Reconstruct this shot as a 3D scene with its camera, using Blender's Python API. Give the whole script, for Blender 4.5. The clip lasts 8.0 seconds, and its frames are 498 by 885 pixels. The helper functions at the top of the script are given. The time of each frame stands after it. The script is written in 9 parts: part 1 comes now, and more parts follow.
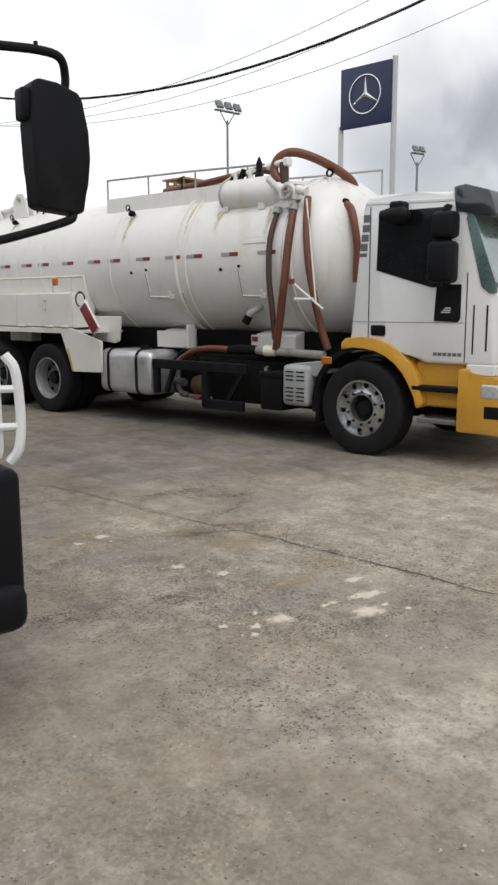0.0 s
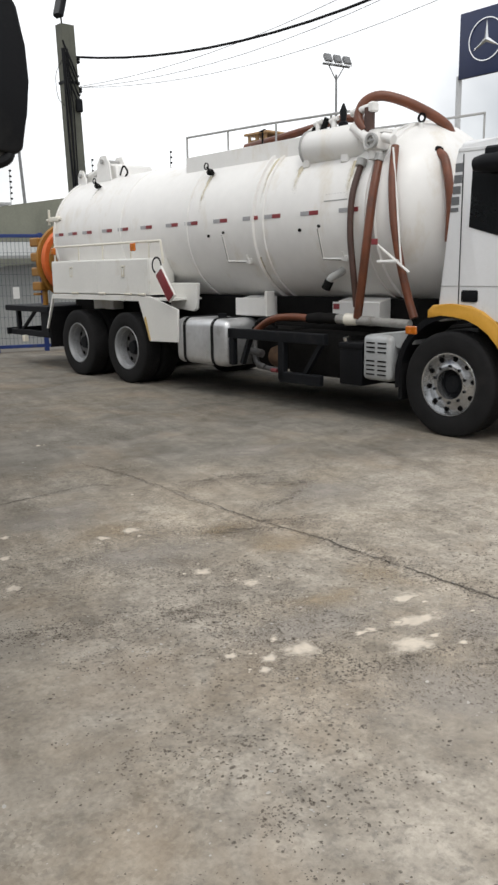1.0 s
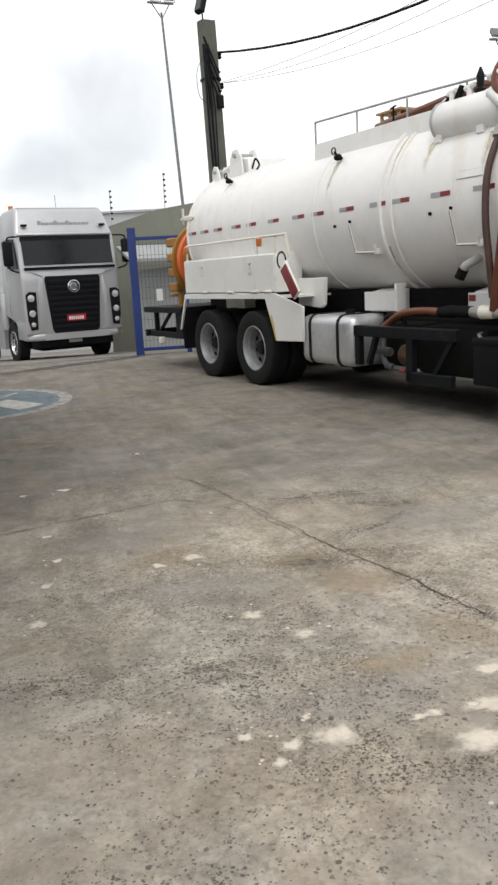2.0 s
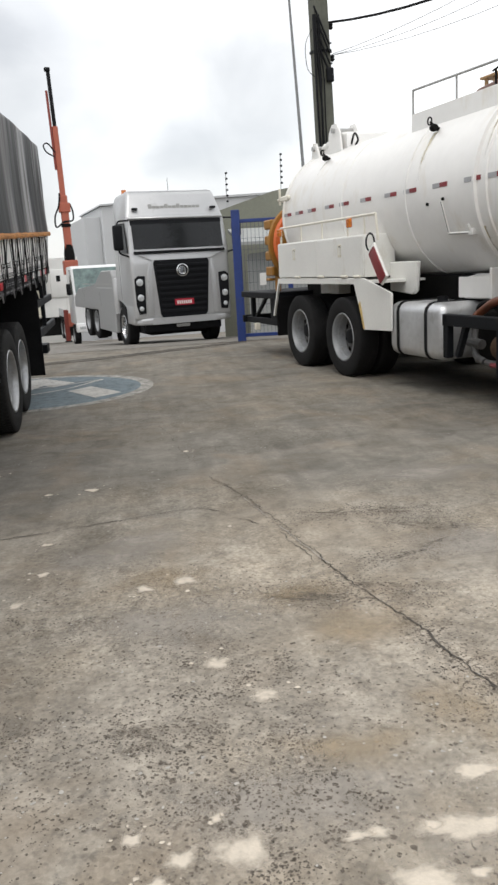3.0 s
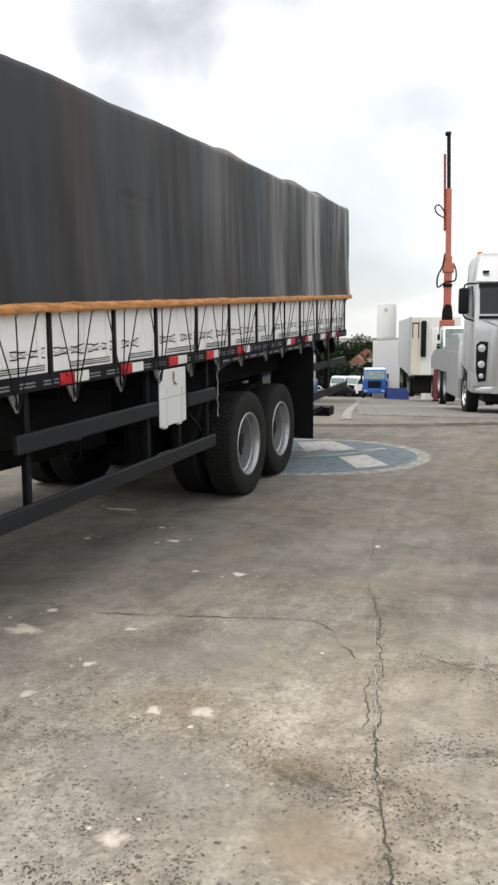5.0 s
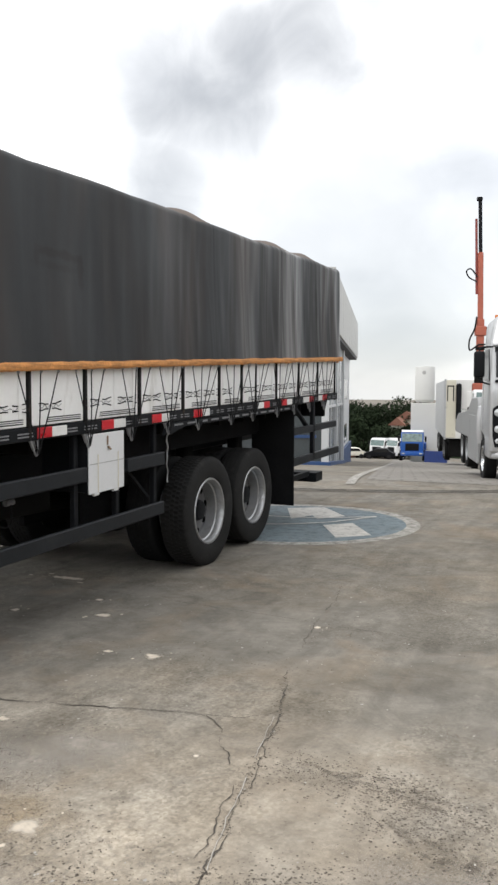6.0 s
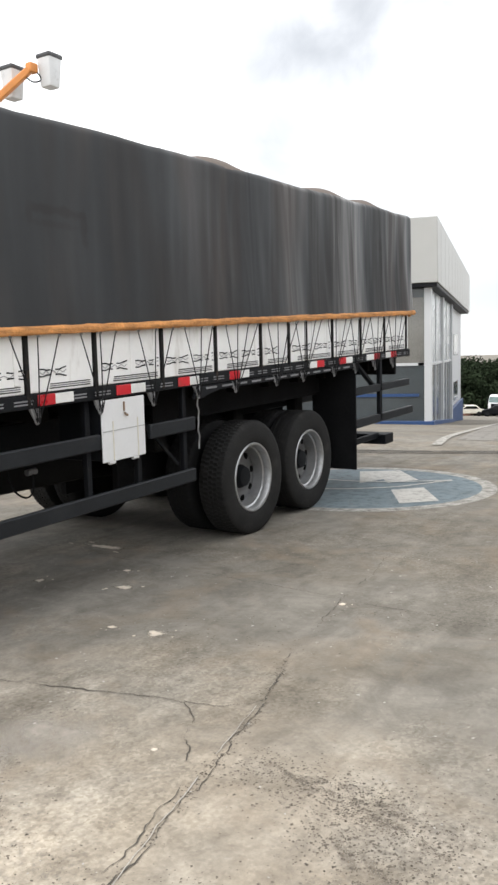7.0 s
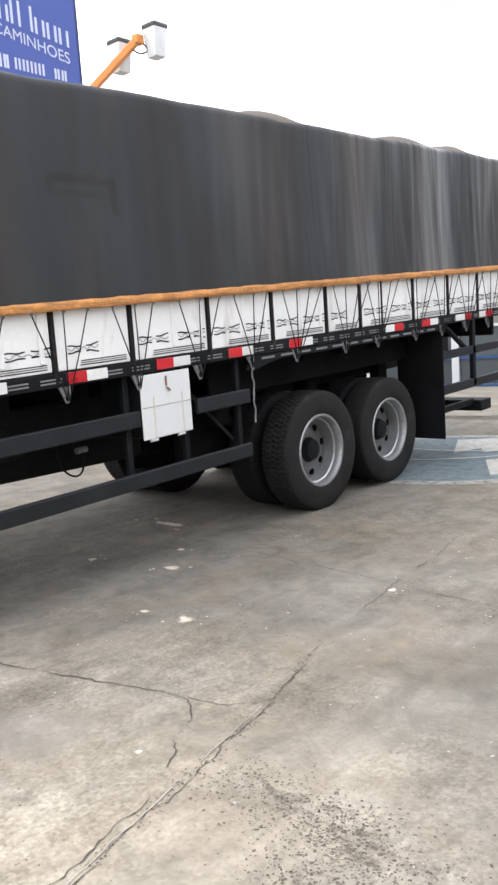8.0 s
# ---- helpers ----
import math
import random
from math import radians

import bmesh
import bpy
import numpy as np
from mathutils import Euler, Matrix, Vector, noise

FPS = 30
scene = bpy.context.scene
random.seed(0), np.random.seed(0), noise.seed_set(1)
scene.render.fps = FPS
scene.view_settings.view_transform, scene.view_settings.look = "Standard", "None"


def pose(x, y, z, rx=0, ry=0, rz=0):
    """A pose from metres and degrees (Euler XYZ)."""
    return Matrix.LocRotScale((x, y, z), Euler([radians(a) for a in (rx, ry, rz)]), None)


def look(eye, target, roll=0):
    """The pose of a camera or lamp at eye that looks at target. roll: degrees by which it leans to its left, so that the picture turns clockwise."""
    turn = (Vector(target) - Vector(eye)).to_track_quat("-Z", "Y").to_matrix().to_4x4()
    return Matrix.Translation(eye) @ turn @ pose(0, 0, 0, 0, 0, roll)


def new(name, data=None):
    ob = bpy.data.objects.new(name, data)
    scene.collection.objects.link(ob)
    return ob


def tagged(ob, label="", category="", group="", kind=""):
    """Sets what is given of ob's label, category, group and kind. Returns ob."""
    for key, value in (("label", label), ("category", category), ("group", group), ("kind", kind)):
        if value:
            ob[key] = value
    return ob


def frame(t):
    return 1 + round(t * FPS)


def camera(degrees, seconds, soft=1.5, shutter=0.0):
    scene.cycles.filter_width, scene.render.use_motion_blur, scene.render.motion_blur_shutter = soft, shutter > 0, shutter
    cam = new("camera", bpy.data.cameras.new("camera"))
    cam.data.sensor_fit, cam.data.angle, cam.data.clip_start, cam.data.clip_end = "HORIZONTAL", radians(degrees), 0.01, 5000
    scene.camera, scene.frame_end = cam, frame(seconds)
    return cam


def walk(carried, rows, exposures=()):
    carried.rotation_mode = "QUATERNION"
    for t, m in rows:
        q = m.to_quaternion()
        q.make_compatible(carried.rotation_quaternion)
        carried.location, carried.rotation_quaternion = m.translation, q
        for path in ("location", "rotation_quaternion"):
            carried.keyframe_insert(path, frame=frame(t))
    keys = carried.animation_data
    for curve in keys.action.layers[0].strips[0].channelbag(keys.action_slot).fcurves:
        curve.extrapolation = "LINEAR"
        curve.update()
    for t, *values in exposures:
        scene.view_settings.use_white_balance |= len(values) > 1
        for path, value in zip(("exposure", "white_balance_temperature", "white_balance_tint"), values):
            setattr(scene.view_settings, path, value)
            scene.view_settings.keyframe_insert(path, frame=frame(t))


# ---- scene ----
cam = camera(34.5, 8.0, 2.6)
PATH = [
    (0, (0.091, 0.073, 1.617), (1.278, 1.646, 1.275), -0.2),
    (0.5, (0.491, 0.212, 1.596), (1.562, 1.858, 1.219), 0.2),
    (1, (0.877, 0.434, 1.601), (1.816, 2.149, 1.18), -0.9),
    (1.5, (1.306, 0.666, 1.566), (1.996, 2.503, 1.178), -2.4),
    (1.7, (1.436, 0.741, 1.548), (2.054, 2.602, 1.154), -2.6),
    (2.8, (2.344, 1.195, 1.522), (2.686, 3.115, 1.076), -3.7),
    (3, (2.457, 1.293, 1.513), (2.683, 3.233, 1.079), -3.3),
    (3.5, (2.838, 1.576, 1.517), (2.736, 3.534, 1.12), -2.8),
    (4, (3.194, 1.725, 1.53), (2.743, 3.638, 1.163), -1.9),
    (4.2, (3.335, 1.764, 1.537), (2.783, 3.648, 1.155), -1.8),
    (5.3, (4.034, 2.276, 1.612), (3.289, 4.125, 1.447), 0.0),
    (5.5, (4.157, 2.372, 1.63), (3.374, 4.209, 1.521), 0.1),
    (6, (4.448, 2.74, 1.602), (3.641, 4.566, 1.483), 0.2),
    (6.5, (4.608, 3.097, 1.579), (3.714, 4.877, 1.396), -0.8),
    (7, (4.857, 3.398, 1.587), (3.796, 5.08, 1.374), -1.5),
    (7.5, (4.996, 3.717, 1.565), (3.832, 5.324, 1.313), -1.8),
    (8, (5.125, 4.005, 1.575), (3.804, 5.481, 1.294), -3.8),
]
EXPOSURES = [(0.0, -0.05, 6500, 10), (0.5, 0.0, 6500, 10), (1.0, 0.12, 6500, 10), (1.5, 0.22, 6500, 10), (3.0, 0.25, 6500, 10), (3.5, 0.3, 6500, 10), (4.2, 0.6, 6500, 10), (5.5, 0.52, 6500, 10), (6.5, 0.5, 6500, 10), (7.0, 0.83, 6500, 10), (7.5, 1.02, 6420, 10.5), (8.0, 1.15, 6270, 11.5)]
walk(cam, [(t, look(eye, target, roll)) for t, eye, target, roll in PATH], EXPOSURES)

# ---- place ----
# ---- light ----
SUN_EL, SUN_AZ = radians(58), radians(200)
world = bpy.data.worlds.new("overcast")
scene.world = world
world.use_nodes = True
wn = world.node_tree.nodes
wl = world.node_tree.links
wn.clear()


def wnode(kind, **kw):
    n = wn.new(kind)
    for k, v in kw.items():
        n.inputs[k].default_value = v
    return n


w_out = wnode("ShaderNodeOutputWorld")
w_bg = wnode("ShaderNodeBackground")
sky = wn.new("ShaderNodeTexSky")
sky.sky_type = "NISHITA"
sky.sun_disc = False
sky.sun_elevation, sky.sun_rotation = SUN_EL, SUN_AZ
w_co = wn.new("ShaderNodeTexCoord")
# clouds lie on a flat layer: direction divided by its height
w_sep = wn.new("ShaderNodeSeparateXYZ")
wl.new(w_co.outputs["Generated"], w_sep.inputs[0])
w_h = wn.new("ShaderNodeMath")
w_h.operation = "MAXIMUM"
w_h.inputs[1].default_value = 0.0
wl.new(w_sep.outputs["Z"], w_h.inputs[0])
w_h2 = wn.new("ShaderNodeMath")
w_h2.operation = "ADD"
w_h2.inputs[1].default_value = 0.42
wl.new(w_h.outputs[0], w_h2.inputs[0])
w_div = wn.new("ShaderNodeVectorMath")
w_div.operation = "DIVIDE"
wl.new(w_co.outputs["Generated"], w_div.inputs[0])
wl.new(w_h2.outputs[0], w_div.inputs[1])
w_n1 = wnode("ShaderNodeTexNoise", Scale=2.2, Detail=4.0, Roughness=0.42, Distortion=0.15)
wl.new(w_div.outputs[0], w_n1.inputs["Vector"])
w_ramp = wn.new("ShaderNodeValToRGB")
w_ramp.color_ramp.interpolation = "EASE"
w_ramp.color_ramp.elements[0].position, w_ramp.color_ramp.elements[0].color = 0.30, (0.84, 0.85, 0.86, 1)
w_ramp.color_ramp.elements[1].position, w_ramp.color_ramp.elements[1].color = 0.50, (1.06, 1.06, 1.05, 1)
wl.new(w_n1.outputs["Fac"], w_ramp.inputs[0])


def wmath(op, a, b):
    n = wn.new("ShaderNodeMath")
    n.operation = op
    for i, v in enumerate((a, b)):
        if isinstance(v, (int, float)):
            n.inputs[i].default_value = v
        else:
            wl.new(v, n.inputs[i])
    return n.outputs[0]


# heavier grey cloud banks: direction, half angle in degrees, weight
BANKS = [((-0.430, 0.835, 0.342), 6.6, 0.86), ((-0.385, 0.845, 0.370), 5.6, 0.86), ((-0.310, 0.868, 0.388), 5.2, 0.84), ((-0.18, 0.955, 0.235), 7.0, 0.60), ((-0.246, 0.872, 0.422), 3.0, 0.60),
         ((-0.20, 0.886, 0.417), 2.6, 0.55), ((-0.134, 0.914, 0.383), 2.2, 0.60), ((-0.475, 0.842, 0.256), 4.6, 0.78), ((-0.42, 0.86, 0.30), 3.0, 0.40),
         ((-0.27, 0.96, 0.09), 17, 0.72), ((0.15, 0.97, 0.18), 6.5, 0.52), ((0.12, 0.98, 0.12), 8, 0.48), ((0.10, 0.99, 0.11), 3, 0.5), ((0.75, 0.64, 0.14), 9, 0.70), ((0.78, 0.60, 0.19), 5, 0.85), ((0.55, -0.6, 0.5), 25, 0.5), ((-0.8, -0.3, 0.5), 20, 0.5)]
w_n2 = wnode("ShaderNodeTexNoise", Scale=10.0, Detail=6.0, Roughness=0.52, Distortion=0.5)
wl.new(w_co.outputs["Generated"], w_n2.inputs["Vector"])
w_rag = wmath("MULTIPLY", wmath("SUBTRACT", w_n2.outputs["Fac"], 0.47), 2.2)
w_bank = 0.0
for d, ang, wt in BANKS:
    dot = wn.new("ShaderNodeVectorMath")
    dot.operation = "DOT_PRODUCT"
    dot.inputs[1].default_value = Vector(d).normalized()
    wl.new(w_co.outputs["Generated"], dot.inputs[0])
    near = wmath("DIVIDE", wmath("SUBTRACT", 1.0, dot.outputs["Value"]), 1 - math.cos(radians(ang)))
    soft = wn.new("ShaderNodeMapRange")
    soft.interpolation_type = "SMOOTHERSTEP"
    soft.inputs["From Min"].default_value, soft.inputs["From Max"].default_value = 1.9, -0.7
    soft.inputs["To Max"].default_value = wt
    wl.new(wmath("ADD", near, wmath("MULTIPLY", w_rag, 0.75 * min(1.0, 6.5 / ang))), soft.inputs["Value"])
    w_bank = wmath("MAXIMUM", soft.outputs[0], w_bank)
w_dark = wn.new("ShaderNodeMix")
w_dark.data_type = "RGBA"
wl.new(w_bank, w_dark.inputs[0])
wl.new(w_ramp.outputs[0], w_dark.inputs[6])
w_dark.inputs[7].default_value = (0.23, 0.237, 0.245, 1)
w_sky = wn.new("ShaderNodeMix")
w_sky.data_type = "RGBA"
w_sky.blend_type = "ADD"
w_sky.inputs[0].default_value = 0.02
wl.new(w_dark.outputs[2], w_sky.inputs[6])
wl.new(sky.outputs[0], w_sky.inputs[7])
wl.new(w_sky.outputs[2], w_bg.inputs["Color"])
w_bg.inputs["Strength"].default_value = 1.0
wl.new(w_bg.outputs[0], w_out.inputs[0])

sun = new("sun", bpy.data.lights.new("sun", "SUN"))
sun.data.energy, sun.data.angle, sun.data.color = 0.9, radians(25), (1.0, 0.96, 0.90)
sun.matrix_basis = look((0, 0, 30), (10 * math.sin(SUN_AZ) * -1, -10 * math.cos(SUN_AZ), 30 - 16))


# ---- materials ----
def pm(name, base, rough=0.5, metal=0.0, var=0.12, scale=4.0, bump=0.05, bscale=40.0, dirt=None, amount=0.5, dscale=3.0, streak=1.0, coat=0.0, rand=0.0, spec=0.5):
    """Paint, metal, plastic: base colour with variation at two scales, an optional dirt colour in stains, fine relief."""
    m = bpy.data.materials.new(name)
    m.use_nodes = True
    nt = m.node_tree
    n, l = nt.nodes, nt.links
    b = n["Principled BSDF"]
    co = n.new("ShaderNodeTexCoord")
    big = n.new("ShaderNodeTexNoise")
    big.inputs["Scale"].default_value, big.inputs["Detail"].default_value = scale, 5
    l.new(co.outputs["Object"], big.inputs["Vector"])
    fine = n.new("ShaderNodeTexNoise")
    fine.inputs["Scale"].default_value, fine.inputs["Detail"].default_value = bscale, 3
    l.new(co.outputs["Object"], fine.inputs["Vector"])
    ramp = n.new("ShaderNodeValToRGB")
    e = ramp.color_ramp.elements
    e[0].position, e[0].color = 0.3, (*[c * (1 - var) for c in base], 1)
    e[1].position, e[1].color = 0.7, (*[min(1, c * (1 + var)) for c in base], 1)
    mixn = n.new("ShaderNodeMath")
    mixn.operation = "MULTIPLY_ADD"
    mixn.inputs[1].default_value, mixn.inputs[2].default_value = 0.35, 0.0
    l.new(fine.outputs["Fac"], mixn.inputs[0])
    addn = n.new("ShaderNodeMath")
    addn.operation = "MULTIPLY_ADD"
    addn.inputs[1].default_value = 0.65
    l.new(big.outputs["Fac"], addn.inputs[0])
    l.new(mixn.outputs[0], addn.inputs[2])
    l.new(addn.outputs[0], ramp.inputs[0])
    col = ramp.outputs[0]
    if dirt:
        mp = n.new("ShaderNodeMapping")
        mp.inputs["Scale"].default_value = (1, 1, 1 / streak)
        l.new(co.outputs["Object"], mp.inputs["Vector"])
        dn = n.new("ShaderNodeTexNoise")
        dn.inputs["Scale"].default_value, dn.inputs["Detail"].default_value, dn.inputs["Roughness"].default_value = dscale, 7, 0.65
        l.new(mp.outputs[0], dn.inputs["Vector"])
        dr = n.new("ShaderNodeValToRGB")
        dr.color_ramp.elements[0].position, dr.color_ramp.elements[0].color = 0.68 - 0.3 * amount, (0, 0, 0, 1)
        dr.color_ramp.elements[1].position, dr.color_ramp.elements[1].color = 0.85 - 0.1 * amount, (0.85, 0.85, 0.85, 1)
        l.new(dn.outputs["Fac"], dr.inputs[0])
        mx = n.new("ShaderNodeMix")
        mx.data_type = "RGBA"
        l.new(dr.outputs[0], mx.inputs[0])
        l.new(col, mx.inputs[6])
        mx.inputs[7].default_value = (*dirt, 1)
        col = mx.outputs[2]
    if rand:
        oi = n.new("ShaderNodeObjectInfo")
        hs = n.new("ShaderNodeHueSaturation")
        ma = n.new("ShaderNodeMath")
        ma.operation = "MULTIPLY_ADD"
        ma.inputs[1].default_value, ma.inputs[2].default_value = rand, 1 - rand / 2
        l.new(oi.outputs["Random"], ma.inputs[0])
        l.new(ma.outputs[0], hs.inputs["Value"])
        l.new(col, hs.inputs["Color"])
        col = hs.outputs[0]
    l.new(col, b.inputs["Base Color"])
    rr = n.new("ShaderNodeMath")
    rr.operation = "MULTIPLY_ADD"
    rr.inputs[1].default_value, rr.inputs[2].default_value = 0.25, max(0.02, rough - 0.12)
    l.new(big.outputs["Fac"], rr.inputs[0])
    l.new(rr.outputs[0], b.inputs["Roughness"])
    b.inputs["Metallic"].default_value = metal
    b.inputs["Specular IOR Level"].default_value = spec
    b.inputs["Coat Weight"].default_value = coat
    b.inputs["Coat Roughness"].default_value = 0.08
    if bump:
        bp = n.new("ShaderNodeBump")
        bp.inputs["Strength"].default_value, bp.inputs["Distance"].default_value = bump, 0.01
        l.new(fine.outputs["Fac"], bp.inputs["Height"])
        l.new(bp.outputs[0], b.inputs["Normal"])
    return m


M = dict(
    tank=pm("tank_paint", (0.77, 0.76, 0.735), 0.40, var=0.05, scale=1.2, bump=0.025, bscale=9, dirt=(0.60, 0.53, 0.41), amount=0.40, dscale=2.2, streak=2.2, coat=0.15),
    white=pm("white_paint", (0.76, 0.765, 0.77), 0.35, var=0.04, scale=1.5, bump=0.02, dirt=(0.48, 0.45, 0.4), amount=0.22, dscale=2.5, streak=3, coat=0.3),
    cream=pm("cream_paint", (0.72, 0.69, 0.60), 0.45, var=0.06, scale=2, bump=0.03, dirt=(0.36, 0.28, 0.18), amount=0.4, dscale=3, streak=3),
    yellow=pm("yellow_paint", (0.60, 0.31, 0.035), 0.4, var=0.1, scale=3, bump=0.02, dirt=(0.3, 0.2, 0.08), amount=0.25, dscale=4, coat=0.15),
    plastic=pm("black_plastic", (0.007, 0.0075, 0.009), 0.5, var=0.25, scale=5, bump=0.06, bscale=120, dirt=(0.02, 0.02, 0.019), amount=0.2, spec=0.14),
    steel=pm("dark_steel", (0.009, 0.010, 0.012), 0.55, var=0.3, scale=5, bump=0.08, dirt=(0.032, 0.029, 0.026), amount=0.3, dscale=5, spec=0.14),
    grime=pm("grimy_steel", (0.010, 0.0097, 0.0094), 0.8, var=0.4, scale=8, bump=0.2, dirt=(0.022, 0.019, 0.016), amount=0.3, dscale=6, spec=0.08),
    rubber=pm("tyre_rubber", (0.015, 0.015, 0.0155), 0.78, var=0.3, scale=6, bump=0.15, bscale=70, dirt=(0.034, 0.032, 0.03), amount=0.4, dscale=4, spec=0.15),
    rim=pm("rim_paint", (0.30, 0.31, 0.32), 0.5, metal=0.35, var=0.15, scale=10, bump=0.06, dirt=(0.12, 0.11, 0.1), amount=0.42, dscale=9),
    alloy=pm("aluminium", (0.50, 0.51, 0.52), 0.24, metal=0.9, var=0.12, scale=7, bump=0.05, dirt=(0.25, 0.24, 0.22), amount=0.35, dscale=8),
    fuel=pm("fuel_tank_aluminium", (0.60, 0.61, 0.62), 0.4, metal=0.7, var=0.15, scale=3, bump=0.08, bscale=15, dirt=(0.3, 0.29, 0.27), amount=0.4, dscale=4),
    hose=pm("brown_hose", (0.142, 0.043, 0.018), 0.42, var=0.3, scale=7, bump=0.15, bscale=80, dirt=(0.045, 0.026, 0.02), amount=0.6, dscale=5),
    darkhose=pm("dark_hose", (0.06, 0.028, 0.02), 0.55, var=0.3, scale=7, bump=0.15, dirt=(0.1, 0.06, 0.04), amount=0.3),
    glass=pm("dark_window_glass", (0.010, 0.011, 0.012), 0.07, var=0.3, scale=2, bump=0, spec=0.42),
    red=pm("red_reflector", (0.55, 0.012, 0.022), 0.3, var=0.12, scale=20, bump=0.02, dirt=(0.2, 0.05, 0.04), amount=0.3, rand=0.25),
    deepred=pm("faded_red_paint", (0.22, 0.03, 0.035), 0.5, var=0.15, scale=10, bump=0.04, dirt=(0.3, 0.18, 0.15), amount=0.25),
    refl=pm("white_reflector", (0.74, 0.74, 0.72), 0.35, var=0.06, scale=20, bump=0.02, dirt=(0.4, 0.38, 0.35), amount=0.3, rand=0.15),
    grey=pm("grey_paint", (0.36, 0.36, 0.35), 0.5, var=0.12, scale=6, bump=0.04, dirt=(0.2, 0.19, 0.17), amount=0.3),
    amber=pm("amber_lens", (0.55, 0.15, 0.015), 0.25, var=0.15, scale=20, bump=0.0, coat=0.5),
    reel=pm("reel_yellow", (0.30, 0.14, 0.02), 0.5, var=0.2, scale=6, bump=0.05, dirt=(0.15, 0.09, 0.04), amount=0.45),
    brightorange=pm("orange_hose", (0.60, 0.12, 0.02), 0.5, var=0.12, scale=8, bump=0.1),
    # the hem's dark second colour paints the shade in its creases
    hem=pm("crease_shaded_orange_hem", (0.60, 0.27, 0.085), 0.85, var=0.3, scale=9, bump=0.9, bscale=45, dirt=(0.075, 0.030, 0.014), amount=0.85, dscale=38),
    rope=pm("black_rope", (0.014, 0.014, 0.015), 0.8, var=0.3, scale=20, bump=0.2, spec=0.2),
    board=pm("white_board", (0.84, 0.835, 0.82), 0.55, var=0.05, scale=3, bump=0.08, bscale=30, dirt=(0.40, 0.36, 0.31), amount=0.36, dscale=4, streak=4, rand=0.06),
    blue=pm("blue_paint", (0.014, 0.036, 0.165), 0.5, var=0.2, scale=5, bump=0.05, dirt=(0.08, 0.075, 0.08), amount=0.35, dscale=4),
    brightblue=pm("bright_blue_paint", (0.016, 0.09, 0.36), 0.4, var=0.12, scale=5, bump=0.02),
    navy=pm("navy_sign", (0.012, 0.022, 0.075), 0.4, var=0.1, scale=2, bump=0.01),
    billboard=pm("billboard_blue", (0.045, 0.075, 0.29), 0.5, var=0.06, scale=1, bump=0.01),
    silver=pm("silver_paint", (0.47, 0.475, 0.48), 0.40, metal=0.45, var=0.06, scale=3, bump=0.01, dirt=(0.3, 0.3, 0.29), amount=0.25, coat=0.5),
    chrome=pm("chrome", (0.75, 0.76, 0.77), 0.15, metal=1.0, var=0.05, scale=10, bump=0.0),
    lamp=pm("lamp_lens", (0.55, 0.57, 0.58), 0.12, metal=0.3, var=0.25, scale=25, bump=0.02, coat=1.0),
    galv=pm("galvanised_steel", (0.45, 0.46, 0.47), 0.45, metal=0.5, var=0.12, scale=8, bump=0.04, dirt=(0.25, 0.24, 0.22), amount=0.25),
    pole=pm("weathered_concrete_pole", (0.105, 0.108, 0.088), 0.85, var=0.22, scale=3, bump=0.3, bscale=30, dirt=(0.05, 0.055, 0.045), amount=0.5, dscale=2.5, streak=6),
    wall=pm("stained_wall", (0.20, 0.205, 0.165), 0.85, var=0.16, scale=0.9, bump=0.2, bscale=20, dirt=(0.10, 0.105, 0.085), amount=0.45, dscale=0.7, streak=3),
    greywall=pm("grey_render", (0.30, 0.31, 0.30), 0.8, var=0.1, scale=0.8, bump=0.1, dirt=(0.16, 0.165, 0.15), amount=0.4, dscale=0.8, streak=3),
    cladding=pm("white_cladding", (0.50, 0.51, 0.52), 0.45, var=0.04, scale=0.5, bump=0.01, dirt=(0.5, 0.49, 0.47), amount=0.2, dscale=0.8, streak=4),
    crane=pm("crane_orange_red", (0.38, 0.10, 0.06), 0.5, var=0.15, scale=3, bump=0.04, dirt=(0.18, 0.07, 0.05), amount=0.35, dscale=3),
    wood=pm("raw_wood", (0.36, 0.22, 0.1), 0.7, var=0.2, scale=5, bump=0.15, dirt=(0.15, 0.09, 0.05), amount=0.3),
    paintblue=pm("worn_blue_floor_paint", (0.138, 0.178, 0.198), 0.8, var=0.2, scale=2.5, bump=0.2, bscale=90, dirt=(0.25, 0.25, 0.24), amount=0.42, dscale=4),
    paintring=pm("faded_ring_paint", (0.40, 0.385, 0.35), 0.85, var=0.15, scale=3, bump=0.1, bscale=60, dirt=(0.27, 0.255, 0.23), amount=0.6, dscale=4),
    paintwhite=pm("worn_white_floor_paint", (0.50, 0.485, 0.45), 0.8, var=0.15, scale=3, bump=0.2, bscale=90, dirt=(0.28, 0.265, 0.24), amount=0.5, dscale=5),
    splash=pm("pale_splash", (0.62, 0.55, 0.455), 0.85, var=0.15, scale=9, bump=0.2, bscale=90, dirt=(0.42, 0.37, 0.30), amount=0.45, dscale=9),
    crack=pm("crack_dirt", (0.075, 0.066, 0.056), 0.95, var=0.4, scale=9, bump=0.3, dirt=(0.16, 0.145, 0.125), amount=0.4, dscale=7),
    leaf=pm("foliage", (0.020, 0.029, 0.0155), 0.9, var=0.45, scale=1.5, bump=0.0, rand=0.5, spec=0.05),
    bark=pm("bark", (0.07, 0.055, 0.04), 0.9, var=0.3, scale=5, bump=0.4),
    bucket=pm("bucket_white", (0.66, 0.67, 0.68), 0.5, var=0.05, scale=4, bump=0.02, dirt=(0.4, 0.4, 0.39), amount=0.35),
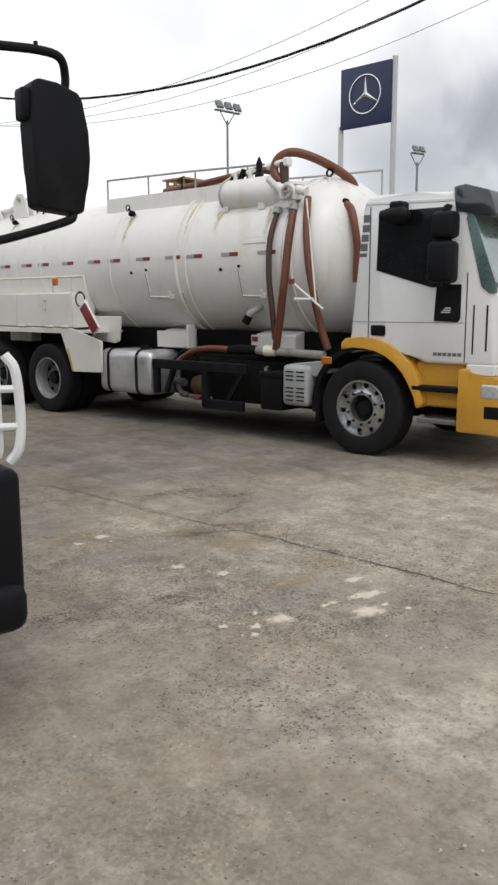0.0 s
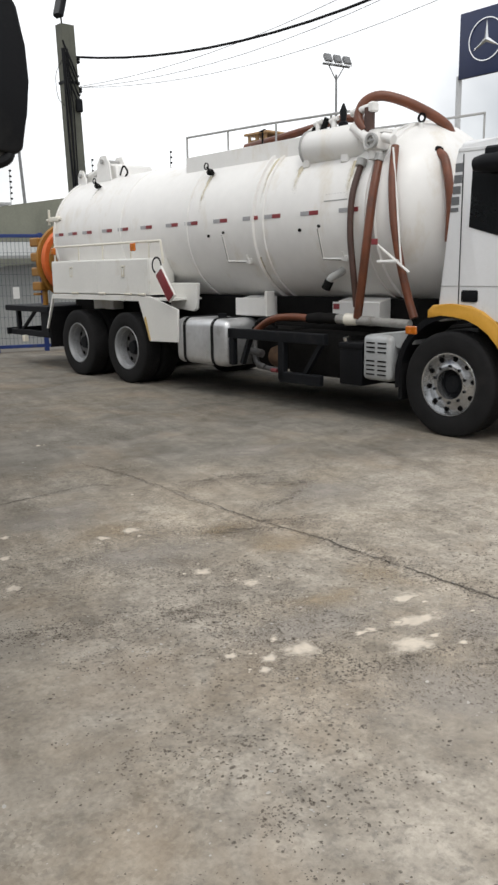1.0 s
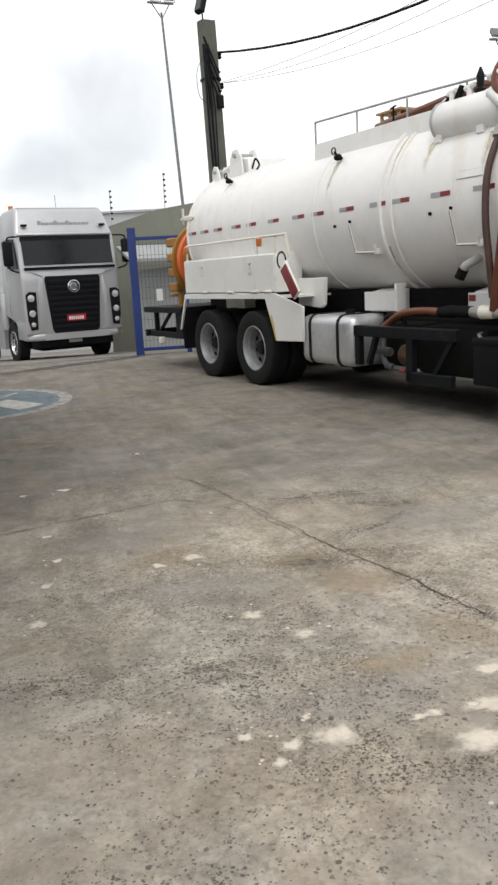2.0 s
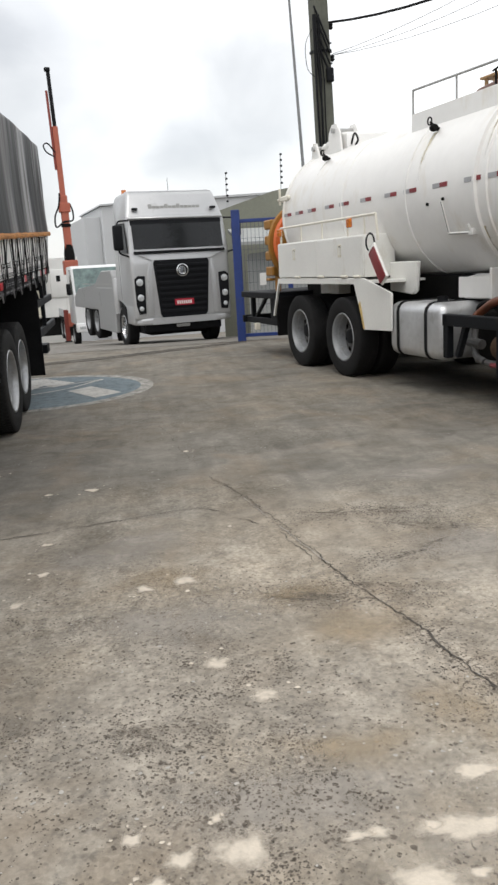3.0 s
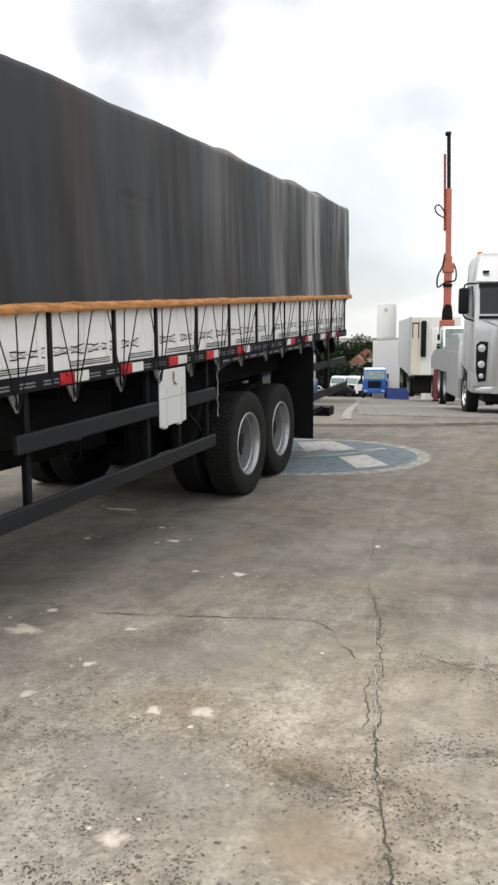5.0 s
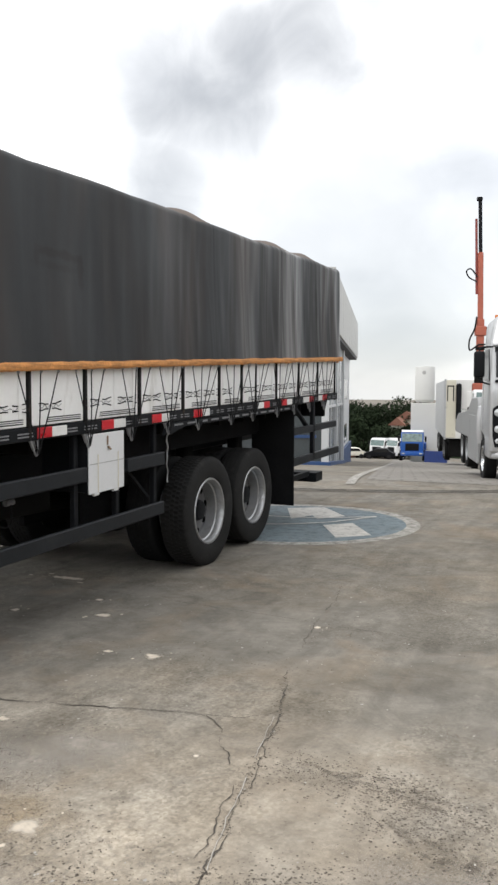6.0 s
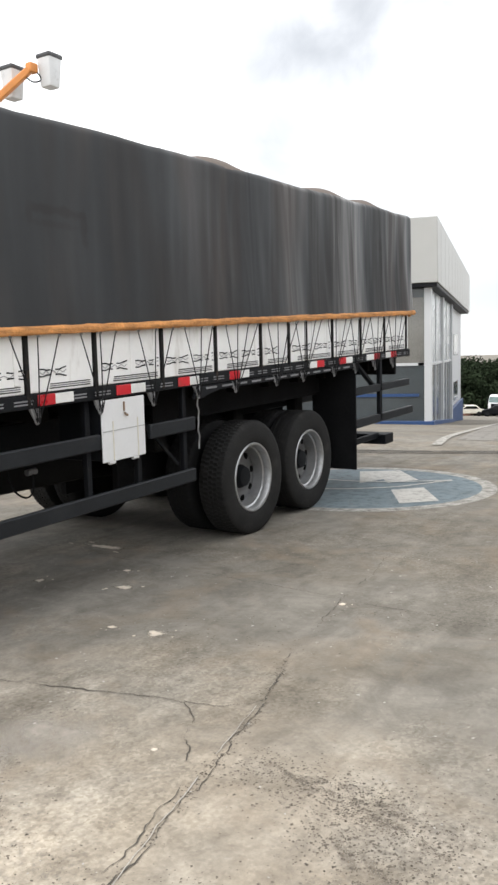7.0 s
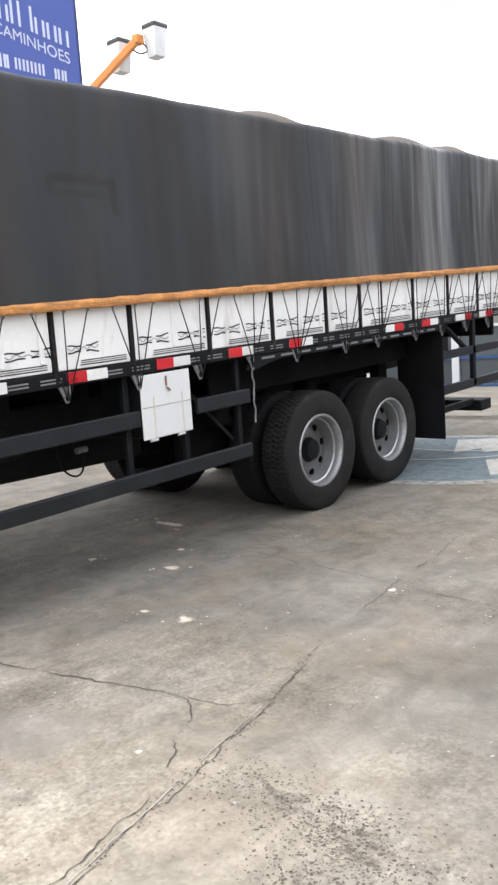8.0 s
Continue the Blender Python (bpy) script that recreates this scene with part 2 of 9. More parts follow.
    reefer=pm("cream_panel", (0.64, 0.61, 0.50), 0.5, var=0.06, scale=1, bump=0.02, dirt=(0.35, 0.33, 0.28), amount=0.3),
    hole=pm("dark_hole", (0.004, 0.004, 0.004), 0.9, var=0.1, bump=0.0, spec=0.05),
    brick=pm("roof_brick", (0.20, 0.09, 0.06), 0.8, var=0.2, scale=1, bump=0.1),
)


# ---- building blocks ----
# disc colour is darker than the rim: shade deep in the dish, plus dust
M["rimdisc"] = pm("shaded_dusty_rim_disc", (0.12, 0.12, 0.12), 0.6, metal=0.2, var=0.2, scale=12, bump=0.06, dirt=(0.05, 0.045, 0.04), amount=0.5, dscale=9)


# the paler wheels' disc, darkened likewise for the shade of the dish
M["palerimdisc"] = pm("shaded_pale_rim_disc", (0.165, 0.165, 0.17), 0.5, metal=0.5, var=0.15, scale=12, bump=0.05, dirt=(0.14, 0.13, 0.12), amount=0.45, dscale=9)


def link_mesh(name, bm, mat, smooth=35):
    bmesh.ops.recalc_face_normals(bm, faces=bm.faces)
    me = bpy.data.meshes.new(name)
    bm.to_mesh(me)
    bm.free()
    me.materials.append(mat)
    if smooth:
        me.polygons.foreach_set("use_smooth", [True] * len(me.polygons))
        me.set_sharp_from_angle(angle=radians(smooth))
    return me


def part(name, bm, mat, parent=None, label="", smooth=35, at=None):
    ob = new(name, link_mesh(name, bm, mat, smooth))
    if parent is not None:
        ob.parent = parent
    if at is not None:
        ob.matrix_basis = at
    if label:
        ob["label"] = label
    return ob


def thing(name, m, label, category, group="", kind=""):
    ob = new(name)
    ob.matrix_basis = m
    return tagged(ob, label, category, group, kind)


def solid(name, bm, mat, label, category="", group="", kind="", m=None, smooth=35):
    return tagged(part(name, bm, mat, None, "", smooth, m), label, category, group, kind)


def box(bm, x0, x1, y0, y1, z0, z1, bev=0.0, seg=1, m=None):
    vs = [bm.verts.new((x, y, z)) for x in (x0, x1) for y in (y0, y1) for z in (z0, z1)]
    fs = [bm.faces.new([vs[i] for i in f]) for f in ((0, 1, 3, 2), (4, 6, 7, 5), (0, 4, 5, 1), (2, 3, 7, 6), (0, 2, 6, 4), (1, 5, 7, 3))]
    if m is not None:
        bmesh.ops.transform(bm, matrix=m, verts=vs)
    if bev:
        es = list({e for f in fs for e in f.edges})
        bmesh.ops.bevel(bm, geom=es, offset=bev, segments=seg, profile=0.5, affect="EDGES")
    return bm


def prism(bm, pts, axis, a, b, bev=0.0, seg=1):
    """A polygon in the plane across axis ('x': pts are y, z; 'y': x, z; 'z': x, y), drawn out from a to b."""
    def put(p, h):
        return (h, p[0], p[1]) if axis == "x" else (p[0], h, p[1]) if axis == "y" else (p[0], p[1], h)
    lo = [bm.verts.new(put(p, a)) for p in pts]
    hi = [bm.verts.new(put(p, b)) for p in pts]
    fs = [bm.faces.new(lo), bm.faces.new(hi)]
    for i in range(len(pts)):
        j = (i + 1) % len(pts)
        fs.append(bm.faces.new((lo[i], lo[j], hi[j], hi[i])))
    if bev:
        bmesh.ops.bevel(bm, geom=list({e for f in fs for e in f.edges}), offset=bev, segments=seg, profile=0.5, affect="EDGES")
    return bm


def frame_of(d):
    d = Vector(d).normalized()
    u = d.cross(Vector((0, 0, 1)) if abs(d.z) < 0.95 else Vector((1, 0, 0))).normalized()
    return d, u, u.cross(d)


def rod(bm, p, q, r, n=10, r2=None):
    p, q = Vector(p), Vector(q)
    d, u, v = frame_of(q - p)
    rings = []
    for c, rr in ((p, r), (q, r if r2 is None else r2)):
        rings.append([bm.verts.new(c + (u * math.cos(a) + v * math.sin(a)) * rr) for a in (2 * math.pi * i / n for i in range(n))])
    for i in range(n):
        j = (i + 1) % n
        bm.faces.new((rings[0][i], rings[0][j], rings[1][j], rings[1][i]))
    bm.faces.new(rings[0]), bm.faces.new(rings[1])
    return bm


def bar(bm, p, q, w, h, bev=0.0):
    """A square bar from p to q, w wide and h deep."""
    p, q = Vector(p), Vector(q)
    d, u, v = frame_of(q - p)
    m = Matrix((( *d, 0), (*u, 0), (*v, 0), (0, 0, 0, 1))).transposed()
    m.translation = p
    return box(bm, 0, (q - p).length, -w / 2, w / 2, -h / 2, h / 2, bev, 1, m)


def smooth_path(pts, k=6):
    pts = [Vector(p) for p in pts]
    ext = [2 * pts[0] - pts[1]] + pts + [2 * pts[-1] - pts[-2]]
    out = []
    for i in range(1, len(ext) - 2):
        a, b, c, d = ext[i - 1:i + 3]
        for s in range(k):
            t = s / k
            out.append(0.5 * (2 * b + (c - a) * t + (2 * a - 5 * b + 4 * c - d) * t * t + (3 * b - a - 3 * c + d) * t ** 3))
    return out + [pts[-1]]


def tube(bm, pts, r, n=8, k=6, wob=0.0):
    path = smooth_path(pts, k) if k > 1 else [Vector(p) for p in pts]
    d0, u, v = frame_of(path[1] - path[0])
    rings = []
    for i, c in enumerate(path):
        d = (path[min(i + 1, len(path) - 1)] - path[max(i - 1, 0)]).normalized()
        u = (u - d * u.dot(d)).normalized()
        v = u.cross(d)
        rr = r * (1 + wob * noise.noise(c * 7)) if wob else r
        rings.append([bm.verts.new(c + (u * math.cos(a) + v * math.sin(a)) * rr) for a in (2 * math.pi * j / n for j in range(n))])
    for a, b in zip(rings, rings[1:]):
        for i in range(n):
            j = (i + 1) % n
            bm.faces.new((a[i], a[j], b[j], b[i]))
    bm.faces.new(rings[0]), bm.faces.new(rings[-1])
    return bm


def lathe(bm, prof, n=32, axis="y", c=(0, 0, 0), skip=None, dent=None):
    """A profile of (radius, height along the axis), turned round the axis through c. skip(i, k): leave the face out; dent(i, k): radius change."""
    rings = []
    for k, (r, h) in enumerate(prof):
        ring = []
        for i in range(n):
            a = 2 * math.pi * i / n
            rr = r + (dent(i, k) if dent else 0)
            p = (rr * math.cos(a), h, rr * math.sin(a)) if axis == "y" else (h, rr * math.cos(a), rr * math.sin(a)) if axis == "x" else (rr * math.cos(a), rr * math.sin(a), h)
            ring.append(bm.verts.new(Vector(p) + Vector(c)))
        rings.append(ring)
    for k in range(len(prof) - 1):
        for i in range(n):
            if skip and skip(i, k):
                continue
            j = (i + 1) % n
            bm.faces.new((rings[k][i], rings[k][j], rings[k + 1][j], rings[k + 1][i]))
    for ring, (r, h) in ((rings[0], prof[0]), (rings[-1], prof[-1])):
        if r < 0.02:
            bm.faces.new(ring)
    return bm


def BM():
    return bmesh.new()


def wheel(name, parent, at, R=0.51, W=0.29, style="disc", rimmat="rim", tread=0.007, label="", n=144, tyre="rubber"):
    """A lorry wheel whose outer face looks along -y: tyre with shoulder blocks and ribs, rim with hand holes, hub and nuts."""
    h = W / 2
    r0 = 0.298 / 0.505 * R
    prof = [(r0, h * 0.84), (r0 + 0.015, h * 0.92), (r0 + 0.05, h * 0.99), (R * 0.78, h), (R * 0.90, h * 0.985), (R * 0.955, h * 0.94), (R * 0.985, h * 0.87)]
    ribs = ((0.82, 0.50), (0.46, 0.18), (0.14, -0.14), (-0.18, -0.46), (-0.50, -0.82))
    band = {}
    for q, (a, b) in enumerate(ribs):
        for y in (a, b):
            band[len(prof)] = q
            prof.append((R - 0.003 * abs(y), h * y))
        if q < 4:
            prof += [(R - 0.008, h * (b - 0.008)), (R - 0.008, h * (b - 0.032))]
    prof += [(r, -y) for r, y in reversed(prof[:7])]
    band[6], band[len(prof) - 7] = 0, 4

    def dent(i, k):
        return -tread if k in band and (i + 2 * (band[k] % 2) + (k % 2)) % 3 == 0 else 0
    w = part(name, lathe(BM(), prof, n, "y", dent=dent), M[tyre], parent, label or "black truck tyre with blocky tread", 40, at)
    bm = BM()
    m = 48
    if style == "front":
        barrel = [(r0 + 0.012, -h * 0.86), (r0 + 0.004, -h * 0.95), (r0 - 0.010, -h * 0.93), (r0 - 0.016, -h * 0.80), (r0 - 0.028, -h * 0.62), (r0 - 0.034, -h * 0.50)]
        face = [(r0 - 0.032, -h * 0.52), (r0 - 0.050, -h * 0.55), (r0 - 0.095, -h * 0.62), (r0 - 0.115, -h * 0.68), (0.165, -h * 0.74), (0.143, -h * 0.74), (0.136, -h * 0.55), (0.134, -h * 0.1)]
        nh, rh, yh, hr = 10, r0 - 0.052, -h * 0.575, 0.023
        rn, yn, rnut = 0.176, -h * 0.72, 0.014
        cup = [(0.135, -h * 0.1), (0.105, -h * 0.16), (0.092, -h * 0.34), (0.075, -h * 0.46), (0.01, -h * 0.48)]
    else:
        barrel = [(r0 + 0.012, -h * 0.86), (r0 + 0.004, -h * 0.95), (r0 - 0.010, -h * 0.93), (r0 - 0.014, -h * 0.84), (r0 - 0.022, -h * 0.72), (r0 - 0.024, -h * 0.45), (r0 - 0.036, -h * 0.38), (r0 - 0.040, -h * 0.05), (r0 - 0.046, h * 0.30)]
        face = [(r0 - 0.045, h * 0.28), (r0 - 0.062, h * 0.32), (r0 - 0.090, h * 0.27), (r0 - 0.125, h * 0.18), (0.15, h * 0.12), (0.11, h * 0.12), (0.10, h * 0.3)]
        nh, rh, yh, hr = 8, r0 - 0.098, h * 0.245, 0.030
        rn, yn, rnut = 0.135, h * 0.12, 0.010
        cup = [(0.112, h * 0.3), (0.100, h * 0.0), (0.086, -h * 0.26), (0.05, -h * 0.33), (0.01, -h * 0.33)]
    lathe(bm, barrel, m, "y")
    rim = part("rim", bm, M[rimmat], w, "", 35)
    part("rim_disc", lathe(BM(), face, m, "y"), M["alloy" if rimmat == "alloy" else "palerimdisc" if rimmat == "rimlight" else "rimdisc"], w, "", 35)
    bm = BM()
    lathe(bm, [(r0 + 0.005, h * 0.9), (r0 - 0.05, h * 0.6), (0.01, h * 0.6)], 24, "y")
    part("brake_drum", bm, M["grime"], w)
    part("hub", lathe(BM(), cup, 20, "y"), M["steel"], w)
    hole_mesh = link_mesh("hand_hole", lathe(BM(), [(hr, 0.012), (hr, -0.004), (hr * 0.8, -0.006), (0.003, -0.0055)], 14, "y"), M["hole"], 30)
    for i in range(nh):
        a = 2 * math.pi * (i + 0.25) / nh
        o = new("hand_hole", hole_mesh)
        o.parent = w
        o.matrix_basis = pose(rh * math.cos(a), yh - 0.004, rh * math.sin(a))
    nut = link_mesh("nut", rod(BM(), (0, 0.01, 0), (0, -0.016, 0), rnut, 6), M["steel" if style == "front" else "rimdisc"], 30)
    for i in range(10 if style == "front" else 0):
        a = 2 * math.pi * (i + 0.5) / 10
        o = new("nut", nut)
        o.parent = w
        o.matrix_basis = pose(rn * math.cos(a), yn, rn * math.sin(a))
    return w


# ---- ground ----
def gz(x, y):
    """Height of the yard: level, then falling away beyond the gate rail."""
    d = y - 17.8
    z = -0.0775 * (d + math.sqrt(d * d + 1.2)) / 2
    e = y - 130
    return z + 0.0775 * (e + math.sqrt(e * e + 40)) / 2


def concrete(name, base, slab=False):
    m = bpy.data.materials.new(name)
    m.use_nodes = True
    n, l = m.node_tree.nodes, m.node_tree.links
    b = n["Principled BSDF"]
    co = n.new("ShaderNodeTexCoord")

    def nz(scale, detail=6, rough=0.6, dist=0.0, off=0.0):
        t = n.new("ShaderNodeTexNoise")
        mp = n.new("ShaderNodeMapping")
        mp.inputs["Location"].default_value = (off, off * 0.7, 0)
        l.new(co.outputs["Object"], mp.inputs[0])
        l.new(mp.outputs[0], t.inputs["Vector"])
        t.inputs["Scale"].default_value, t.inputs["Detail"].default_value = scale, detail
        t.inputs["Roughness"].default_value, t.inputs["Distortion"].default_value = rough, dist
        return t.outputs["Fac"]

    def ramp(fac, p0, c0, p1, c1):
        r = n.new("ShaderNodeValToRGB")
        e = r.color_ramp.elements
        e[0].position, e[0].color, e[1].position, e[1].color = p0, (*c0, 1), p1, (*c1, 1)
        l.new(fac, r.inputs[0])
        return r.outputs[0]

    def mix(kind, fac, a, c):
        x = n.new("ShaderNodeMix")
        x.data_type, x.blend_type = "RGBA", kind
        if isinstance(fac, float):
            x.inputs[0].default_value = fac
        else:
            l.new(fac, x.inputs[0])
        l.new(a, x.inputs[6])
        if isinstance(c, tuple):
            x.inputs[7].default_value = (*c, 1)
        else:
            l.new(c, x.inputs[7])
        return x.outputs[2]

    col = ramp(nz(0.4, 4, 0.5, 0.4), 0.3, tuple(c * 0.86 for c in base), 0.7, tuple(c * 1.12 for c in base))
    warm = ramp(nz(0.8, 5, 0.6, 0.3, 31.0), 0.46, (1, 1, 1), 0.68, (1.045, 1.0, 0.94))
    col = mix("MULTIPLY", 1.0, col, warm)
    # the slab beside the walkway has lost its smooth skin, the far ones keep it; light and shade are tinted in too
    sep = n.new("ShaderNodeSeparateXYZ")
    l.new(co.outputs["Object"], sep.inputs[0])
    edge = n.new("ShaderNodeMath")
    edge.operation = "MULTIPLY_ADD"
    edge.inputs[1].default_value = 3.2
    l.new(nz(0.7, 5, 0.6, 0.5, 61.0), edge.inputs[0])
    l.new(sep.outputs["Y"], edge.inputs[2])
    worn = n.new("ShaderNodeMapRange")
    worn.interpolation_type = "SMOOTHSTEP"
    worn.inputs["From Min"].default_value, worn.inputs["From Max"].default_value = 8.9, 5.9
    l.new(edge.outputs[0], worn.inputs["Value"])
    # smooth strip on the left; its shade is painted by a weaker tint
    strip = n.new("ShaderNodeMapRange")
    strip.interpolation_type = "SMOOTHSTEP"
    strip.inputs["From Min"].default_value, strip.inputs["From Max"].default_value, strip.inputs["To Min"].default_value = 2.4, 3.9, 0.42
    sx = n.new("ShaderNodeMath")
    sx.operation = "MULTIPLY_ADD"
    sx.inputs[1].default_value = 1.6
    l.new(nz(0.9, 5, 0.6, 0.5, 91.0), sx.inputs[0])
    sxy = n.new("ShaderNodeMath")
    sxy.operation = "MULTIPLY_ADD"
    sxy.inputs[1].default_value = 0.22
    l.new(sep.outputs["Y"], sxy.inputs[0])
    l.new(sep.outputs["X"], sxy.inputs[2])
    l.new(sxy.outputs[0], sx.inputs[2])
    l.new(sx.outputs[0], strip.inputs["Value"])
    bare_lit = n.new("ShaderNodeMath")
    bare_lit.operation = "MULTIPLY"
    l.new(worn.outputs[0], bare_lit.inputs[0])
    l.new(strip.outputs[0], bare_lit.inputs[1])
    worn = bare_lit
    # painted brightness: far ground darkened for truck shade, near slab lightened
    col = mix("MULTIPLY", 1.0, col, ramp(worn.outputs[0], 0.0, (0.75, 0.75, 0.74), 1.0, (1.50, 1.455, 1.40)))
    # broad stains, cloudy wear
    col = mix("MULTIPLY", 1.0, col, ramp(nz(1.5, 6, 0.6, 0.8, 5.0), 0.30, (0.72, 0.71, 0.69), 0.58, (1.06, 1.06, 1.05)))
    rough_skin = ramp(worn.outputs[0], 0.0, (0.35, 0.35, 0.35), 1.0, (1.0, 1.0, 1.0))
    col = mix("MULTIPLY", rough_skin, col, ramp(nz(9.0, 8, 0.74, 0.5, 9.0), 0.38, (0.82, 0.815, 0.805), 0.62, (1.10, 1.10, 1.095)))
    patch = ramp(nz(0.75, 4, 0.6, 0.5, 17.0), 0.44, (0.1, 0.1, 0.1), 0.58, (1, 1, 1))
    # aggregate shows where the surface is worn off
    v = n.new("ShaderNodeTexVoronoi")
    v.inputs["Scale"].default_value = 70
    l.new(co.outputs["Object"], v.inputs["Vector"])
    stones = ramp(v.outputs["Color"], 0.15, (0.82, 0.81, 0.79), 0.85, (1.13, 1.128, 1.12))
    fine = ramp(nz(55, 4, 0.6), 0.32, (0.86, 0.86, 0.86), 0.66, (1.10, 1.10, 1.095))
    col = mix("MULTIPLY", patch, col, stones)
    half = n.new("ShaderNodeMath")
    half.operation = "MULTIPLY"
    half.inputs[1].default_value = 0.85
    l.new(rough_skin, half.inputs[0])
    col = mix("MULTIPLY", half.outputs[0], col, fine)
    # pale chips everywhere, dark pits in the worn zones
    chips = ramp(nz(13, 5, 0.65, 0.4, 3.0), 0.63, (0, 0, 0), 0.78, (0.5, 0.5, 0.5))
    col = mix("MIX", chips, col, tuple(min(0.7, c * 1.55) for c in base))
    pitn = n.new("ShaderNodeMath")
    pitn.operation = "MULTIPLY"
    l.new(ramp(nz(30, 5, 0.65, 0.3, 11.0), 0.33, (0.8, 0.8, 0.8), 0.50, (0, 0, 0)), pitn.inputs[0])
    pit2 = n.new("ShaderNodeMath")
    pit2.operation = "MULTIPLY"
    l.new(ramp(nz(1.1, 5, 0.65, 0.6, 41.0), 0.36, (0.15, 0.15, 0.15), 0.52, (1.0, 1.0, 1.0)), pit2.inputs[0])
    l.new(ramp(worn.outputs[0], 0.0, (0.10, 0.10, 0.10), 1.0, (0.75, 0.75, 0.75)), pit2.inputs[1])
    l.new(pit2.outputs[0], pitn.inputs[1])
    col = mix("MIX", pitn.outputs[0], col, tuple(c * 0.5 for c in base))
    # sweep marks of tyres along the yard
    mp2 = n.new("ShaderNodeMapping")
    mp2.inputs["Rotation"].default_value, mp2.inputs["Scale"].default_value = (0, 0, radians(-11)), (5.5, 0.55, 1)
    l.new(co.outputs["Object"], mp2.inputs[0])
    sw = n.new("ShaderNodeTexNoise")
    sw.inputs["Scale"].default_value, sw.inputs["Detail"].default_value, sw.inputs["Roughness"].default_value, sw.inputs["Distortion"].default_value = 1.0, 6, 0.62, 0.5
    l.new(mp2.outputs[0], sw.inputs["Vector"])
    col = mix("MULTIPLY", 0.8, col, ramp(sw.outputs["Fac"], 0.36, (0.86, 0.86, 0.855), 0.64, (1.10, 1.10, 1.095)))
    # cloudy blotches of dust and damp, a hand to a forearm wide
    col = mix("MULTIPLY", 0.85, col, ramp(nz(4.2, 7, 0.68, 0.9, 83.0), 0.37, (0.80, 0.795, 0.785), 0.60, (1.08, 1.08, 1.075)))
    # dark scuffed smears
    smear = ramp(nz(3.2, 8, 0.78, 1.2, 51.0), 0.575, (0, 0, 0), 0.72, (0.5, 0.5, 0.5))
    col = mix("MIX", smear, col, tuple(c * 0.5 for c in base))
    # rusty earth rubbed into the worn slab here and there
    rust = ramp(nz(1.3, 6, 0.65, 0.6, 71.0), 0.52, (0, 0, 0), 0.68, (0.34, 0.34, 0.34))
    col = mix("MIX", rust, col, (base[0] * 1.05, base[1] * 0.86, base[2] * 0.66))
    l.new(col, b.inputs["Base Color"])
    b.inputs["Roughness"].default_value = 0.9
    b.inputs["Specular IOR Level"].default_value = 0.15
    bp = n.new("ShaderNodeBump")
    bp.inputs["Strength"].default_value, bp.inputs["Distance"].default_value = 0.28, 0.010
    hsum = n.new("ShaderNodeMath")
    hsum.operation = "ADD"
    l.new(nz(42, 4, 0.6), hsum.inputs[0])
    l.new(nz(9.0, 6, 0.7, 0.2, 9.0), hsum.inputs[1])
    l.new(hsum.outputs[0], bp.inputs["Height"])
    l.new(bp.outputs[0], b.inputs["Normal"])
    return m


M["pit"] = pm("pit_dirt", (0.138, 0.116, 0.094), 0.95, var=0.5, scale=6, bump=0.0)
M["hollow"] = pm("hollow_dirt", (0.15, 0.126, 0.102), 0.95, var=0.5, scale=7, bump=0.0)
M["chip"] = pm("pale_chip", (0.40, 0.38, 0.345), 0.9, var=0.25, scale=5, bump=0.0)
M["dust"] = pm("pale_patch_tone", (0.40, 0.365, 0.32), 0.95, var=0.2, scale=6, bump=0.0)
M["ochre"] = pm("ochre_earth", (0.40, 0.315, 0.21), 0.95, var=0.2, scale=6, bump=0.0)
M["concrete"] = concrete("yard_concrete", (0.285, 0.266, 0.240))


def steps(a, b, n):
    return [a + (b - a) * i / n for i in range(n + 1)]


def sheet(xs, ys, f):
    bm = BM()
    g = [[bm.verts.new((x, y, f(x, y))) for x in xs] for y in ys]
    for r, s in zip(g, g[1:]):
        for i in range(len(xs) - 1):
            bm.faces.new((r[i], r[i + 1], s[i + 1], s[i]))
    return bm


xs = [-1500, -500, -200, -100, -60] + steps(-40, 40, 40) + [60, 100, 200, 500, 1500]
ys = [-1500, -400, -100, -40, -20] + steps(-10, 12, 11) + steps(13, 30, 34) + steps(34, 120, 30) + [150, 250, 500, 1000, 1800]
solid("ground", sheet(xs, ys, gz), M["concrete"], "worn grey stained concrete yard, sloping away past the gate", "ground", kind="structure")


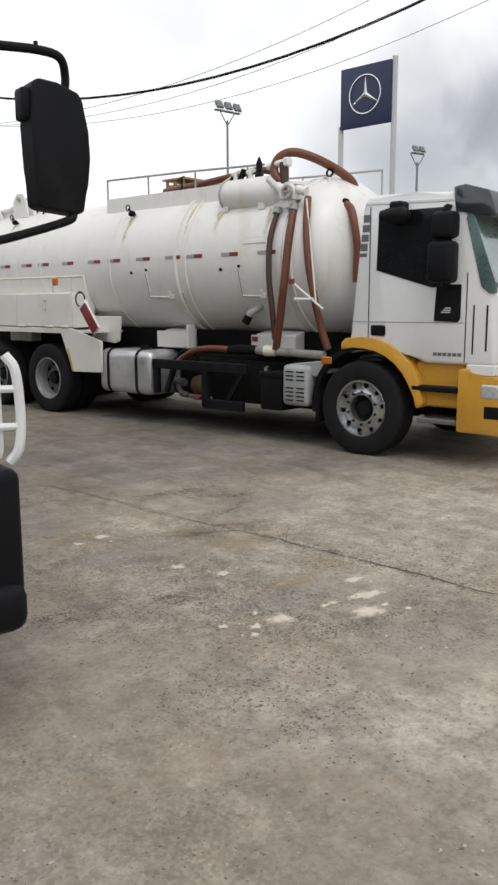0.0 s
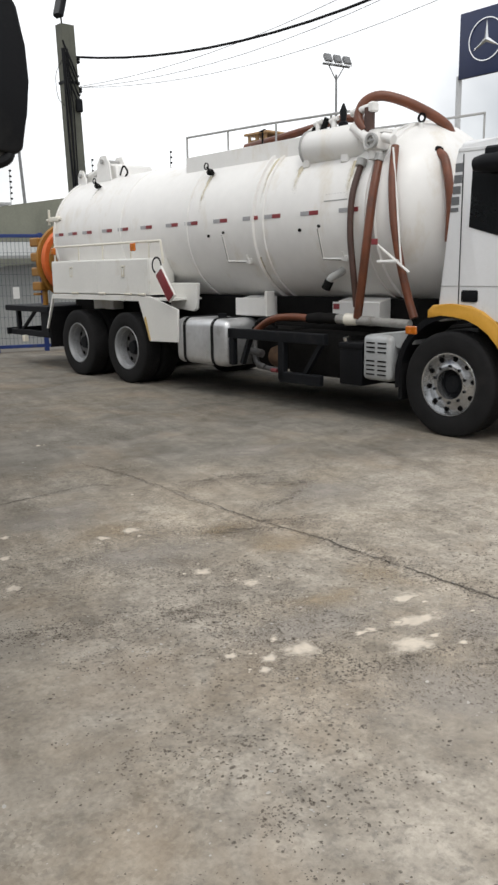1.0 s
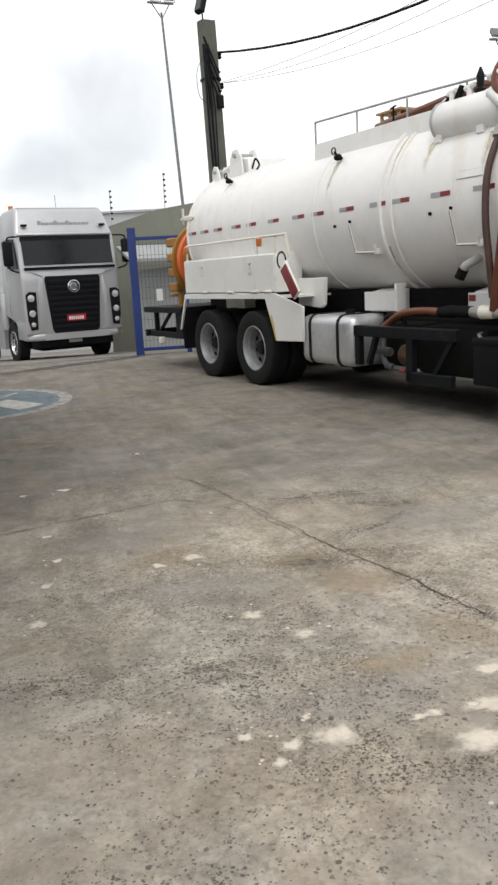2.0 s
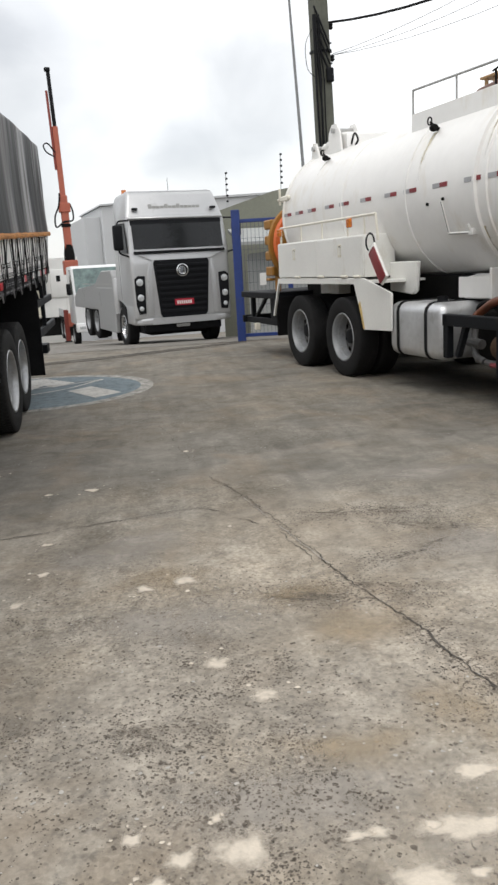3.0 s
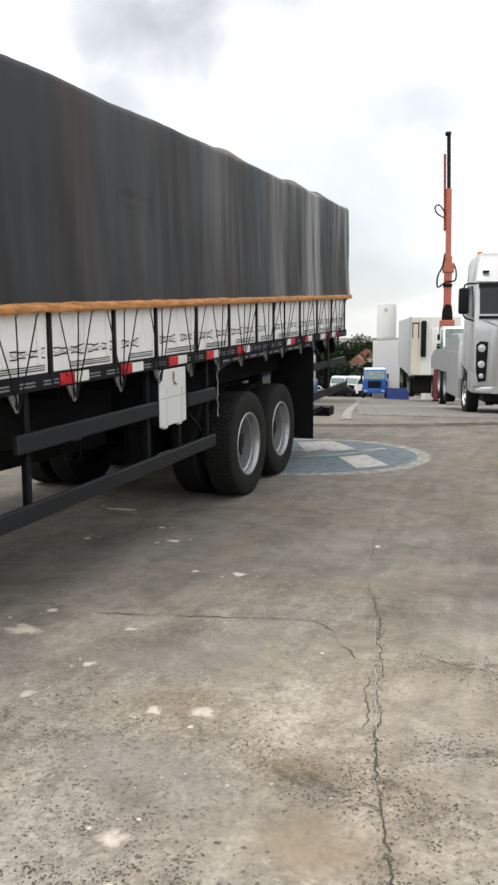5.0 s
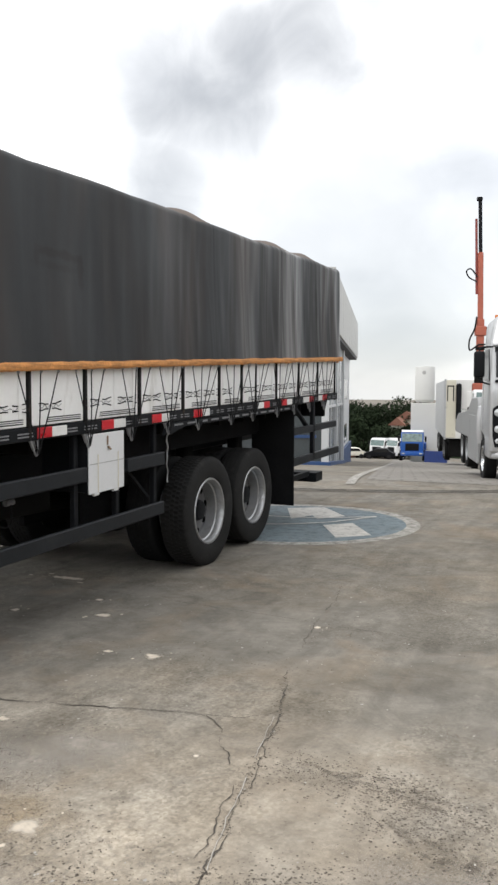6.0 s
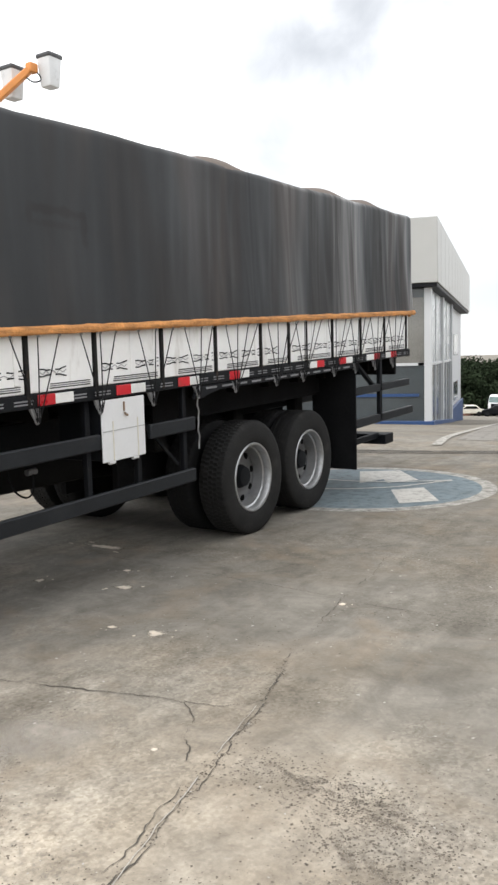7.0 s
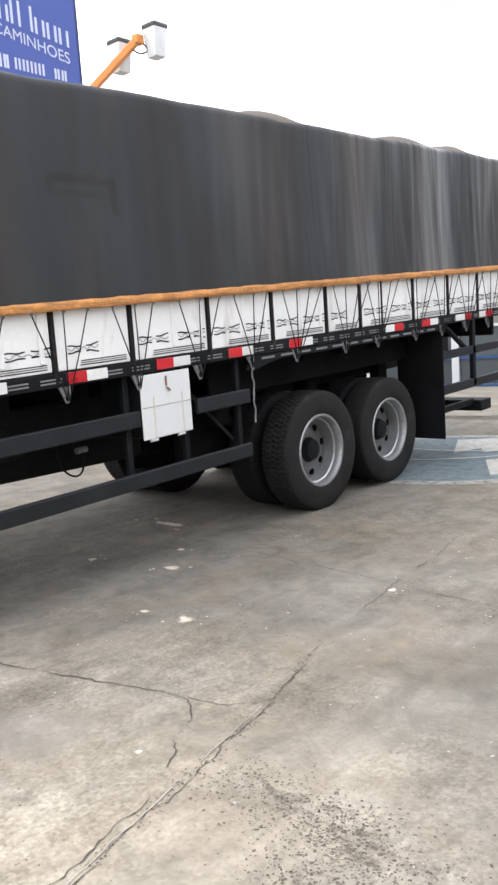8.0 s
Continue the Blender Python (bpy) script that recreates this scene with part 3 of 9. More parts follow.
def ribbon(path, w, lift, seed, jag=0.5, step=0.02, gaps=0.0):
    """A narrow uneven strip along a path of x, y, following the ground; with gaps it breaks off here and there."""
    rnd = random.Random(seed)
    rough = smooth_path([(x, y, 0) for x, y in path], 8)
    pts = [rough[0]]
    for p in rough[1:]:
        k = max(1, int((p - pts[-1]).length / step))
        a = pts[-1]
        pts += [a.lerp(p, (i + 1) / k) for i in range(k)]
    bm = BM()
    last = None
    for i, p in enumerate(pts):
        d = (pts[min(i + 1, len(pts) - 1)] - pts[max(i - 1, 0)]).normalized()
        side = Vector((-d.y, d.x, 0))
        u = i * step
        off = (noise.noise((u * 3, seed, 0)) * 2.2 + noise.noise((u * 12, seed, 1)) * 1.6 + noise.noise((u * 31, seed, 2)) * 0.8 + rnd.uniform(-0.3, 0.3)) * (w * jag * 1.1 + 0.011 * jag)
        ww = w * max(0.18, 1 + jag * (2.2 * noise.noise((u * 5, seed, 5)) + 1.2 * noise.noise((u * 23, seed, 6)))) / 2
        if gaps and noise.noise((u * 2.1, seed, 9)) < -0.5 + gaps:
            last = None
            continue
        p = p + side * off
        now = [bm.verts.new((q.x, q.y, gz(q.x, q.y) + lift)) for q in (p + side * ww, p - side * ww)]
        if last:
            bm.faces.new((last[0], last[1], now[1], now[0]))
        last = now
    bmesh.ops.delete(bm, geom=[v for v in bm.verts if not v.link_faces], context="VERTS")
    return bm


JOINT = [(2.42, 9.6), (2.56, 8.7), (2.66, 7.9), (2.83, 6.95), (3.03, 6.3), (3.19, 5.45), (3.30, 4.9), (3.42, 4.45), (3.57, 3.75), (3.70, 3.05), (3.83, 2.3), (3.98, 1.4)]
CRACKS = [(JOINT[:4], 0.0034, 1, 0.9, 0.26, "fine dark joint crack in the concrete"), (JOINT[3:6], 0.0040, 11, 1.0, 0.22, "fine dark joint crack in the concrete"),
          (JOINT[5:8], 0.0060, 12, 0.8, 0.18, "crumbled dark joint crack in the concrete"), (JOINT[7:], 0.0095, 13, 0.7, 0.10, "open dark joint crack in the concrete"),
          ([(-0.5, 5.7), (0.6, 5.88), (1.12, 5.96), (1.6, 5.98), (1.95, 6.06), (2.23, 6.13), (2.67, 6.24)], 0.0052, 2, 0.9, 0.18, "dark jagged crack across the concrete"),
          ([(2.67, 6.24), (2.8, 6.26), (2.95, 6.36), (3.0, 6.45)], 0.0042, 22, 0.7, 0.25, "short dark crack in the concrete"),
          ([(2.68, 6.23), (2.8, 6.13), (2.86, 6.0), (2.98, 5.87), (3.06, 5.75), (3.11, 5.64), (3.14, 5.45), (3.17, 5.3), (3.2, 5.1)], 0.0036, 3, 0.9, 0.22, "branching dark crack in the concrete"),
          ([(-0.6, 8.3), (0.8, 8.15), (2.2, 8.05), (3.6, 7.9), (5.2, 7.8)], 0.0035, 9, 0.6, 0.3, "fine dark crack across the concrete")]
for path, w, seed, jag, gap, text in CRACKS:
    solid("crack", ribbon(path, w, 0.004, seed, jag, 0.02, gap), M["crack"], text, "crack", kind="structure")

FILLER = [(2.99, 6.36), (3.08, 5.92), (3.15, 5.6), (3.235, 5.2), (3.30, 4.95), (3.36, 4.75)]
solid("joint_filler", ribbon(FILLER, 0.0035, 0.0045, 15, 0.3, 0.02, 0.46), M["chip"], "pale broken filler along the joint", "crack", kind="structure")

# pale splashes on the concrete: x, y, half sizes
SPLASH = [(3.19, 3.09, .19, .085), (3.32, 3.32, .12, .06), (3.03, 2.92, .16, .11), (2.60, 3.12, .10, .06), (2.54, 5.04, .08, .07), (2.77, 3.88, .065, .055), (2.43, 3.12, .05, .035), (2.36, 3.04, .04, .03),
          (1.97, 6.90, .07, .05), (1.25, 5.58, .15, .10), (1.67, 4.46, .07, .05), (1.78, 5.78, .05, .035), (1.73, 4.93, .06, .045), (2.33, 4.98, .055, .06), (2.62, 4.16, .07, .05),
          (1.35, 5.06, .06, .045), (0.25, 8.41, .26, .07), (1.18, 7.54, .08, .05), (1.81, 5.30, .05, .05), (2.84, 5.81, .025, .02), (1.67, 6.87, .04, .03), (2.69, 7.90, .04, .04), (1.2, 5.9, .05, .03),
          (2.30, 3.22, .035, .03), (1.45, 4.6, .04, .025), (0.5, 7.4, .06, .03), (0.9, 7.9, .05, .025)]
rnd = random.Random(5)
for x, y, a, b in SPLASH:
    bm = BM()
    fade = bm.verts.layers.float.new("fade")
    a, b = 1.12 * a, 1.12 * (max(b, a * 0.95) if a < 0.11 else b)
    for q in range(4):
        k, ph = (1.0, rnd.uniform(0, 9)) if q == 0 else (rnd.uniform(0.12, 0.30), rnd.uniform(0, 9))
        way, far = rnd.uniform(0, 2 * math.pi), 0.0 if q == 0 else rnd.uniform(1.25, 1.7)
        ox, oy = a * far * math.cos(way), b * far * math.sin(way)
        rings = []
        for f in (1.0, 0.75, 0.5, 0.25):
            ring = []
            for i in range(20):
                t = 2 * math.pi * i / 20
                r = f * (1 + 0.5 * noise.noise((math.cos(t) * 1.3 + ph, math.sin(t) * 1.3, x + q)) + 0.35 * noise.noise((math.cos(t) * 3.5, math.sin(t) * 3.5 + ph, y)))
                px, py = x + ox + a * k * r * math.cos(t + .25), y + oy + b * k * r * math.sin(t + .25)
                v = bm.verts.new((px, py, gz(px, py) + 0.002 + 0.0003 * q))
                v[fade] = 1 - f
                ring.append(v)
            rings.append(ring)
        for p, r in zip(rings, rings[1:]):
            for i in range(20):
                bm.faces.new((p[i], p[(i + 1) % 20], r[(i + 1) % 20], r[i]))
        bm.faces.new(rings[-1])
    solid("paint_splash", bm, M["splash"], "pale cream splash of dried cement on the concrete", "stain", "cement splashes", kind="structure")


def feathered(m, scale, lo, hi):
    """A stain that thins out towards its rim in a cloudy edge."""
    n, l = m.node_tree.nodes, m.node_tree.links
    co = n.new("ShaderNodeTexCoord")
    t = n.new("ShaderNodeTexNoise")
    t.inputs["Scale"].default_value, t.inputs["Detail"].default_value, t.inputs["Roughness"].default_value = scale, 5, 0.65
    l.new(co.outputs["Object"], t.inputs["Vector"])
    at = n.new("ShaderNodeAttribute")
    at.attribute_name = "fade"
    s = n.new("ShaderNodeMath")
    s.operation = "ADD"
    l.new(at.outputs["Fac"], s.inputs[0])
    l.new(t.outputs["Fac"], s.inputs[1])
    r = n.new("ShaderNodeMapRange")
    r.interpolation_type = "SMOOTHSTEP"
    r.inputs["From Min"].default_value, r.inputs["From Max"].default_value = lo, hi
    l.new(s.outputs[0], r.inputs["Value"])
    l.new(r.outputs[0], n["Principled BSDF"].inputs["Alpha"])


def ragged(m, scale, lo, hi):
    """Lets the ground show through a stain in fine ragged gaps."""
    n, l = m.node_tree.nodes, m.node_tree.links
    co = n.new("ShaderNodeTexCoord")
    t = n.new("ShaderNodeTexNoise")
    t.inputs["Scale"].default_value, t.inputs["Detail"].default_value, t.inputs["Roughness"].default_value = scale, 6, 0.75
    l.new(co.outputs["Object"], t.inputs["Vector"])
    r = n.new("ShaderNodeValToRGB")
    r.color_ramp.elements[0].position, r.color_ramp.elements[1].position = lo, hi
    l.new(t.outputs["Fac"], r.inputs[0])
    l.new(r.outputs[0], n["Principled BSDF"].inputs["Alpha"])


# broad patches paler than the slab, and patches of ochre earth along the joint
def patch_of(name, places, mat, label, group):
    for x, y, a, b in places:
        bm = BM()
        fade = bm.verts.layers.float.new("fade")
        rings = []
        for g in (1.0, 0.8, 0.6, 0.4, 0.2):
            ring = []
            for i in range(28):
                t = 2 * math.pi * i / 28
                r = g * (1 + 0.35 * noise.noise((math.cos(t) * 1.3 + x, math.sin(t) * 1.3, y)))
                v = bm.verts.new((x + a * r * math.cos(t), y + b * r * math.sin(t), gz(x, y) + (0.0011 if mat == "dust" else 0.0008)))
                v[fade] = 1 - g
                ring.append(v)
            rings.append(ring)
        for p, r in zip(rings, rings[1:]):
            for i in range(28):
                bm.faces.new((p[i], p[(i + 1) % 28], r[(i + 1) % 28], r[i]))
        bm.faces.new(rings[-1])
        solid(name, bm, M[mat], label, "stain", group, kind="structure")


patch_of("dust_patch", ((3.05, 2.45, 0.75, 0.5), (2.75, 3.3, 0.6, 0.35), (3.45, 2.9, 0.5, 0.4), (2.45, 4.6, 0.6, 0.4), (2.1, 5.45, 0.55, 0.3), (4.1, 5.2, 0.6, 0.4), (4.3, 6.6, 0.8, 0.35), (2.35, 5.7, 0.5, 0.25)),
         "dust", "broad pale patch on the concrete", "dust patches")
patch_of("earth_patch", ((3.2, 4.35, 0.38, 0.30), (3.05, 4.75, 0.3, 0.2), (3.4, 3.65, 0.28, 0.35), (2.45, 5.1, 0.4, 0.25), (3.0, 3.5, 0.4, 0.2)), "ochre", "ochre earth rubbed into the concrete beside the joint", "earth patches")
feathered(M["ochre"], 6, 0.62, 2.1)
feathered(M["dust"], 5, 0.55, 1.95)
feathered(M["splash"], 21, 0.60, 1.30)
ragged(M["pit"], 85, 0.28, 0.56)
ragged(M["hollow"], 70, 0.30, 0.62)
ragged(M["crack"], 26, 0.30, 0.48)
ragged(M["paintwhite"], 11, 0.05, 0.52)
ragged(M["paintring"], 9, 0.15, 0.62)
ragged(M["paintblue"], 9, 0.0, 0.52)


# small dark pits and pale chips, thick where the surface is worn
def flecks(name, n, mat, label, seed, size, keep, lift):
    r = random.Random(seed)
    verts, faces = [], []
    tries = 0
    while len(faces) < n and tries < n * 40:
        tries += 1
        x, y = r.uniform(-0.4, 6.2), r.uniform(0.6, 9.5)
        if r.random() > keep(x, y):
            continue
        big = r.choice((0.4, 0.5, 0.6, 0.7, 0.8, 1.0, 1.2, 1.7))
        a, b, th = size * big * r.uniform(0.75, 1.35), size * big * r.uniform(0.65, 1.15), r.uniform(0, 6)
        base = len(verts)
        for i in range(7):
            t = 2 * math.pi * i / 7
            q = r.uniform(0.55, 1.3)
            u, v = a * q * math.cos(t), b * q * math.sin(t)
            px, py = x + u * math.cos(th) - v * math.sin(th), y + u * math.sin(th) + v * math.cos(th)
            verts.append((px, py, gz(px, py) + lift))
        faces.append(tuple(range(base, base + 7)))
    me = bpy.data.meshes.new(name)
    me.from_pydata(verts, [], faces)
    me.materials.append(M[mat])
    return tagged(new(name, me), label, "stains", kind="stuff")


SCUFF = [(3.33, 5.88, 3.76, 5.87), (3.70, 5.84, 4.05, 5.74), (3.5, 5.05, 3.95, 5.2), (3.3, 4.72, 3.6, 4.6), (2.95, 4.75, 3.2, 4.65), (3.75, 5.62, 4.12, 5.45), (3.5, 4.2, 3.7, 3.2), (1.55, 3.9, 1.9, 3.8), (2.2, 3.74, 2.42, 3.66)]


# dark rubbed smears along the same lines
M["scuff"] = pm("rubbed_dirt", (0.15, 0.127, 0.103), 0.95, var=0.3, scale=12, bump=0.0)
feathered(M["scuff"], 30, 0.92, 1.75)
rnd = random.Random(77)
for x0, y0, x1, y1 in SCUFF:
    bm = BM()
    fade = bm.verts.layers.float.new("fade")
    for q in range(4):
        f = (q + rnd.random()) / 4
        x, y, a, b = x0 + f * (x1 - x0) + rnd.gauss(0, 0.03), y0 + f * (y1 - y0) + rnd.gauss(0, 0.05), rnd.uniform(0.08, 0.22), rnd.uniform(0.03, 0.07)
        turn = math.atan2(y1 - y0, x1 - x0) + rnd.gauss(0, 0.3)
        rings = []
        for g in (1.0, 0.66, 0.33):
            ring = []
            for i in range(16):
                t = 2 * math.pi * i / 16
                u, v = a * g * math.cos(t), b * g * math.sin(t)
                px, py = x + u * math.cos(turn) - v * math.sin(turn), y + u * math.sin(turn) + v * math.cos(turn)
                p = bm.verts.new((px, py, gz(px, py) + 0.0006 + 0.0002 * q))
                p[fade] = 1 - g
                ring.append(p)
            rings.append(ring)
        for p, r in zip(rings, rings[1:]):
            for i in range(16):
                bm.faces.new((p[i], p[(i + 1) % 16], r[(i + 1) % 16], r[i]))
        bm.faces.new(rings[-1])
    solid("scuff_mark", bm, M["scuff"], "dark rubbed smear on the worn concrete", "stain", "scuff marks", kind="structure")


def wear(x, y):
    w = max(0.0, noise.noise((x * 0.75 + 4, y * 0.75, 3)) + 0.15) * 0.9
    w *= 0.3 + 1.3 * max(0.0, noise.noise((x * 3.1, y * 3.1, 8)) + 0.2)
    w *= 0.25 + 2.0 * max(0.0, noise.noise((x * 11, y * 11, 28)) + 0.1)
    w += max(0.0, min(1.0, (5.4 - y) / 1.5)) * max(0.0, noise.noise((x * 1.7, y * 1.7, 15)) + 0.30) * (0.25 + max(0.0, noise.noise((x * 6.5, y * 6.5, 35)) + 0.1) * 1.6)
    # most pits lie on the slab short of the joint, few right by the gate and along the smooth strip
    ease = lambda v, a, b: max(0.0, min(1.0, (v - a) / (b - a)))
    w *= (0.07 + 0.93 * ease(x, 1.4, 2.3) * ease(y, 1.9, 2.8)) * (1 - 0.8 * ease(x + 0.19 * y, 4.15, 4.5)) * (1 - 0.6 * ease(y, 5.6, 6.4))
    for x0, y0, x1, y1 in SCUFF:
        dx, dy = x1 - x0, y1 - y0
        t = min(1, max(0, ((x - x0) * dx + (y - y0) * dy) / (dx * dx + dy * dy)))
        d = math.hypot(x - x0 - t * dx, y - y0 - t * dy)
        w += 0.5 * math.exp(-(d / 0.13) ** 2)
    # crumbled edge of the open joint
    for (x0, y0), (x1, y1) in zip(JOINT[3:], JOINT[4:]):
        if y1 <= y <= y0:
            d = abs(x - x0 - (y - y0) * (x1 - x0) / (y1 - y0))
            w += 1.3 * math.exp(-(d / 0.028) ** 2) * max(0.0, noise.noise((x * 2, y * 4, 61)) + 0.35)
    return min(1.0, w)


flecks("concrete_pits", 42000, "pit", "small dark pits in the worn concrete", 31, 0.0034, wear, 0.0015)
def hollow(x, y):
    """Coarser hollows, in clusters, on the nearest worn slab."""
    c = max(0.0, noise.noise((x * 1.9, y * 1.9, 51)) + 0.12) * (0.3 + 2.0 * max(0.0, noise.noise((x * 8, y * 8, 58)) + 0.15))
    return c * max(0.0, min(1.0, (4.6 - y) / 1.2)) * max(0.03, min(1.0, (x - 1.6) / 0.8)) * max(0.05, min(1.0, (y - 1.9) / 0.7))


flecks("concrete_hollows", 4200, "hollow", "larger dark hollows in the worn concrete", 33, 0.0058, hollow, 0.0012)
flecks("concrete_chips", 2600, "chip", "small pale chips in the worn concrete", 32, 0.0045, lambda x, y: (0.15 + max(0.0, noise.noise((x * 1.3, y * 1.3, 21)))) * (1.0 if y < 5 else 0.3), 0.0018)

# painted round emblem on the ground: blue disc with white sails
CX, CY, CR = 0.87, 12.17, 1.60


def disc(bm, r0, r1, z, n=64, a0=0.0, a1=360.0):
    """A flat ring, or a disc when r0 is 0."""
    k = max(2, int(n * (a1 - a0) / 360))
    ang = [radians(a0 + (a1 - a0) * i / k) for i in range(k + 1)]
    outer = [bm.verts.new((CX + r1 * math.cos(a), CY + r1 * math.sin(a), z)) for a in ang]
    inner = [bm.verts.new((CX + r0 * math.cos(a), CY + r0 * math.sin(a), z)) for a in ang]
    for i in range(k):
        bm.faces.new((outer[i], outer[i + 1], inner[i + 1], inner[i]))
    return bm


emblem = thing("ground_emblem", pose(0, 0, 0), "worn round blue and white emblem painted on the concrete", "floor marking", kind="structure")
part("blue_disc", disc(BM(), 0.0, CR - 0.17, 0.004), M["paintblue"], emblem)
part("rim_ring", disc(BM(), CR - 0.17, CR, 0.004), M["paintring"], emblem, "worn white painted ring")


def flat(pts, z):
    bm = BM()
    bm.faces.new([bm.verts.new((x, y, z)) for x, y in pts])
    return bm


part("white_sail", flat([(1.33, 12.05), (1.62, 12.35), (2.06, 11.6), (1.74, 11.28)], 0.008), M["paintwhite"], emblem)
part("white_sail", flat([(0.40, 13.25), (0.85, 13.55), (1.37, 12.85), (1.1, 12.5), (0.95, 12.75), (0.8, 12.35)], 0.008), M["paintwhite"], emblem)
part("white_band", ribbon([(-0.5, 12.55), (0.5, 12.45), (1.2, 12.62), (1.75, 13.0)], 0.045, 0.0085, 18, 0.1), M["paintwhite"], emblem)
part("white_band", ribbon([(-0.4, 11.9), (0.4, 11.75), (1.2, 12.15), (1.75, 13.0)], 0.05, 0.008, 8, 0.1), M["paintwhite"], emblem)

# gate rail in a groove, and the seam in the concrete beside it
RAIL = [(-9.0, 13.9), (-4.0, 14.75), (-0.5, 15.4), (0.8, 15.75), (2.15, 16.3), (4.4, 17.6)]
solid("gate_rail", ribbon(RAIL, 0.05, 0.012, 20, 0.05), M["steel"], "rusty steel sliding gate rail in the ground", "rail", kind="structure")
solid("rail_groove", ribbon([(x + .02, y - .16) for x, y in RAIL], 0.10, 0.005, 21, 0.25), M["crack"], "dirty groove beside the gate rail", "groove", kind="structure")
solid("rail_groove", ribbon([(x - .02, y + .17) for x, y in RAIL], 0.06, 0.005, 22, 0.3), M["crack"], "dirty groove beside the gate rail", "groove", kind="structure")


# block paving down the slope, beside the white line
def paving():
    m = pm("block_paving", (0.205, 0.190, 0.168), 0.85, var=0.15, scale=0.6, bump=0.1, bscale=20, dirt=(0.16, 0.15, 0.135), amount=0.4, dscale=0.9)
    n, l = m.node_tree.nodes, m.node_tree.links
    b = n["Principled BSDF"]
    old = b.inputs["Base Color"].links[0].from_socket
    co = n.new("ShaderNodeTexCoord")
    mp = n.new("ShaderNodeMapping")
    mp.inputs["Rotation"].default_value = (0, 0, radians(-13))
    l.new(co.outputs["Object"], mp.inputs[0])
    br = n.new("ShaderNodeTexBrick")
    br.inputs["Scale"].default_value, br.inputs["Mortar Size"].default_value = 1.0, 0.035
    br.inputs["Brick Width"].default_value, br.inputs["Row Height"].default_value = 0.55, 0.75
    br.inputs["Color1"].default_value, br.inputs["Color2"].default_value, br.inputs["Mortar"].default_value = (1, 1, 1, 1), (0.92, 0.92, 0.92, 1), (0.76, 0.75, 0.73, 1)
    l.new(mp.outputs[0], br.inputs["Vector"])
    x = n.new("ShaderNodeMix")
    x.data_type, x.blend_type = "RGBA", "MULTIPLY"
    x.inputs[0].default_value = 1.0
    l.new(old, x.inputs[6])
    l.new(br.outputs["Color"], x.inputs[7])
    l.new(x.outputs[2], b.inputs["Base Color"])
    return m


bm = BM()
rows = []
for i in range(60):
    y = 17.9 + i * 1.6
    x0 = 0.33 - 0.236 * (y - 17.6)
    rows.append([bm.verts.new((x0 + k * 0.9, y, gz(x0, y) + 0.006)) for k in range(9)])
for a, b in zip(rows, rows[1:]):
    for k in range(8):
        bm.faces.new((a[k], a[k + 1], b[k + 1], b[k]))
solid("paved_slope", bm, paving(), "grey block paving running down the slope", "paving", kind="structure")


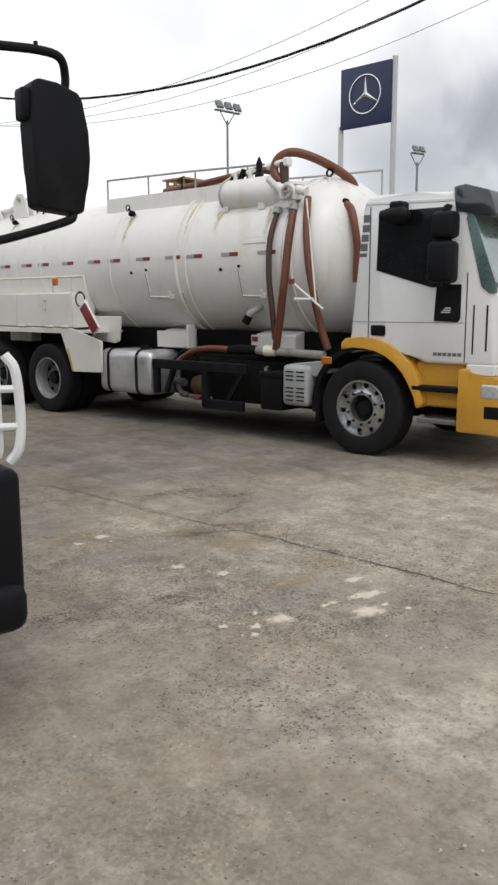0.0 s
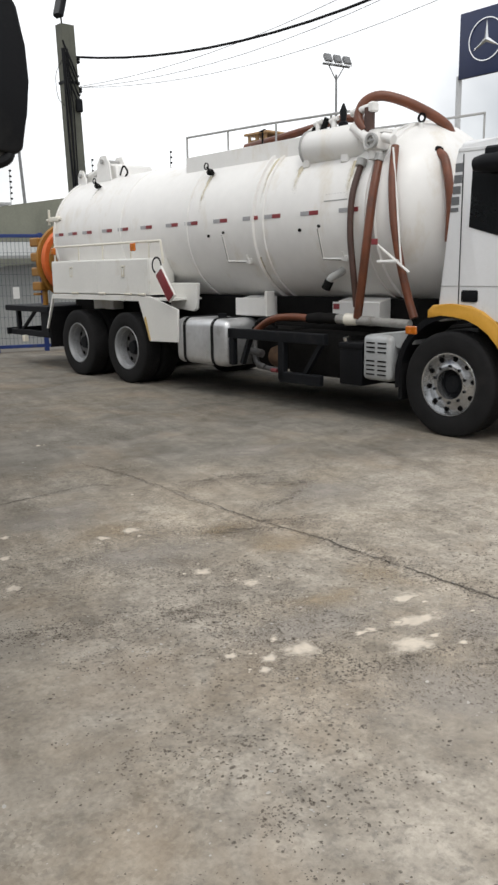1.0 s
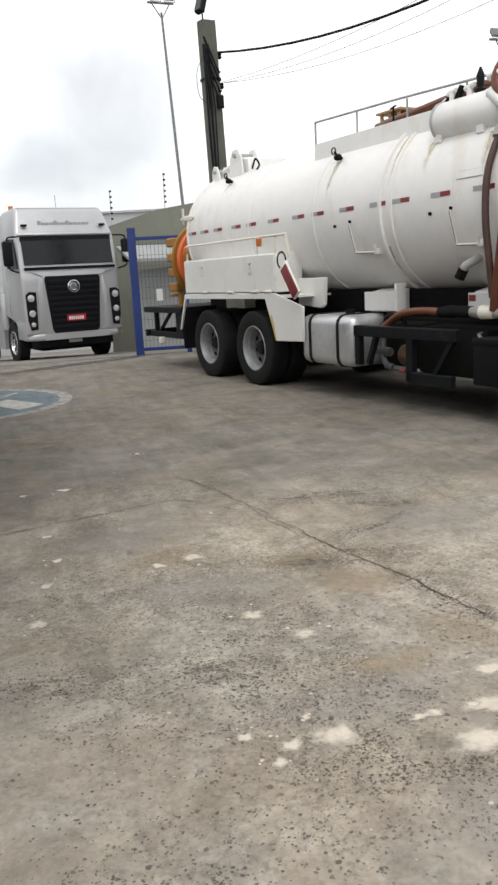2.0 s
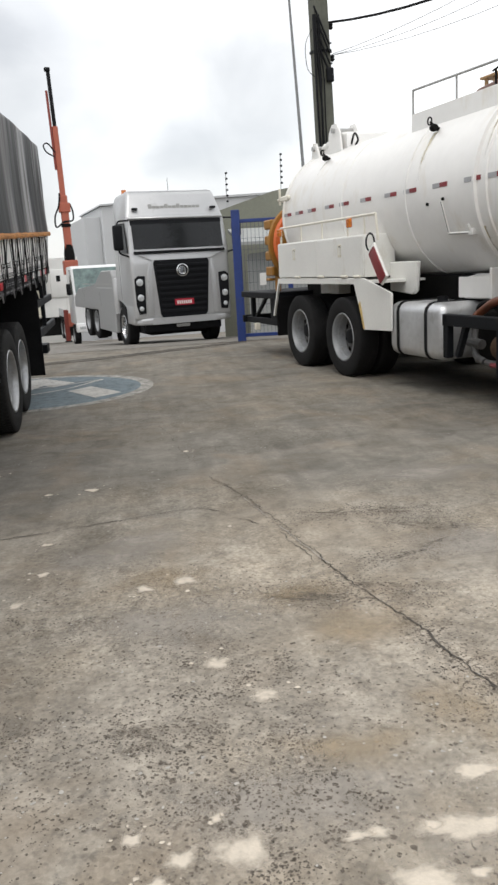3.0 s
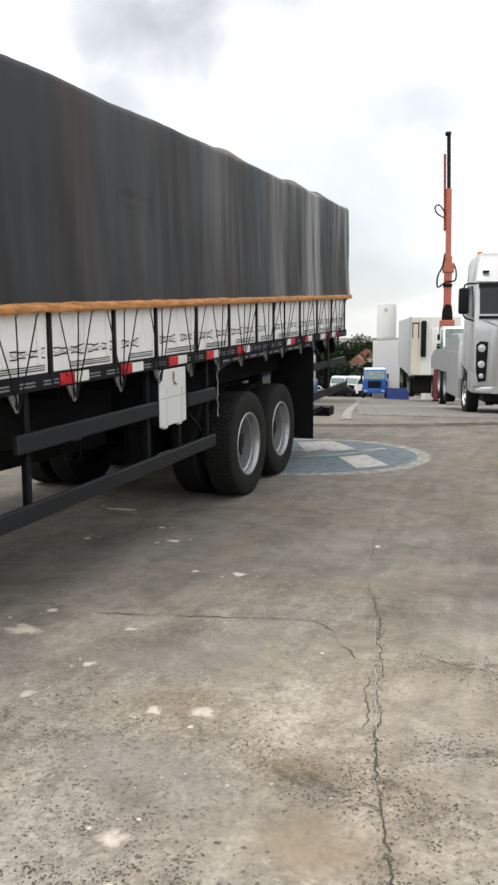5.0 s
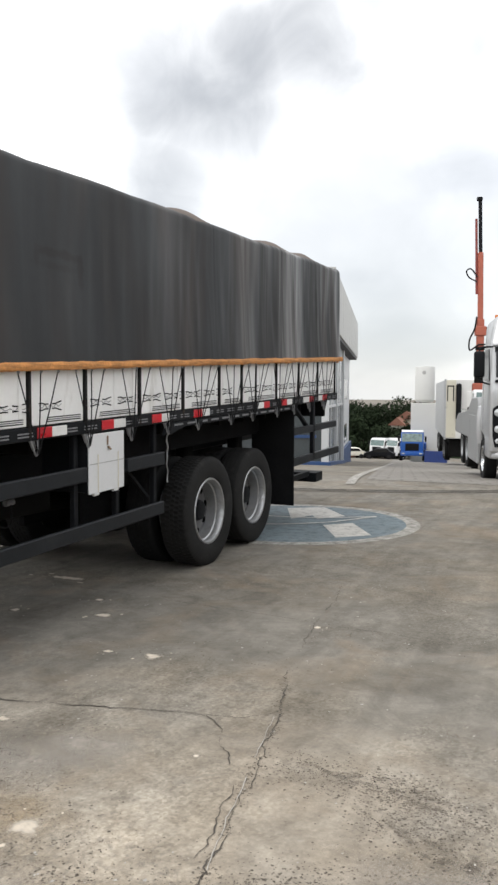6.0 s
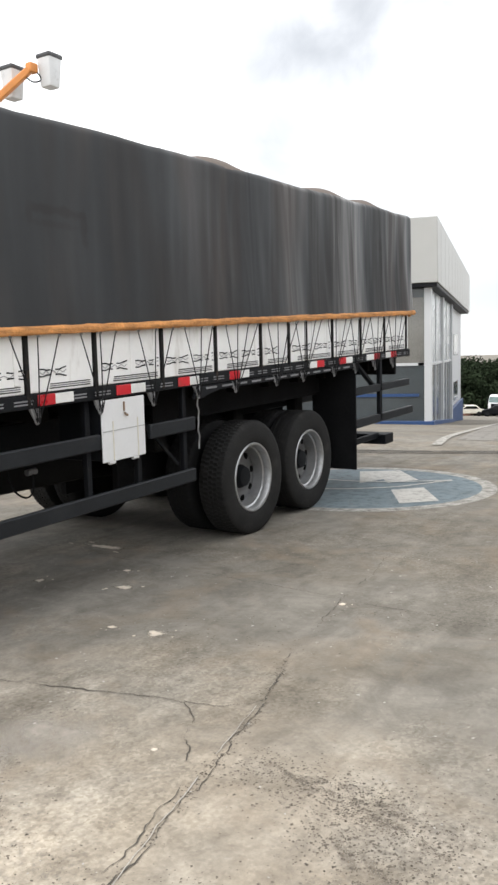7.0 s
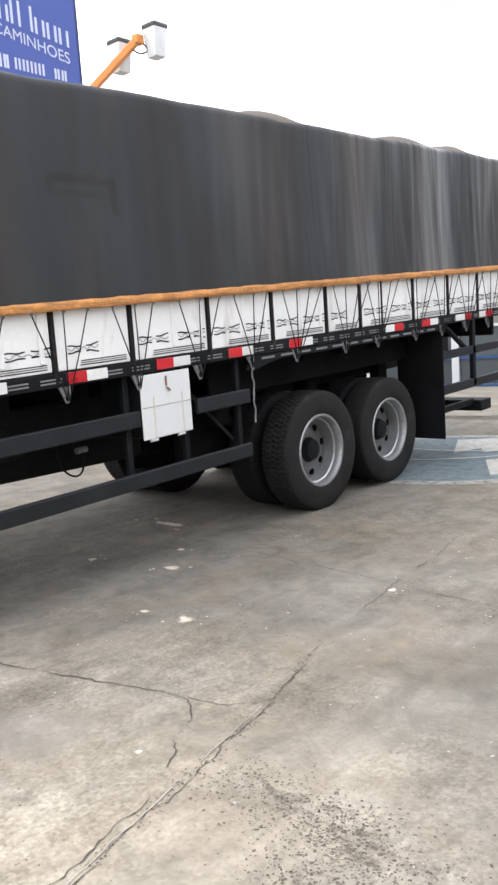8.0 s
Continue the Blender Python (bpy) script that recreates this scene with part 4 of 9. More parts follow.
# ---- lorry with tarpaulin: origin under its first rear axle, +x the side beside the walkway, +y to the rear ----
def tarp_lorry():
    t = thing("tarpaulin_truck", pose(-0.11, 9.49, 0), "white stake-bed truck with a charcoal tarpaulin and orange hem", "truck")
    S = 1.25                      # half width of the body
    Y0, Y1 = -4.3, 3.78           # front and rear ends of the body

    def tilt(bm):
        # the bed climbs to the rear; its boards and hem climb a little more
        for v in bm.verts:
            v.co.z += v.co.y * (0.034 + float(np.interp(v.co.z, (1.2, 1.38, 1.52, 1.90, 3.1), (0, 0.0045, 0.0045, 0.0152, 0))))
        return bm

    def P(name, bm, mat, label="", smooth=35, parent=t):
        return part(name, tilt(bm), M[mat], parent, label, smooth)

    # tarpaulin: sides with hanging folds, a softly sagging roof, rounded edges
    zt, zb, rr = 3.165, 1.90, 0.06
    sec = [(S + 0.02, zb)] + [(S + 0.02, zb + (zt - rr - zb) * i / 16) for i in range(1, 17)]
    sec += [(S + 0.02 - rr + rr * math.cos(a), zt - rr + rr * math.sin(a)) for a in (radians(x) for x in (18, 36, 54, 72, 90))]
    sec += [(S * (1 - 2 * i / 14) * 0.88, zt) for i in range(1, 14)]
    sec += [(-x, z) for x, z in reversed(sec[:22])]
    ny = 230
    bm = BM()
    rows = []
    for j in range(ny + 1):
        y = Y0 + (Y1 - Y0) * j / ny
        back = max(0.0, 1 - (Y1 - y) / 2.8)
        row = []
        for x, z in sec:
            u = (z - zb) / (zt - zb)
            s = 1 if x > 0 else -1
            side = abs(x) > S - rr - 0.005
            w = 0.0
            if side:
                w = 0.022 * noise.noise((y * 2.1, u * 0.5, s)) + 0.012 * noise.noise((y * 7.5 + u * 0.8, u * 0.7, 3 * s)) + (0.005 + 0.017 * back ** 2) * noise.noise((y * 15 - u * 1.4, u * 0.9, 5 * s))
                w *= 0.35 + 0.65 * (1 - abs(2 * u - 0.9)) if u < 0.9 else 0.4
                w += 0.028 * (1 - u) ** 3
            zz = z
            if u > 0.85:
                k = (u - 0.85) / 0.15
                hoop = abs(((y - 0.3) / 1.18 + 0.5) % 1 - 0.5) * 2
                zz += k * (0.010 * noise.noise((y * 0.9, x * 0.6, 7)) - 0.010 * hoop ** 2)
                if not side:
                    zz += 0.02 * (1 - (x / S) ** 2) + 0.015 * max(0, noise.noise((y * 1.4, x, 2)))
            # rounded rear corner
            inn = 0.08 * max(0.0, 1 - (Y1 - y) / 0.12) ** 2
            row.append(bm.verts.new((x + s * w - s * inn if abs(x) > 0.3 else x, y, zz - inn * (u > 0.9))))
        rows.append(row)
    for a, b in zip(rows, rows[1:]):
        for i in range(len(sec) - 1):
            bm.faces.new((a[i], a[i + 1], b[i + 1], b[i]))
    bm.faces.new(rows[0])
    # rear curtain
    last = rows[-1]
    mid = len(last) // 2
    for i in range(mid):
        j = len(last) - 1 - i
        if j - i > 1:
            bm.faces.new((last[i], last[i + 1], last[j - 1], last[j])) if j - 1 > i + 1 else bm.faces.new((last[i], last[i + 1], last[j]))
    P("tarpaulin", bm, "tarp", "faded charcoal canvas tarpaulin with hanging folds", 60)
    # patches of canvas lifted over the hoops
    for y, w in ((-0.45, 0.45), (1.55, 0.5), (2.55, 0.4)):
        bm = BM()
        n = 16
        bump = lambda i: (1 - (2 * i / n - 1) ** 2) ** 0.9
        top = [[bm.verts.new((S + 0.005 - d, y + w * (2 * i / n - 1), zt - 0.03 + 0.03 * f + h * bump(i))) for i in range(n + 1)] for d, h, f in ((0.0, 0.0, 0), (0.03, 0.022, 0.6), (0.10, 0.062, 1), (0.35, 0.10, 1), (0.8, 0.06, 1))]
        for a, b in zip(top, top[1:]):
            for i in range(n):
                bm.faces.new((a[i], a[i + 1], b[i + 1], b[i]))
        P("roof_fold", bm, "foldcloth", "brownish canvas fold over a roof hoop", 60)
    # hem: a gathered orange band, lashed down
    YB = Y1 - 0.10                # rear end of boards and rails
    for s in (1, -1):
        n = 330
        pts = [(s * (S + 0.052), Y0 + (YB + 0.04 - Y0) * i / n, zb + 0.004 + 0.007 * noise.noise((i * 0.09, s, 0)) + 0.004 * noise.noise((i * 0.33, s, 4))) for i in range(n + 1)]
        bm = tube(BM(), pts, 0.028, 12, 1, 0.12)
        for v in bm.verts:
            y, z = v.co.y, v.co.z
            ridge = 0.007 * noise.noise((y * 3.0, z * 95, 3)) + 0.004 * noise.noise((y * 11, z * 140, 8)) - 0.006 * max(0.0, noise.noise((y * 2.6, 0, 21)))
            v.co.x = s * (S + 0.052) + (v.co.x - s * (S + 0.052)) * 0.55 + s * ridge
        P("hem", bm, "hem", "gathered orange canvas hem", 60)
    P("hem", tube(BM(), [(S * (1 - 2 * i / 20), YB + 0.045, zb - 0.01 + 0.01 * noise.noise((i, 4, 0))) for i in range(21)], 0.028, 8, 3, 0.3), "hem", "gathered orange canvas hem", 50)
    # floor and side boards
    P("bed_floor", box(BM(), -S + 0.03, S - 0.03, Y0, YB, 1.42, 1.49), "grime")
    cuts = [-4.3, -3.42, -2.69, -2.09, -1.375, -0.67, 0.04, 0.55, 1.473, 2.18, 2.86, 3.56]
    hooks = [-4.33 + 0.565 * i for i in range(7)] + [-0.40, 0.29, 0.81, 1.49, 2.02, 2.56, 3.1]
    for s in (1, -1):
        X = s * (S - 0.003)
        for a, b in zip(cuts, cuts[1:]):
            bm = BM()
            x0, x1 = sorted((s * (S - 0.035), s * (S - 0.005)))
            box(bm, x0, x1, a + 0.018, b - 0.018, 1.498, 1.92, 0.006)
            panel = P("side_board", bm, "board", "white painted wooden side board")
            rnd = random.Random(int((a + 9) * 100))
            wide = b - a > 0.62
            # pinstripes along the foot
            c0, c1 = a + rnd.uniform(0.12, 0.2), b - 0.055
            for k, mt in enumerate(("rope", "slot", "rope")):
                z = 1.516 + 0.014 * k
                xx = sorted((s * (S - 0.0055), s * (S - 0.0015)))
                P("pinstripe", box(BM(), xx[0], xx[1], c0 + 0.004 * k, c1, z, z + 0.0065), mt, "", 0, panel)
            # painted scrolls: four brush strokes round a faint flourish
            for k in range(2 if wide else 1):
                yc = a + (b - a) * ((0.27 + 0.49 * k) if wide else 0.36)
                hw = (b - a) * 0.205 * rnd.uniform(0.85, 1.1)
                for q, z in ((1, 1.648), (-1, 1.603)):
                    e = 0.004 * rnd.uniform(-1, 1)
                    for d in (-1, 1):
                        y0, y1 = yc + d * 0.022, yc + d * hw
                        bm = tube(BM(), [(X, y0, z - 0.003 * q + e), (X, (y0 * 2 + y1) / 3, z - 0.006 * q), (X, (y0 + y1 * 2) / 3, z + 0.002 * q), (X, y1, z + (0.009 if d > 0 else 0.001) * q)], 0.0046, 4, 4)
                        P("painted_scroll", bm, "rope", "", 0, panel)
                wave = [(X, yc + hw * (m / 4 - 1), 1.625 + 0.011 * (-1) ** m * rnd.uniform(0.3, 1.2)) for m in range(9)]
                P("painted_flourish", tube(BM(), wave, 0.0024, 4, 3), "slot", "faint grey painted flourish", 0, panel)
            # standing ribs on the board
            if wide:
                for f in (0.50, 0.86):
                    xx = sorted((s * (S - 0.012), s * (S + 0.004)))
                    yr = a + (b - a) * f
                    P("board_rib", box(BM(), xx[0], xx[1], yr, yr + 0.035, 1.555, 1.915, 0.004), "board", "", 35, panel)
        for c in cuts + [0.905]:
            xx = sorted((s * (S - 0.02), s * (S + 0.010)))
            w = 0.015 if c != 0.905 else 0.006
            P("stake", box(BM(), xx[0], xx[1], c - w, c + w, 1.42, 1.93, 0.004), "stake", "thin black steel stake with rusty edges")
        # rub rail with reflectors and tie hooks
        xx = sorted((s * (S - 0.05), s * (S + 0.004)))
        P("bed_rail", box(BM(), xx[0], xx[1], Y0, YB, 1.406, 1.494, 0.006), "steel", "black steel bed rail")
        P("lower_rail", prism(BM(), [(-0.99, 1.30), (-0.93, 1.402), (2.0, 1.402), (2.0, 1.352), (-0.62, 1.352), (-0.75, 1.335), (-0.86, 1.30)], "x", *sorted((s * (S - 0.03), s * (S - 0.002))), 0.004), "steel", "short slotted lower rail")
        for i in range(34):
            y = Y0 + 0.1 + i * 0.232
            xg = sorted((s * (S + 0.002), s * (S + 0.008)))
            for k in (0, 1):
                P("rail_slot", box(BM(), xg[0], xg[1], y, y + 0.15, 1.432 + 0.020 * k, 1.441 + 0.020 * k), "slot", "", 0)
        for i in range(12):
            y = -0.82 + i * 0.232
            xg = sorted((s * (S - 0.004), s * (S + 0.002)))
            P("rail_slot", box(BM(), xg[0], xg[1], y, y + 0.15, 1.368, 1.384), "slot", "", 0)
        for y0, y1, y2, flip in ((-3.34, -3.19, -3.03, 0), (-2.62, -2.475, -2.315, 0), (-1.90, -1.75, -1.59, 0), (-1.196, -1.05, -0.925, 0), (-0.483, -0.33, -0.18, 0), (0.95, 1.10, 1.26, 1), (1.61, 1.778, 1.94, 0), (2.33, 2.53, 2.69, 1), (2.88, 3.03, 3.22, 1)):
            xr = sorted((s * (S + 0.001), s * (S + 0.012)))
            P("red_reflector", box(BM(), xr[0], xr[1], y1 if flip else y0, y2 if flip else y1, 1.417, 1.486, 0.003), "red", "red reflector strip")
            P("white_reflector", box(BM(), xr[0], xr[1], y0 if flip else y1, y1 if flip else y2, 1.419, 1.484, 0.003), "refl", "white reflector strip")
        # hooks, eyelets and ropes
        rnd = random.Random(17)
        for y in hooks:
            x = s * (S - 0.008)
            bm = BM()
            for d in (-1, 1):
                tube(bm, [(x, y + d * 0.035, 1.41), (x + s * 0.010, y + d * 0.024, 1.365), (x + s * 0.016, y + d * 0.012, 1.315), (x + s * 0.014, y, 1.303)], 0.0065, 6, 4)
            prism(bm, [(y - 0.045, 1.408), (y + 0.030, 1.408), (y + 0.018, 1.345), (y - 0.005, 1.335)], "x", *sorted((x - s * 0.012, x - s * 0.006)))
            P("tie_hook", bm, "galvdark", "dull steel tie hook")
            for d in (-0.225 + 0.04 * rnd.random(), -0.03 + 0.04 * rnd.random(), 0.13 + 0.08 * rnd.random(), 0.30 + 0.05 * rnd.random())[:4 if y > -0.6 else 3]:
                top = Vector((s * (S + 0.050), y + d, 1.868))
                foot = Vector((s * (S + 0.022), y + 0.004, 1.315))
                bm = tube(BM(), [top, top.lerp(foot, 0.5) + Vector((s * 0.004, 0.004 * rnd.uniform(-1, 1), 0)), foot], 0.0042, 6, 4)
                P("rope", bm, "rope", "thin black tie rope")
                if s > 0:
                    P("eyelet", lathe(BM(), [(0.010, -0.003), (0.014, 0.0), (0.010, 0.003), (0.007, 0.0), (0.010, -0.003)], 10, "x", (S + 0.056, y + d, 1.872)), "galvdark", "small steel eyelet")
    # tail board
    P("tail_board", box(BM(), -S + 0.02, S - 0.02, YB - 0.035, YB, 1.498, 1.92, 0.006), "board", "white painted wooden tail board")
    P("rear_rail", box(BM(), -S, S, YB - 0.06, YB + 0.012, 1.40, 1.494, 0.008), "steel")
    # twisted strap beside the guard
    P("hanging_strap", tube(BM(), [(S - 0.012 + 0.003 * (-1) ** i, -0.925 + 0.005 * (-1) ** (i // 2), 1.40 - 0.05 * i) for i in range(11)], 0.0065, 6, 4), "galvdark", "twisted pale strap hanging from the bed rail")
    # chassis
    for s in (1, -1):
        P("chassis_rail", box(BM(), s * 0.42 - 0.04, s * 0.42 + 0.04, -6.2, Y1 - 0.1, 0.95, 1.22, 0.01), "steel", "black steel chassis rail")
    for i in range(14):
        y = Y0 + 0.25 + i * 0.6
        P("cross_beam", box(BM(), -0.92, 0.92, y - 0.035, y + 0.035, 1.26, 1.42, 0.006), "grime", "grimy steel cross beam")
    # side guards
    for s in (1, -1):
        xx = sorted((s * (S - 0.045), s * (S - 0.005)))
        P("guard_beam", box(BM(), xx[0], xx[1], -4.05, -0.98, 0.650, 0.755, 0.008), "guard", "long black steel side guard beam")
        P("guard_beam", box(BM(), xx[0], xx[1], -3.75, -2.06, 1.052, 1.160, 0.008), "guard", "long black steel side guard beam")
        P("guard_beam", box(BM(), xx[0], xx[1], -1.53, -0.97, 1.056, 1.162, 0.008), "guard", "short black steel side guard beam")
        for y in (-3.6, -2.14, -1.62, -1.06):
            xg = sorted((s * (S - 0.09), s * (S - 0.046)))
            P("guard_post", box(BM(), xg[0], xg[1], y - 0.022, y + 0.022, 0.66, 1.43, 0.005), "steel", "black steel guard post")
        P("guard_brace", bar(BM(), (s * (S - 0.3), -1.5, 1.35), (s * (S - 0.1), -1.1, 0.8), 0.04, 0.02), "steel")
        # white hanging locker
        if s == 1:
            lock = P("locker", box(BM(), S - 0.42, S - 0.012, -2.045, -1.615, 0.97, 1.39, 0.012, 2), "steel", "hanging steel locker with a white door")
            P("locker_door", box(BM(), S - 0.012, S + 0.004, -2.055, -1.605, 0.96, 1.395, 0.005), "white", "white door", 35, lock)
            bm = BM()
            box(bm, S + 0.003, S + 0.012, -1.838, -1.822, 1.30, 1.37, 0.003)
            rod(bm, (S + 0.010, -1.83, 1.29), (S + 0.022, -1.81, 1.265), 0.008, 8)
            P("latch", bm, "rustbrown", "small rusty latch", 35, lock)
            P("door_seam", box(BM(), S + 0.003, S + 0.0065, -2.05, -1.61, 1.17, 1.175), "grey", "", 0, lock)
            for y in (-1.95, -1.69):
                P("hinge_strap", box(BM(), S + 0.003, S + 0.010, y - 0.005, y + 0.005, 0.965, 1.24, 0.002), "cream", "", 35, lock)
            for y in (-1.96, -1.71):
                P("hinge", rod(BM(), (S - 0.01, y - 0.03, 0.952), (S - 0.01, y + 0.03, 0.952), 0.012, 8), "white", "", 35, lock)
        # rear side frame behind the wheels
        P("mud_flap", box(BM(), s * 0.98 - 0.27, s * 0.98 + 0.27, 2.03, 2.05, 0.232, 1.36, 0.004), "flap", "hanging black rubber mud flap")
        xr = sorted((s * (S - 0.06), s * (S - 0.01)))
        P("rear_guard_beam", box(BM(), xr[0], xr[1], 2.06, 3.70, 1.050, 1.135, 0.006), "guard", "black steel rear side beam")
        P("rear_guard_beam", box(BM(), xr[0], xr[1], 2.06, 3.82, 0.685, 0.778, 0.006), "guard", "black steel rear side beam")
        P("rear_guard_post", box(BM(), xr[0], xr[1], 2.75, 2.81, 0.7, 1.42, 0.005), "steel")
        P("rear_brace", bar(BM(), (s * (S - 0.08), 2.2, 1.40), (s * (S - 0.08), 2.72, 1.1), 0.05, 0.03), "steel")
        # black sheets added for the deep shade over the wheels; they stop light leaks
        P("arch_plate", box(BM(), *sorted((s * 0.45, s * 0.82)), -0.98, 1.95, 1.08, 1.11, 0.004), "flap", "added black plate that stops light over the wheels")
        P("splash_panel", box(BM(), *sorted((s * 0.79, s * 0.82)), -0.98, 2.0, 1.105, 1.42, 0.004), "flap", "added black panel for the shade over the wheels")
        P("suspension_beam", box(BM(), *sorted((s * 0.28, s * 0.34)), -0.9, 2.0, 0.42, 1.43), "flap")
    P("rear_bumper", box(BM(), -1.19, 1.19, 3.02, 3.27, 0.375, 0.495, 0.008), "steel", "black steel underrun bumper")
    for s in (1, -1):
        P("bumper_arm", box(BM(), s * 0.42 - 0.04, s * 0.42 + 0.04, 2.95, 3.05, 0.5, 1.0, 0.006), "steel")
        P("bumper_stay", box(BM(), s * 1.06 - 0.03, s * 1.06 + 0.03, 2.1, 3.05, 0.45, 0.515, 0.006), "steel")
    bm = BM()
    box(bm, -1.15, 1.15, Y1 - 0.35, Y1 - 0.3, 1.20, 1.40, 0.01)
    P("tail_cross", bm, "grime")
    # wheels: twin tyres on two rear axles, one front axle
    for y, z, drop in ((-0.045, 0.51, 0), (1.165, 0.52, 0), (-5.28, 0.505, 1)):
        for s in (1, -1):
            turn = pose(s * (1.0 if drop or y > 1 else 1.07), y, z, 0, 0, 90 if s == 1 else -90)
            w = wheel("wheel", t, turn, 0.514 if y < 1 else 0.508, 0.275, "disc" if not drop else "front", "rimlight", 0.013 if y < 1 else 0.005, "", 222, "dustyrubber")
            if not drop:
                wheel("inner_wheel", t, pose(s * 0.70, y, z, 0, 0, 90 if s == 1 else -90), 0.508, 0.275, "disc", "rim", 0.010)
        bm = rod(BM(), (-0.9, y, z), (0.9, y, z), 0.075, 12)
        if not drop:
            lathe(bm, [(0.02, -0.16), (0.2, -0.13), (0.24, 0), (0.2, 0.13), (0.02, 0.16)], 20, "x", (0, y, z))
        part("axle", bm, M["grime"], t, "grimy steel axle")
    for s in (1, -1):
        for k in range(3):
            part("leaf_spring", tube(BM(), [(s * 0.55, -0.7 + .08 * k, 0.86 - .03 * k), (s * 0.55, 0.1, 0.70 - .03 * k), (s * 0.55, 0.9 - .08 * k, 0.86 - .03 * k)], 0.022, 6, 5), M["grime"], t)
    part("spare_wheel", lathe(BM(), [(0.2, -0.13), (0.46, -0.13), (0.5, -0.06), (0.5, 0.06), (0.46, 0.13), (0.2, 0.13)], 32, "z", (0.0, -2.7, 0.92)), M["rubber"], t, "spare tyre slung under the bed")
    part("gearbox", box(BM(), -0.36, 0.36, -4.6, -3.5, 0.55, 1.0, 0.06, 2), M["grime"], t)
    part("prop_shaft", rod(BM(), (0, -3.6, 0.72), (0, -0.1, 0.56), 0.05, 10), M["grime"], t)
    for y in (-0.62, 0.64, 1.9):
        part("spring_hanger", box(BM(), 0.48, 0.62, y - 0.08, y + 0.08, 0.78, 1.2, 0.02), M["grime"], t)
        part("spring_hanger", box(BM(), -0.62, -0.48, y - 0.08, y + 0.08, 0.78, 1.2, 0.02), M["grime"], t)
    part("air_line", tube(BM(), [(0.5, -2.00, 0.80), (0.55, -2.05, 0.66), (0.55, -2.11, 0.615), (0.53, -2.18, 0.65), (0.48, -2.20, 0.73), (0.40, -2.16, 0.84)], 0.0075, 6, 6), M["rope"], t)
    # air tanks and battery box behind the cab
    for y in (-4.12, -3.86):
        part("air_tank", lathe(BM(), [(0.01, -0.36), (0.07, -0.34), (0.10, -0.28), (0.10, 0.28), (0.07, 0.34), (0.01, 0.36)], 20, "x", (0.76, y, 0.60)), M["plastic"], t, "black air tank")
    part("step_plate", box(BM(), 0.5, 1.18, -4.6, -3.85, 0.74, 0.78, 0.01), M["steel"], t)
    part("battery_box", box(BM(), 0.55, 1.15, -4.75, -4.52, 0.42, 0.98, 0.03, 2), M["plastic"], t, "black battery box")
    part("fuel_tank", box(BM(), -1.15, -0.55, -4.2, -3.1, 0.45, 0.98, 0.1, 3), M["plastic"], t, "black fuel tank")
    part("spare_carrier", box(BM(), -0.35, 0.35, -2.9, -1.3, 0.62, 0.9, 0.05, 2), M["grime"], t)
    part("air_tank", lathe(BM(), [(0.01, -0.85), (0.12, -0.83), (0.17, -0.74), (0.17, 0.50), (0.12, 0.57), (0.01, 0.59)], 20, "y", (-0.45, -3.05, 0.62)), M["plastic"], t, "black air tank")
    part("hose_coupling", rod(BM(), (0.5, -2.06, 0.785), (0.5, -1.97, 0.79), 0.024, 10), M["galvdark"], t)
    # cab: faces -y
    W = 1.19
    F = -6.52
    prof = [(F + 0.02, 0.98), (F + 0.05, 1.72), (F + 0.42, 2.55), (F + 0.62, 2.68), (F + 1.68, 2.72), (F + 1.78, 2.62), (F + 1.80, 1.02)]
    part("cab_shell", prism(BM(), prof, "x", -W, W, 0.05, 2), M["white"], t, "white painted truck cab")
    part("windscreen", prism(BM(), [(F + 0.035, 1.76), (F + 0.40, 2.50), (F + 0.412, 2.495), (F + 0.05, 1.76)], "x", -W + 0.12, W - 0.12), M["glass"], t)
    for s in (1, -1):
        xx = sorted((s * (W - 0.01), s * (W + 0.006)))
        part("side_window", prism(BM(), [(F + 0.42, 1.75), (F + 0.66, 2.44), (F + 1.25, 2.48), (F + 1.28, 1.78)], "x", *xx), M["glass"], t)
        part("door_line", box(BM(), *sorted((s * W, s * (W + 0.004))), F + 1.36, F + 1.372, 1.1, 2.5), M["plastic"], t)
        # corner panel, grab handle, bumper end with lamp
        part("corner_panel", box(BM(), *sorted((s * (W - 0.22), s * (W + 0.065))), F - 0.02, F + 0.22, 1.03, 1.74, 0.05, 2), M["white"], t)
        bm = BM()
        tube(bm, [(s * (W + 0.07), F - 0.01, 1.435), (s * (W + 0.10), F - 0.03, 1.375), (s * (W + 0.112), F - 0.03, 1.21), (s * (W + 0.10), F - 0.03, 1.09), (s * (W + 0.07), F - 0.01, 1.035)], 0.019, 8, 6)
        for z in (1.31, 1.17):
            rod(bm, (s * (W + 0.0), F + 0.0, z), (s * (W + 0.11), F - 0.03, z), 0.014, 8)
        part("grab_handle", bm, M["white"], t, "white grab handle")
        part("headlamp", box(BM(), *sorted((s * (W - 0.42), s * (W - 0.02))), F - 0.13, F + 0.05, 0.70, 0.92, 0.03, 2), M["lamp"], t, "clear headlamp")
        # mirror housing with its two arms
        mh = BM()
        prof = [(0.262, 1.985), (0.285, 1.972), (0.43, 1.958), (0.452, 1.97), (0.470, 2.07), (0.482, 2.17), (0.478, 2.27), (0.462, 2.375), (0.445, 2.405), (0.36, 2.432), (0.285, 2.437), (0.262, 2.42), (0.250, 2.28), (0.256, 2.12)]
        prism(mh, [(s * (W + a - 0.004), b) for a, b in prof], "y", F + 0.06, F + 0.17, 0.011, 3)
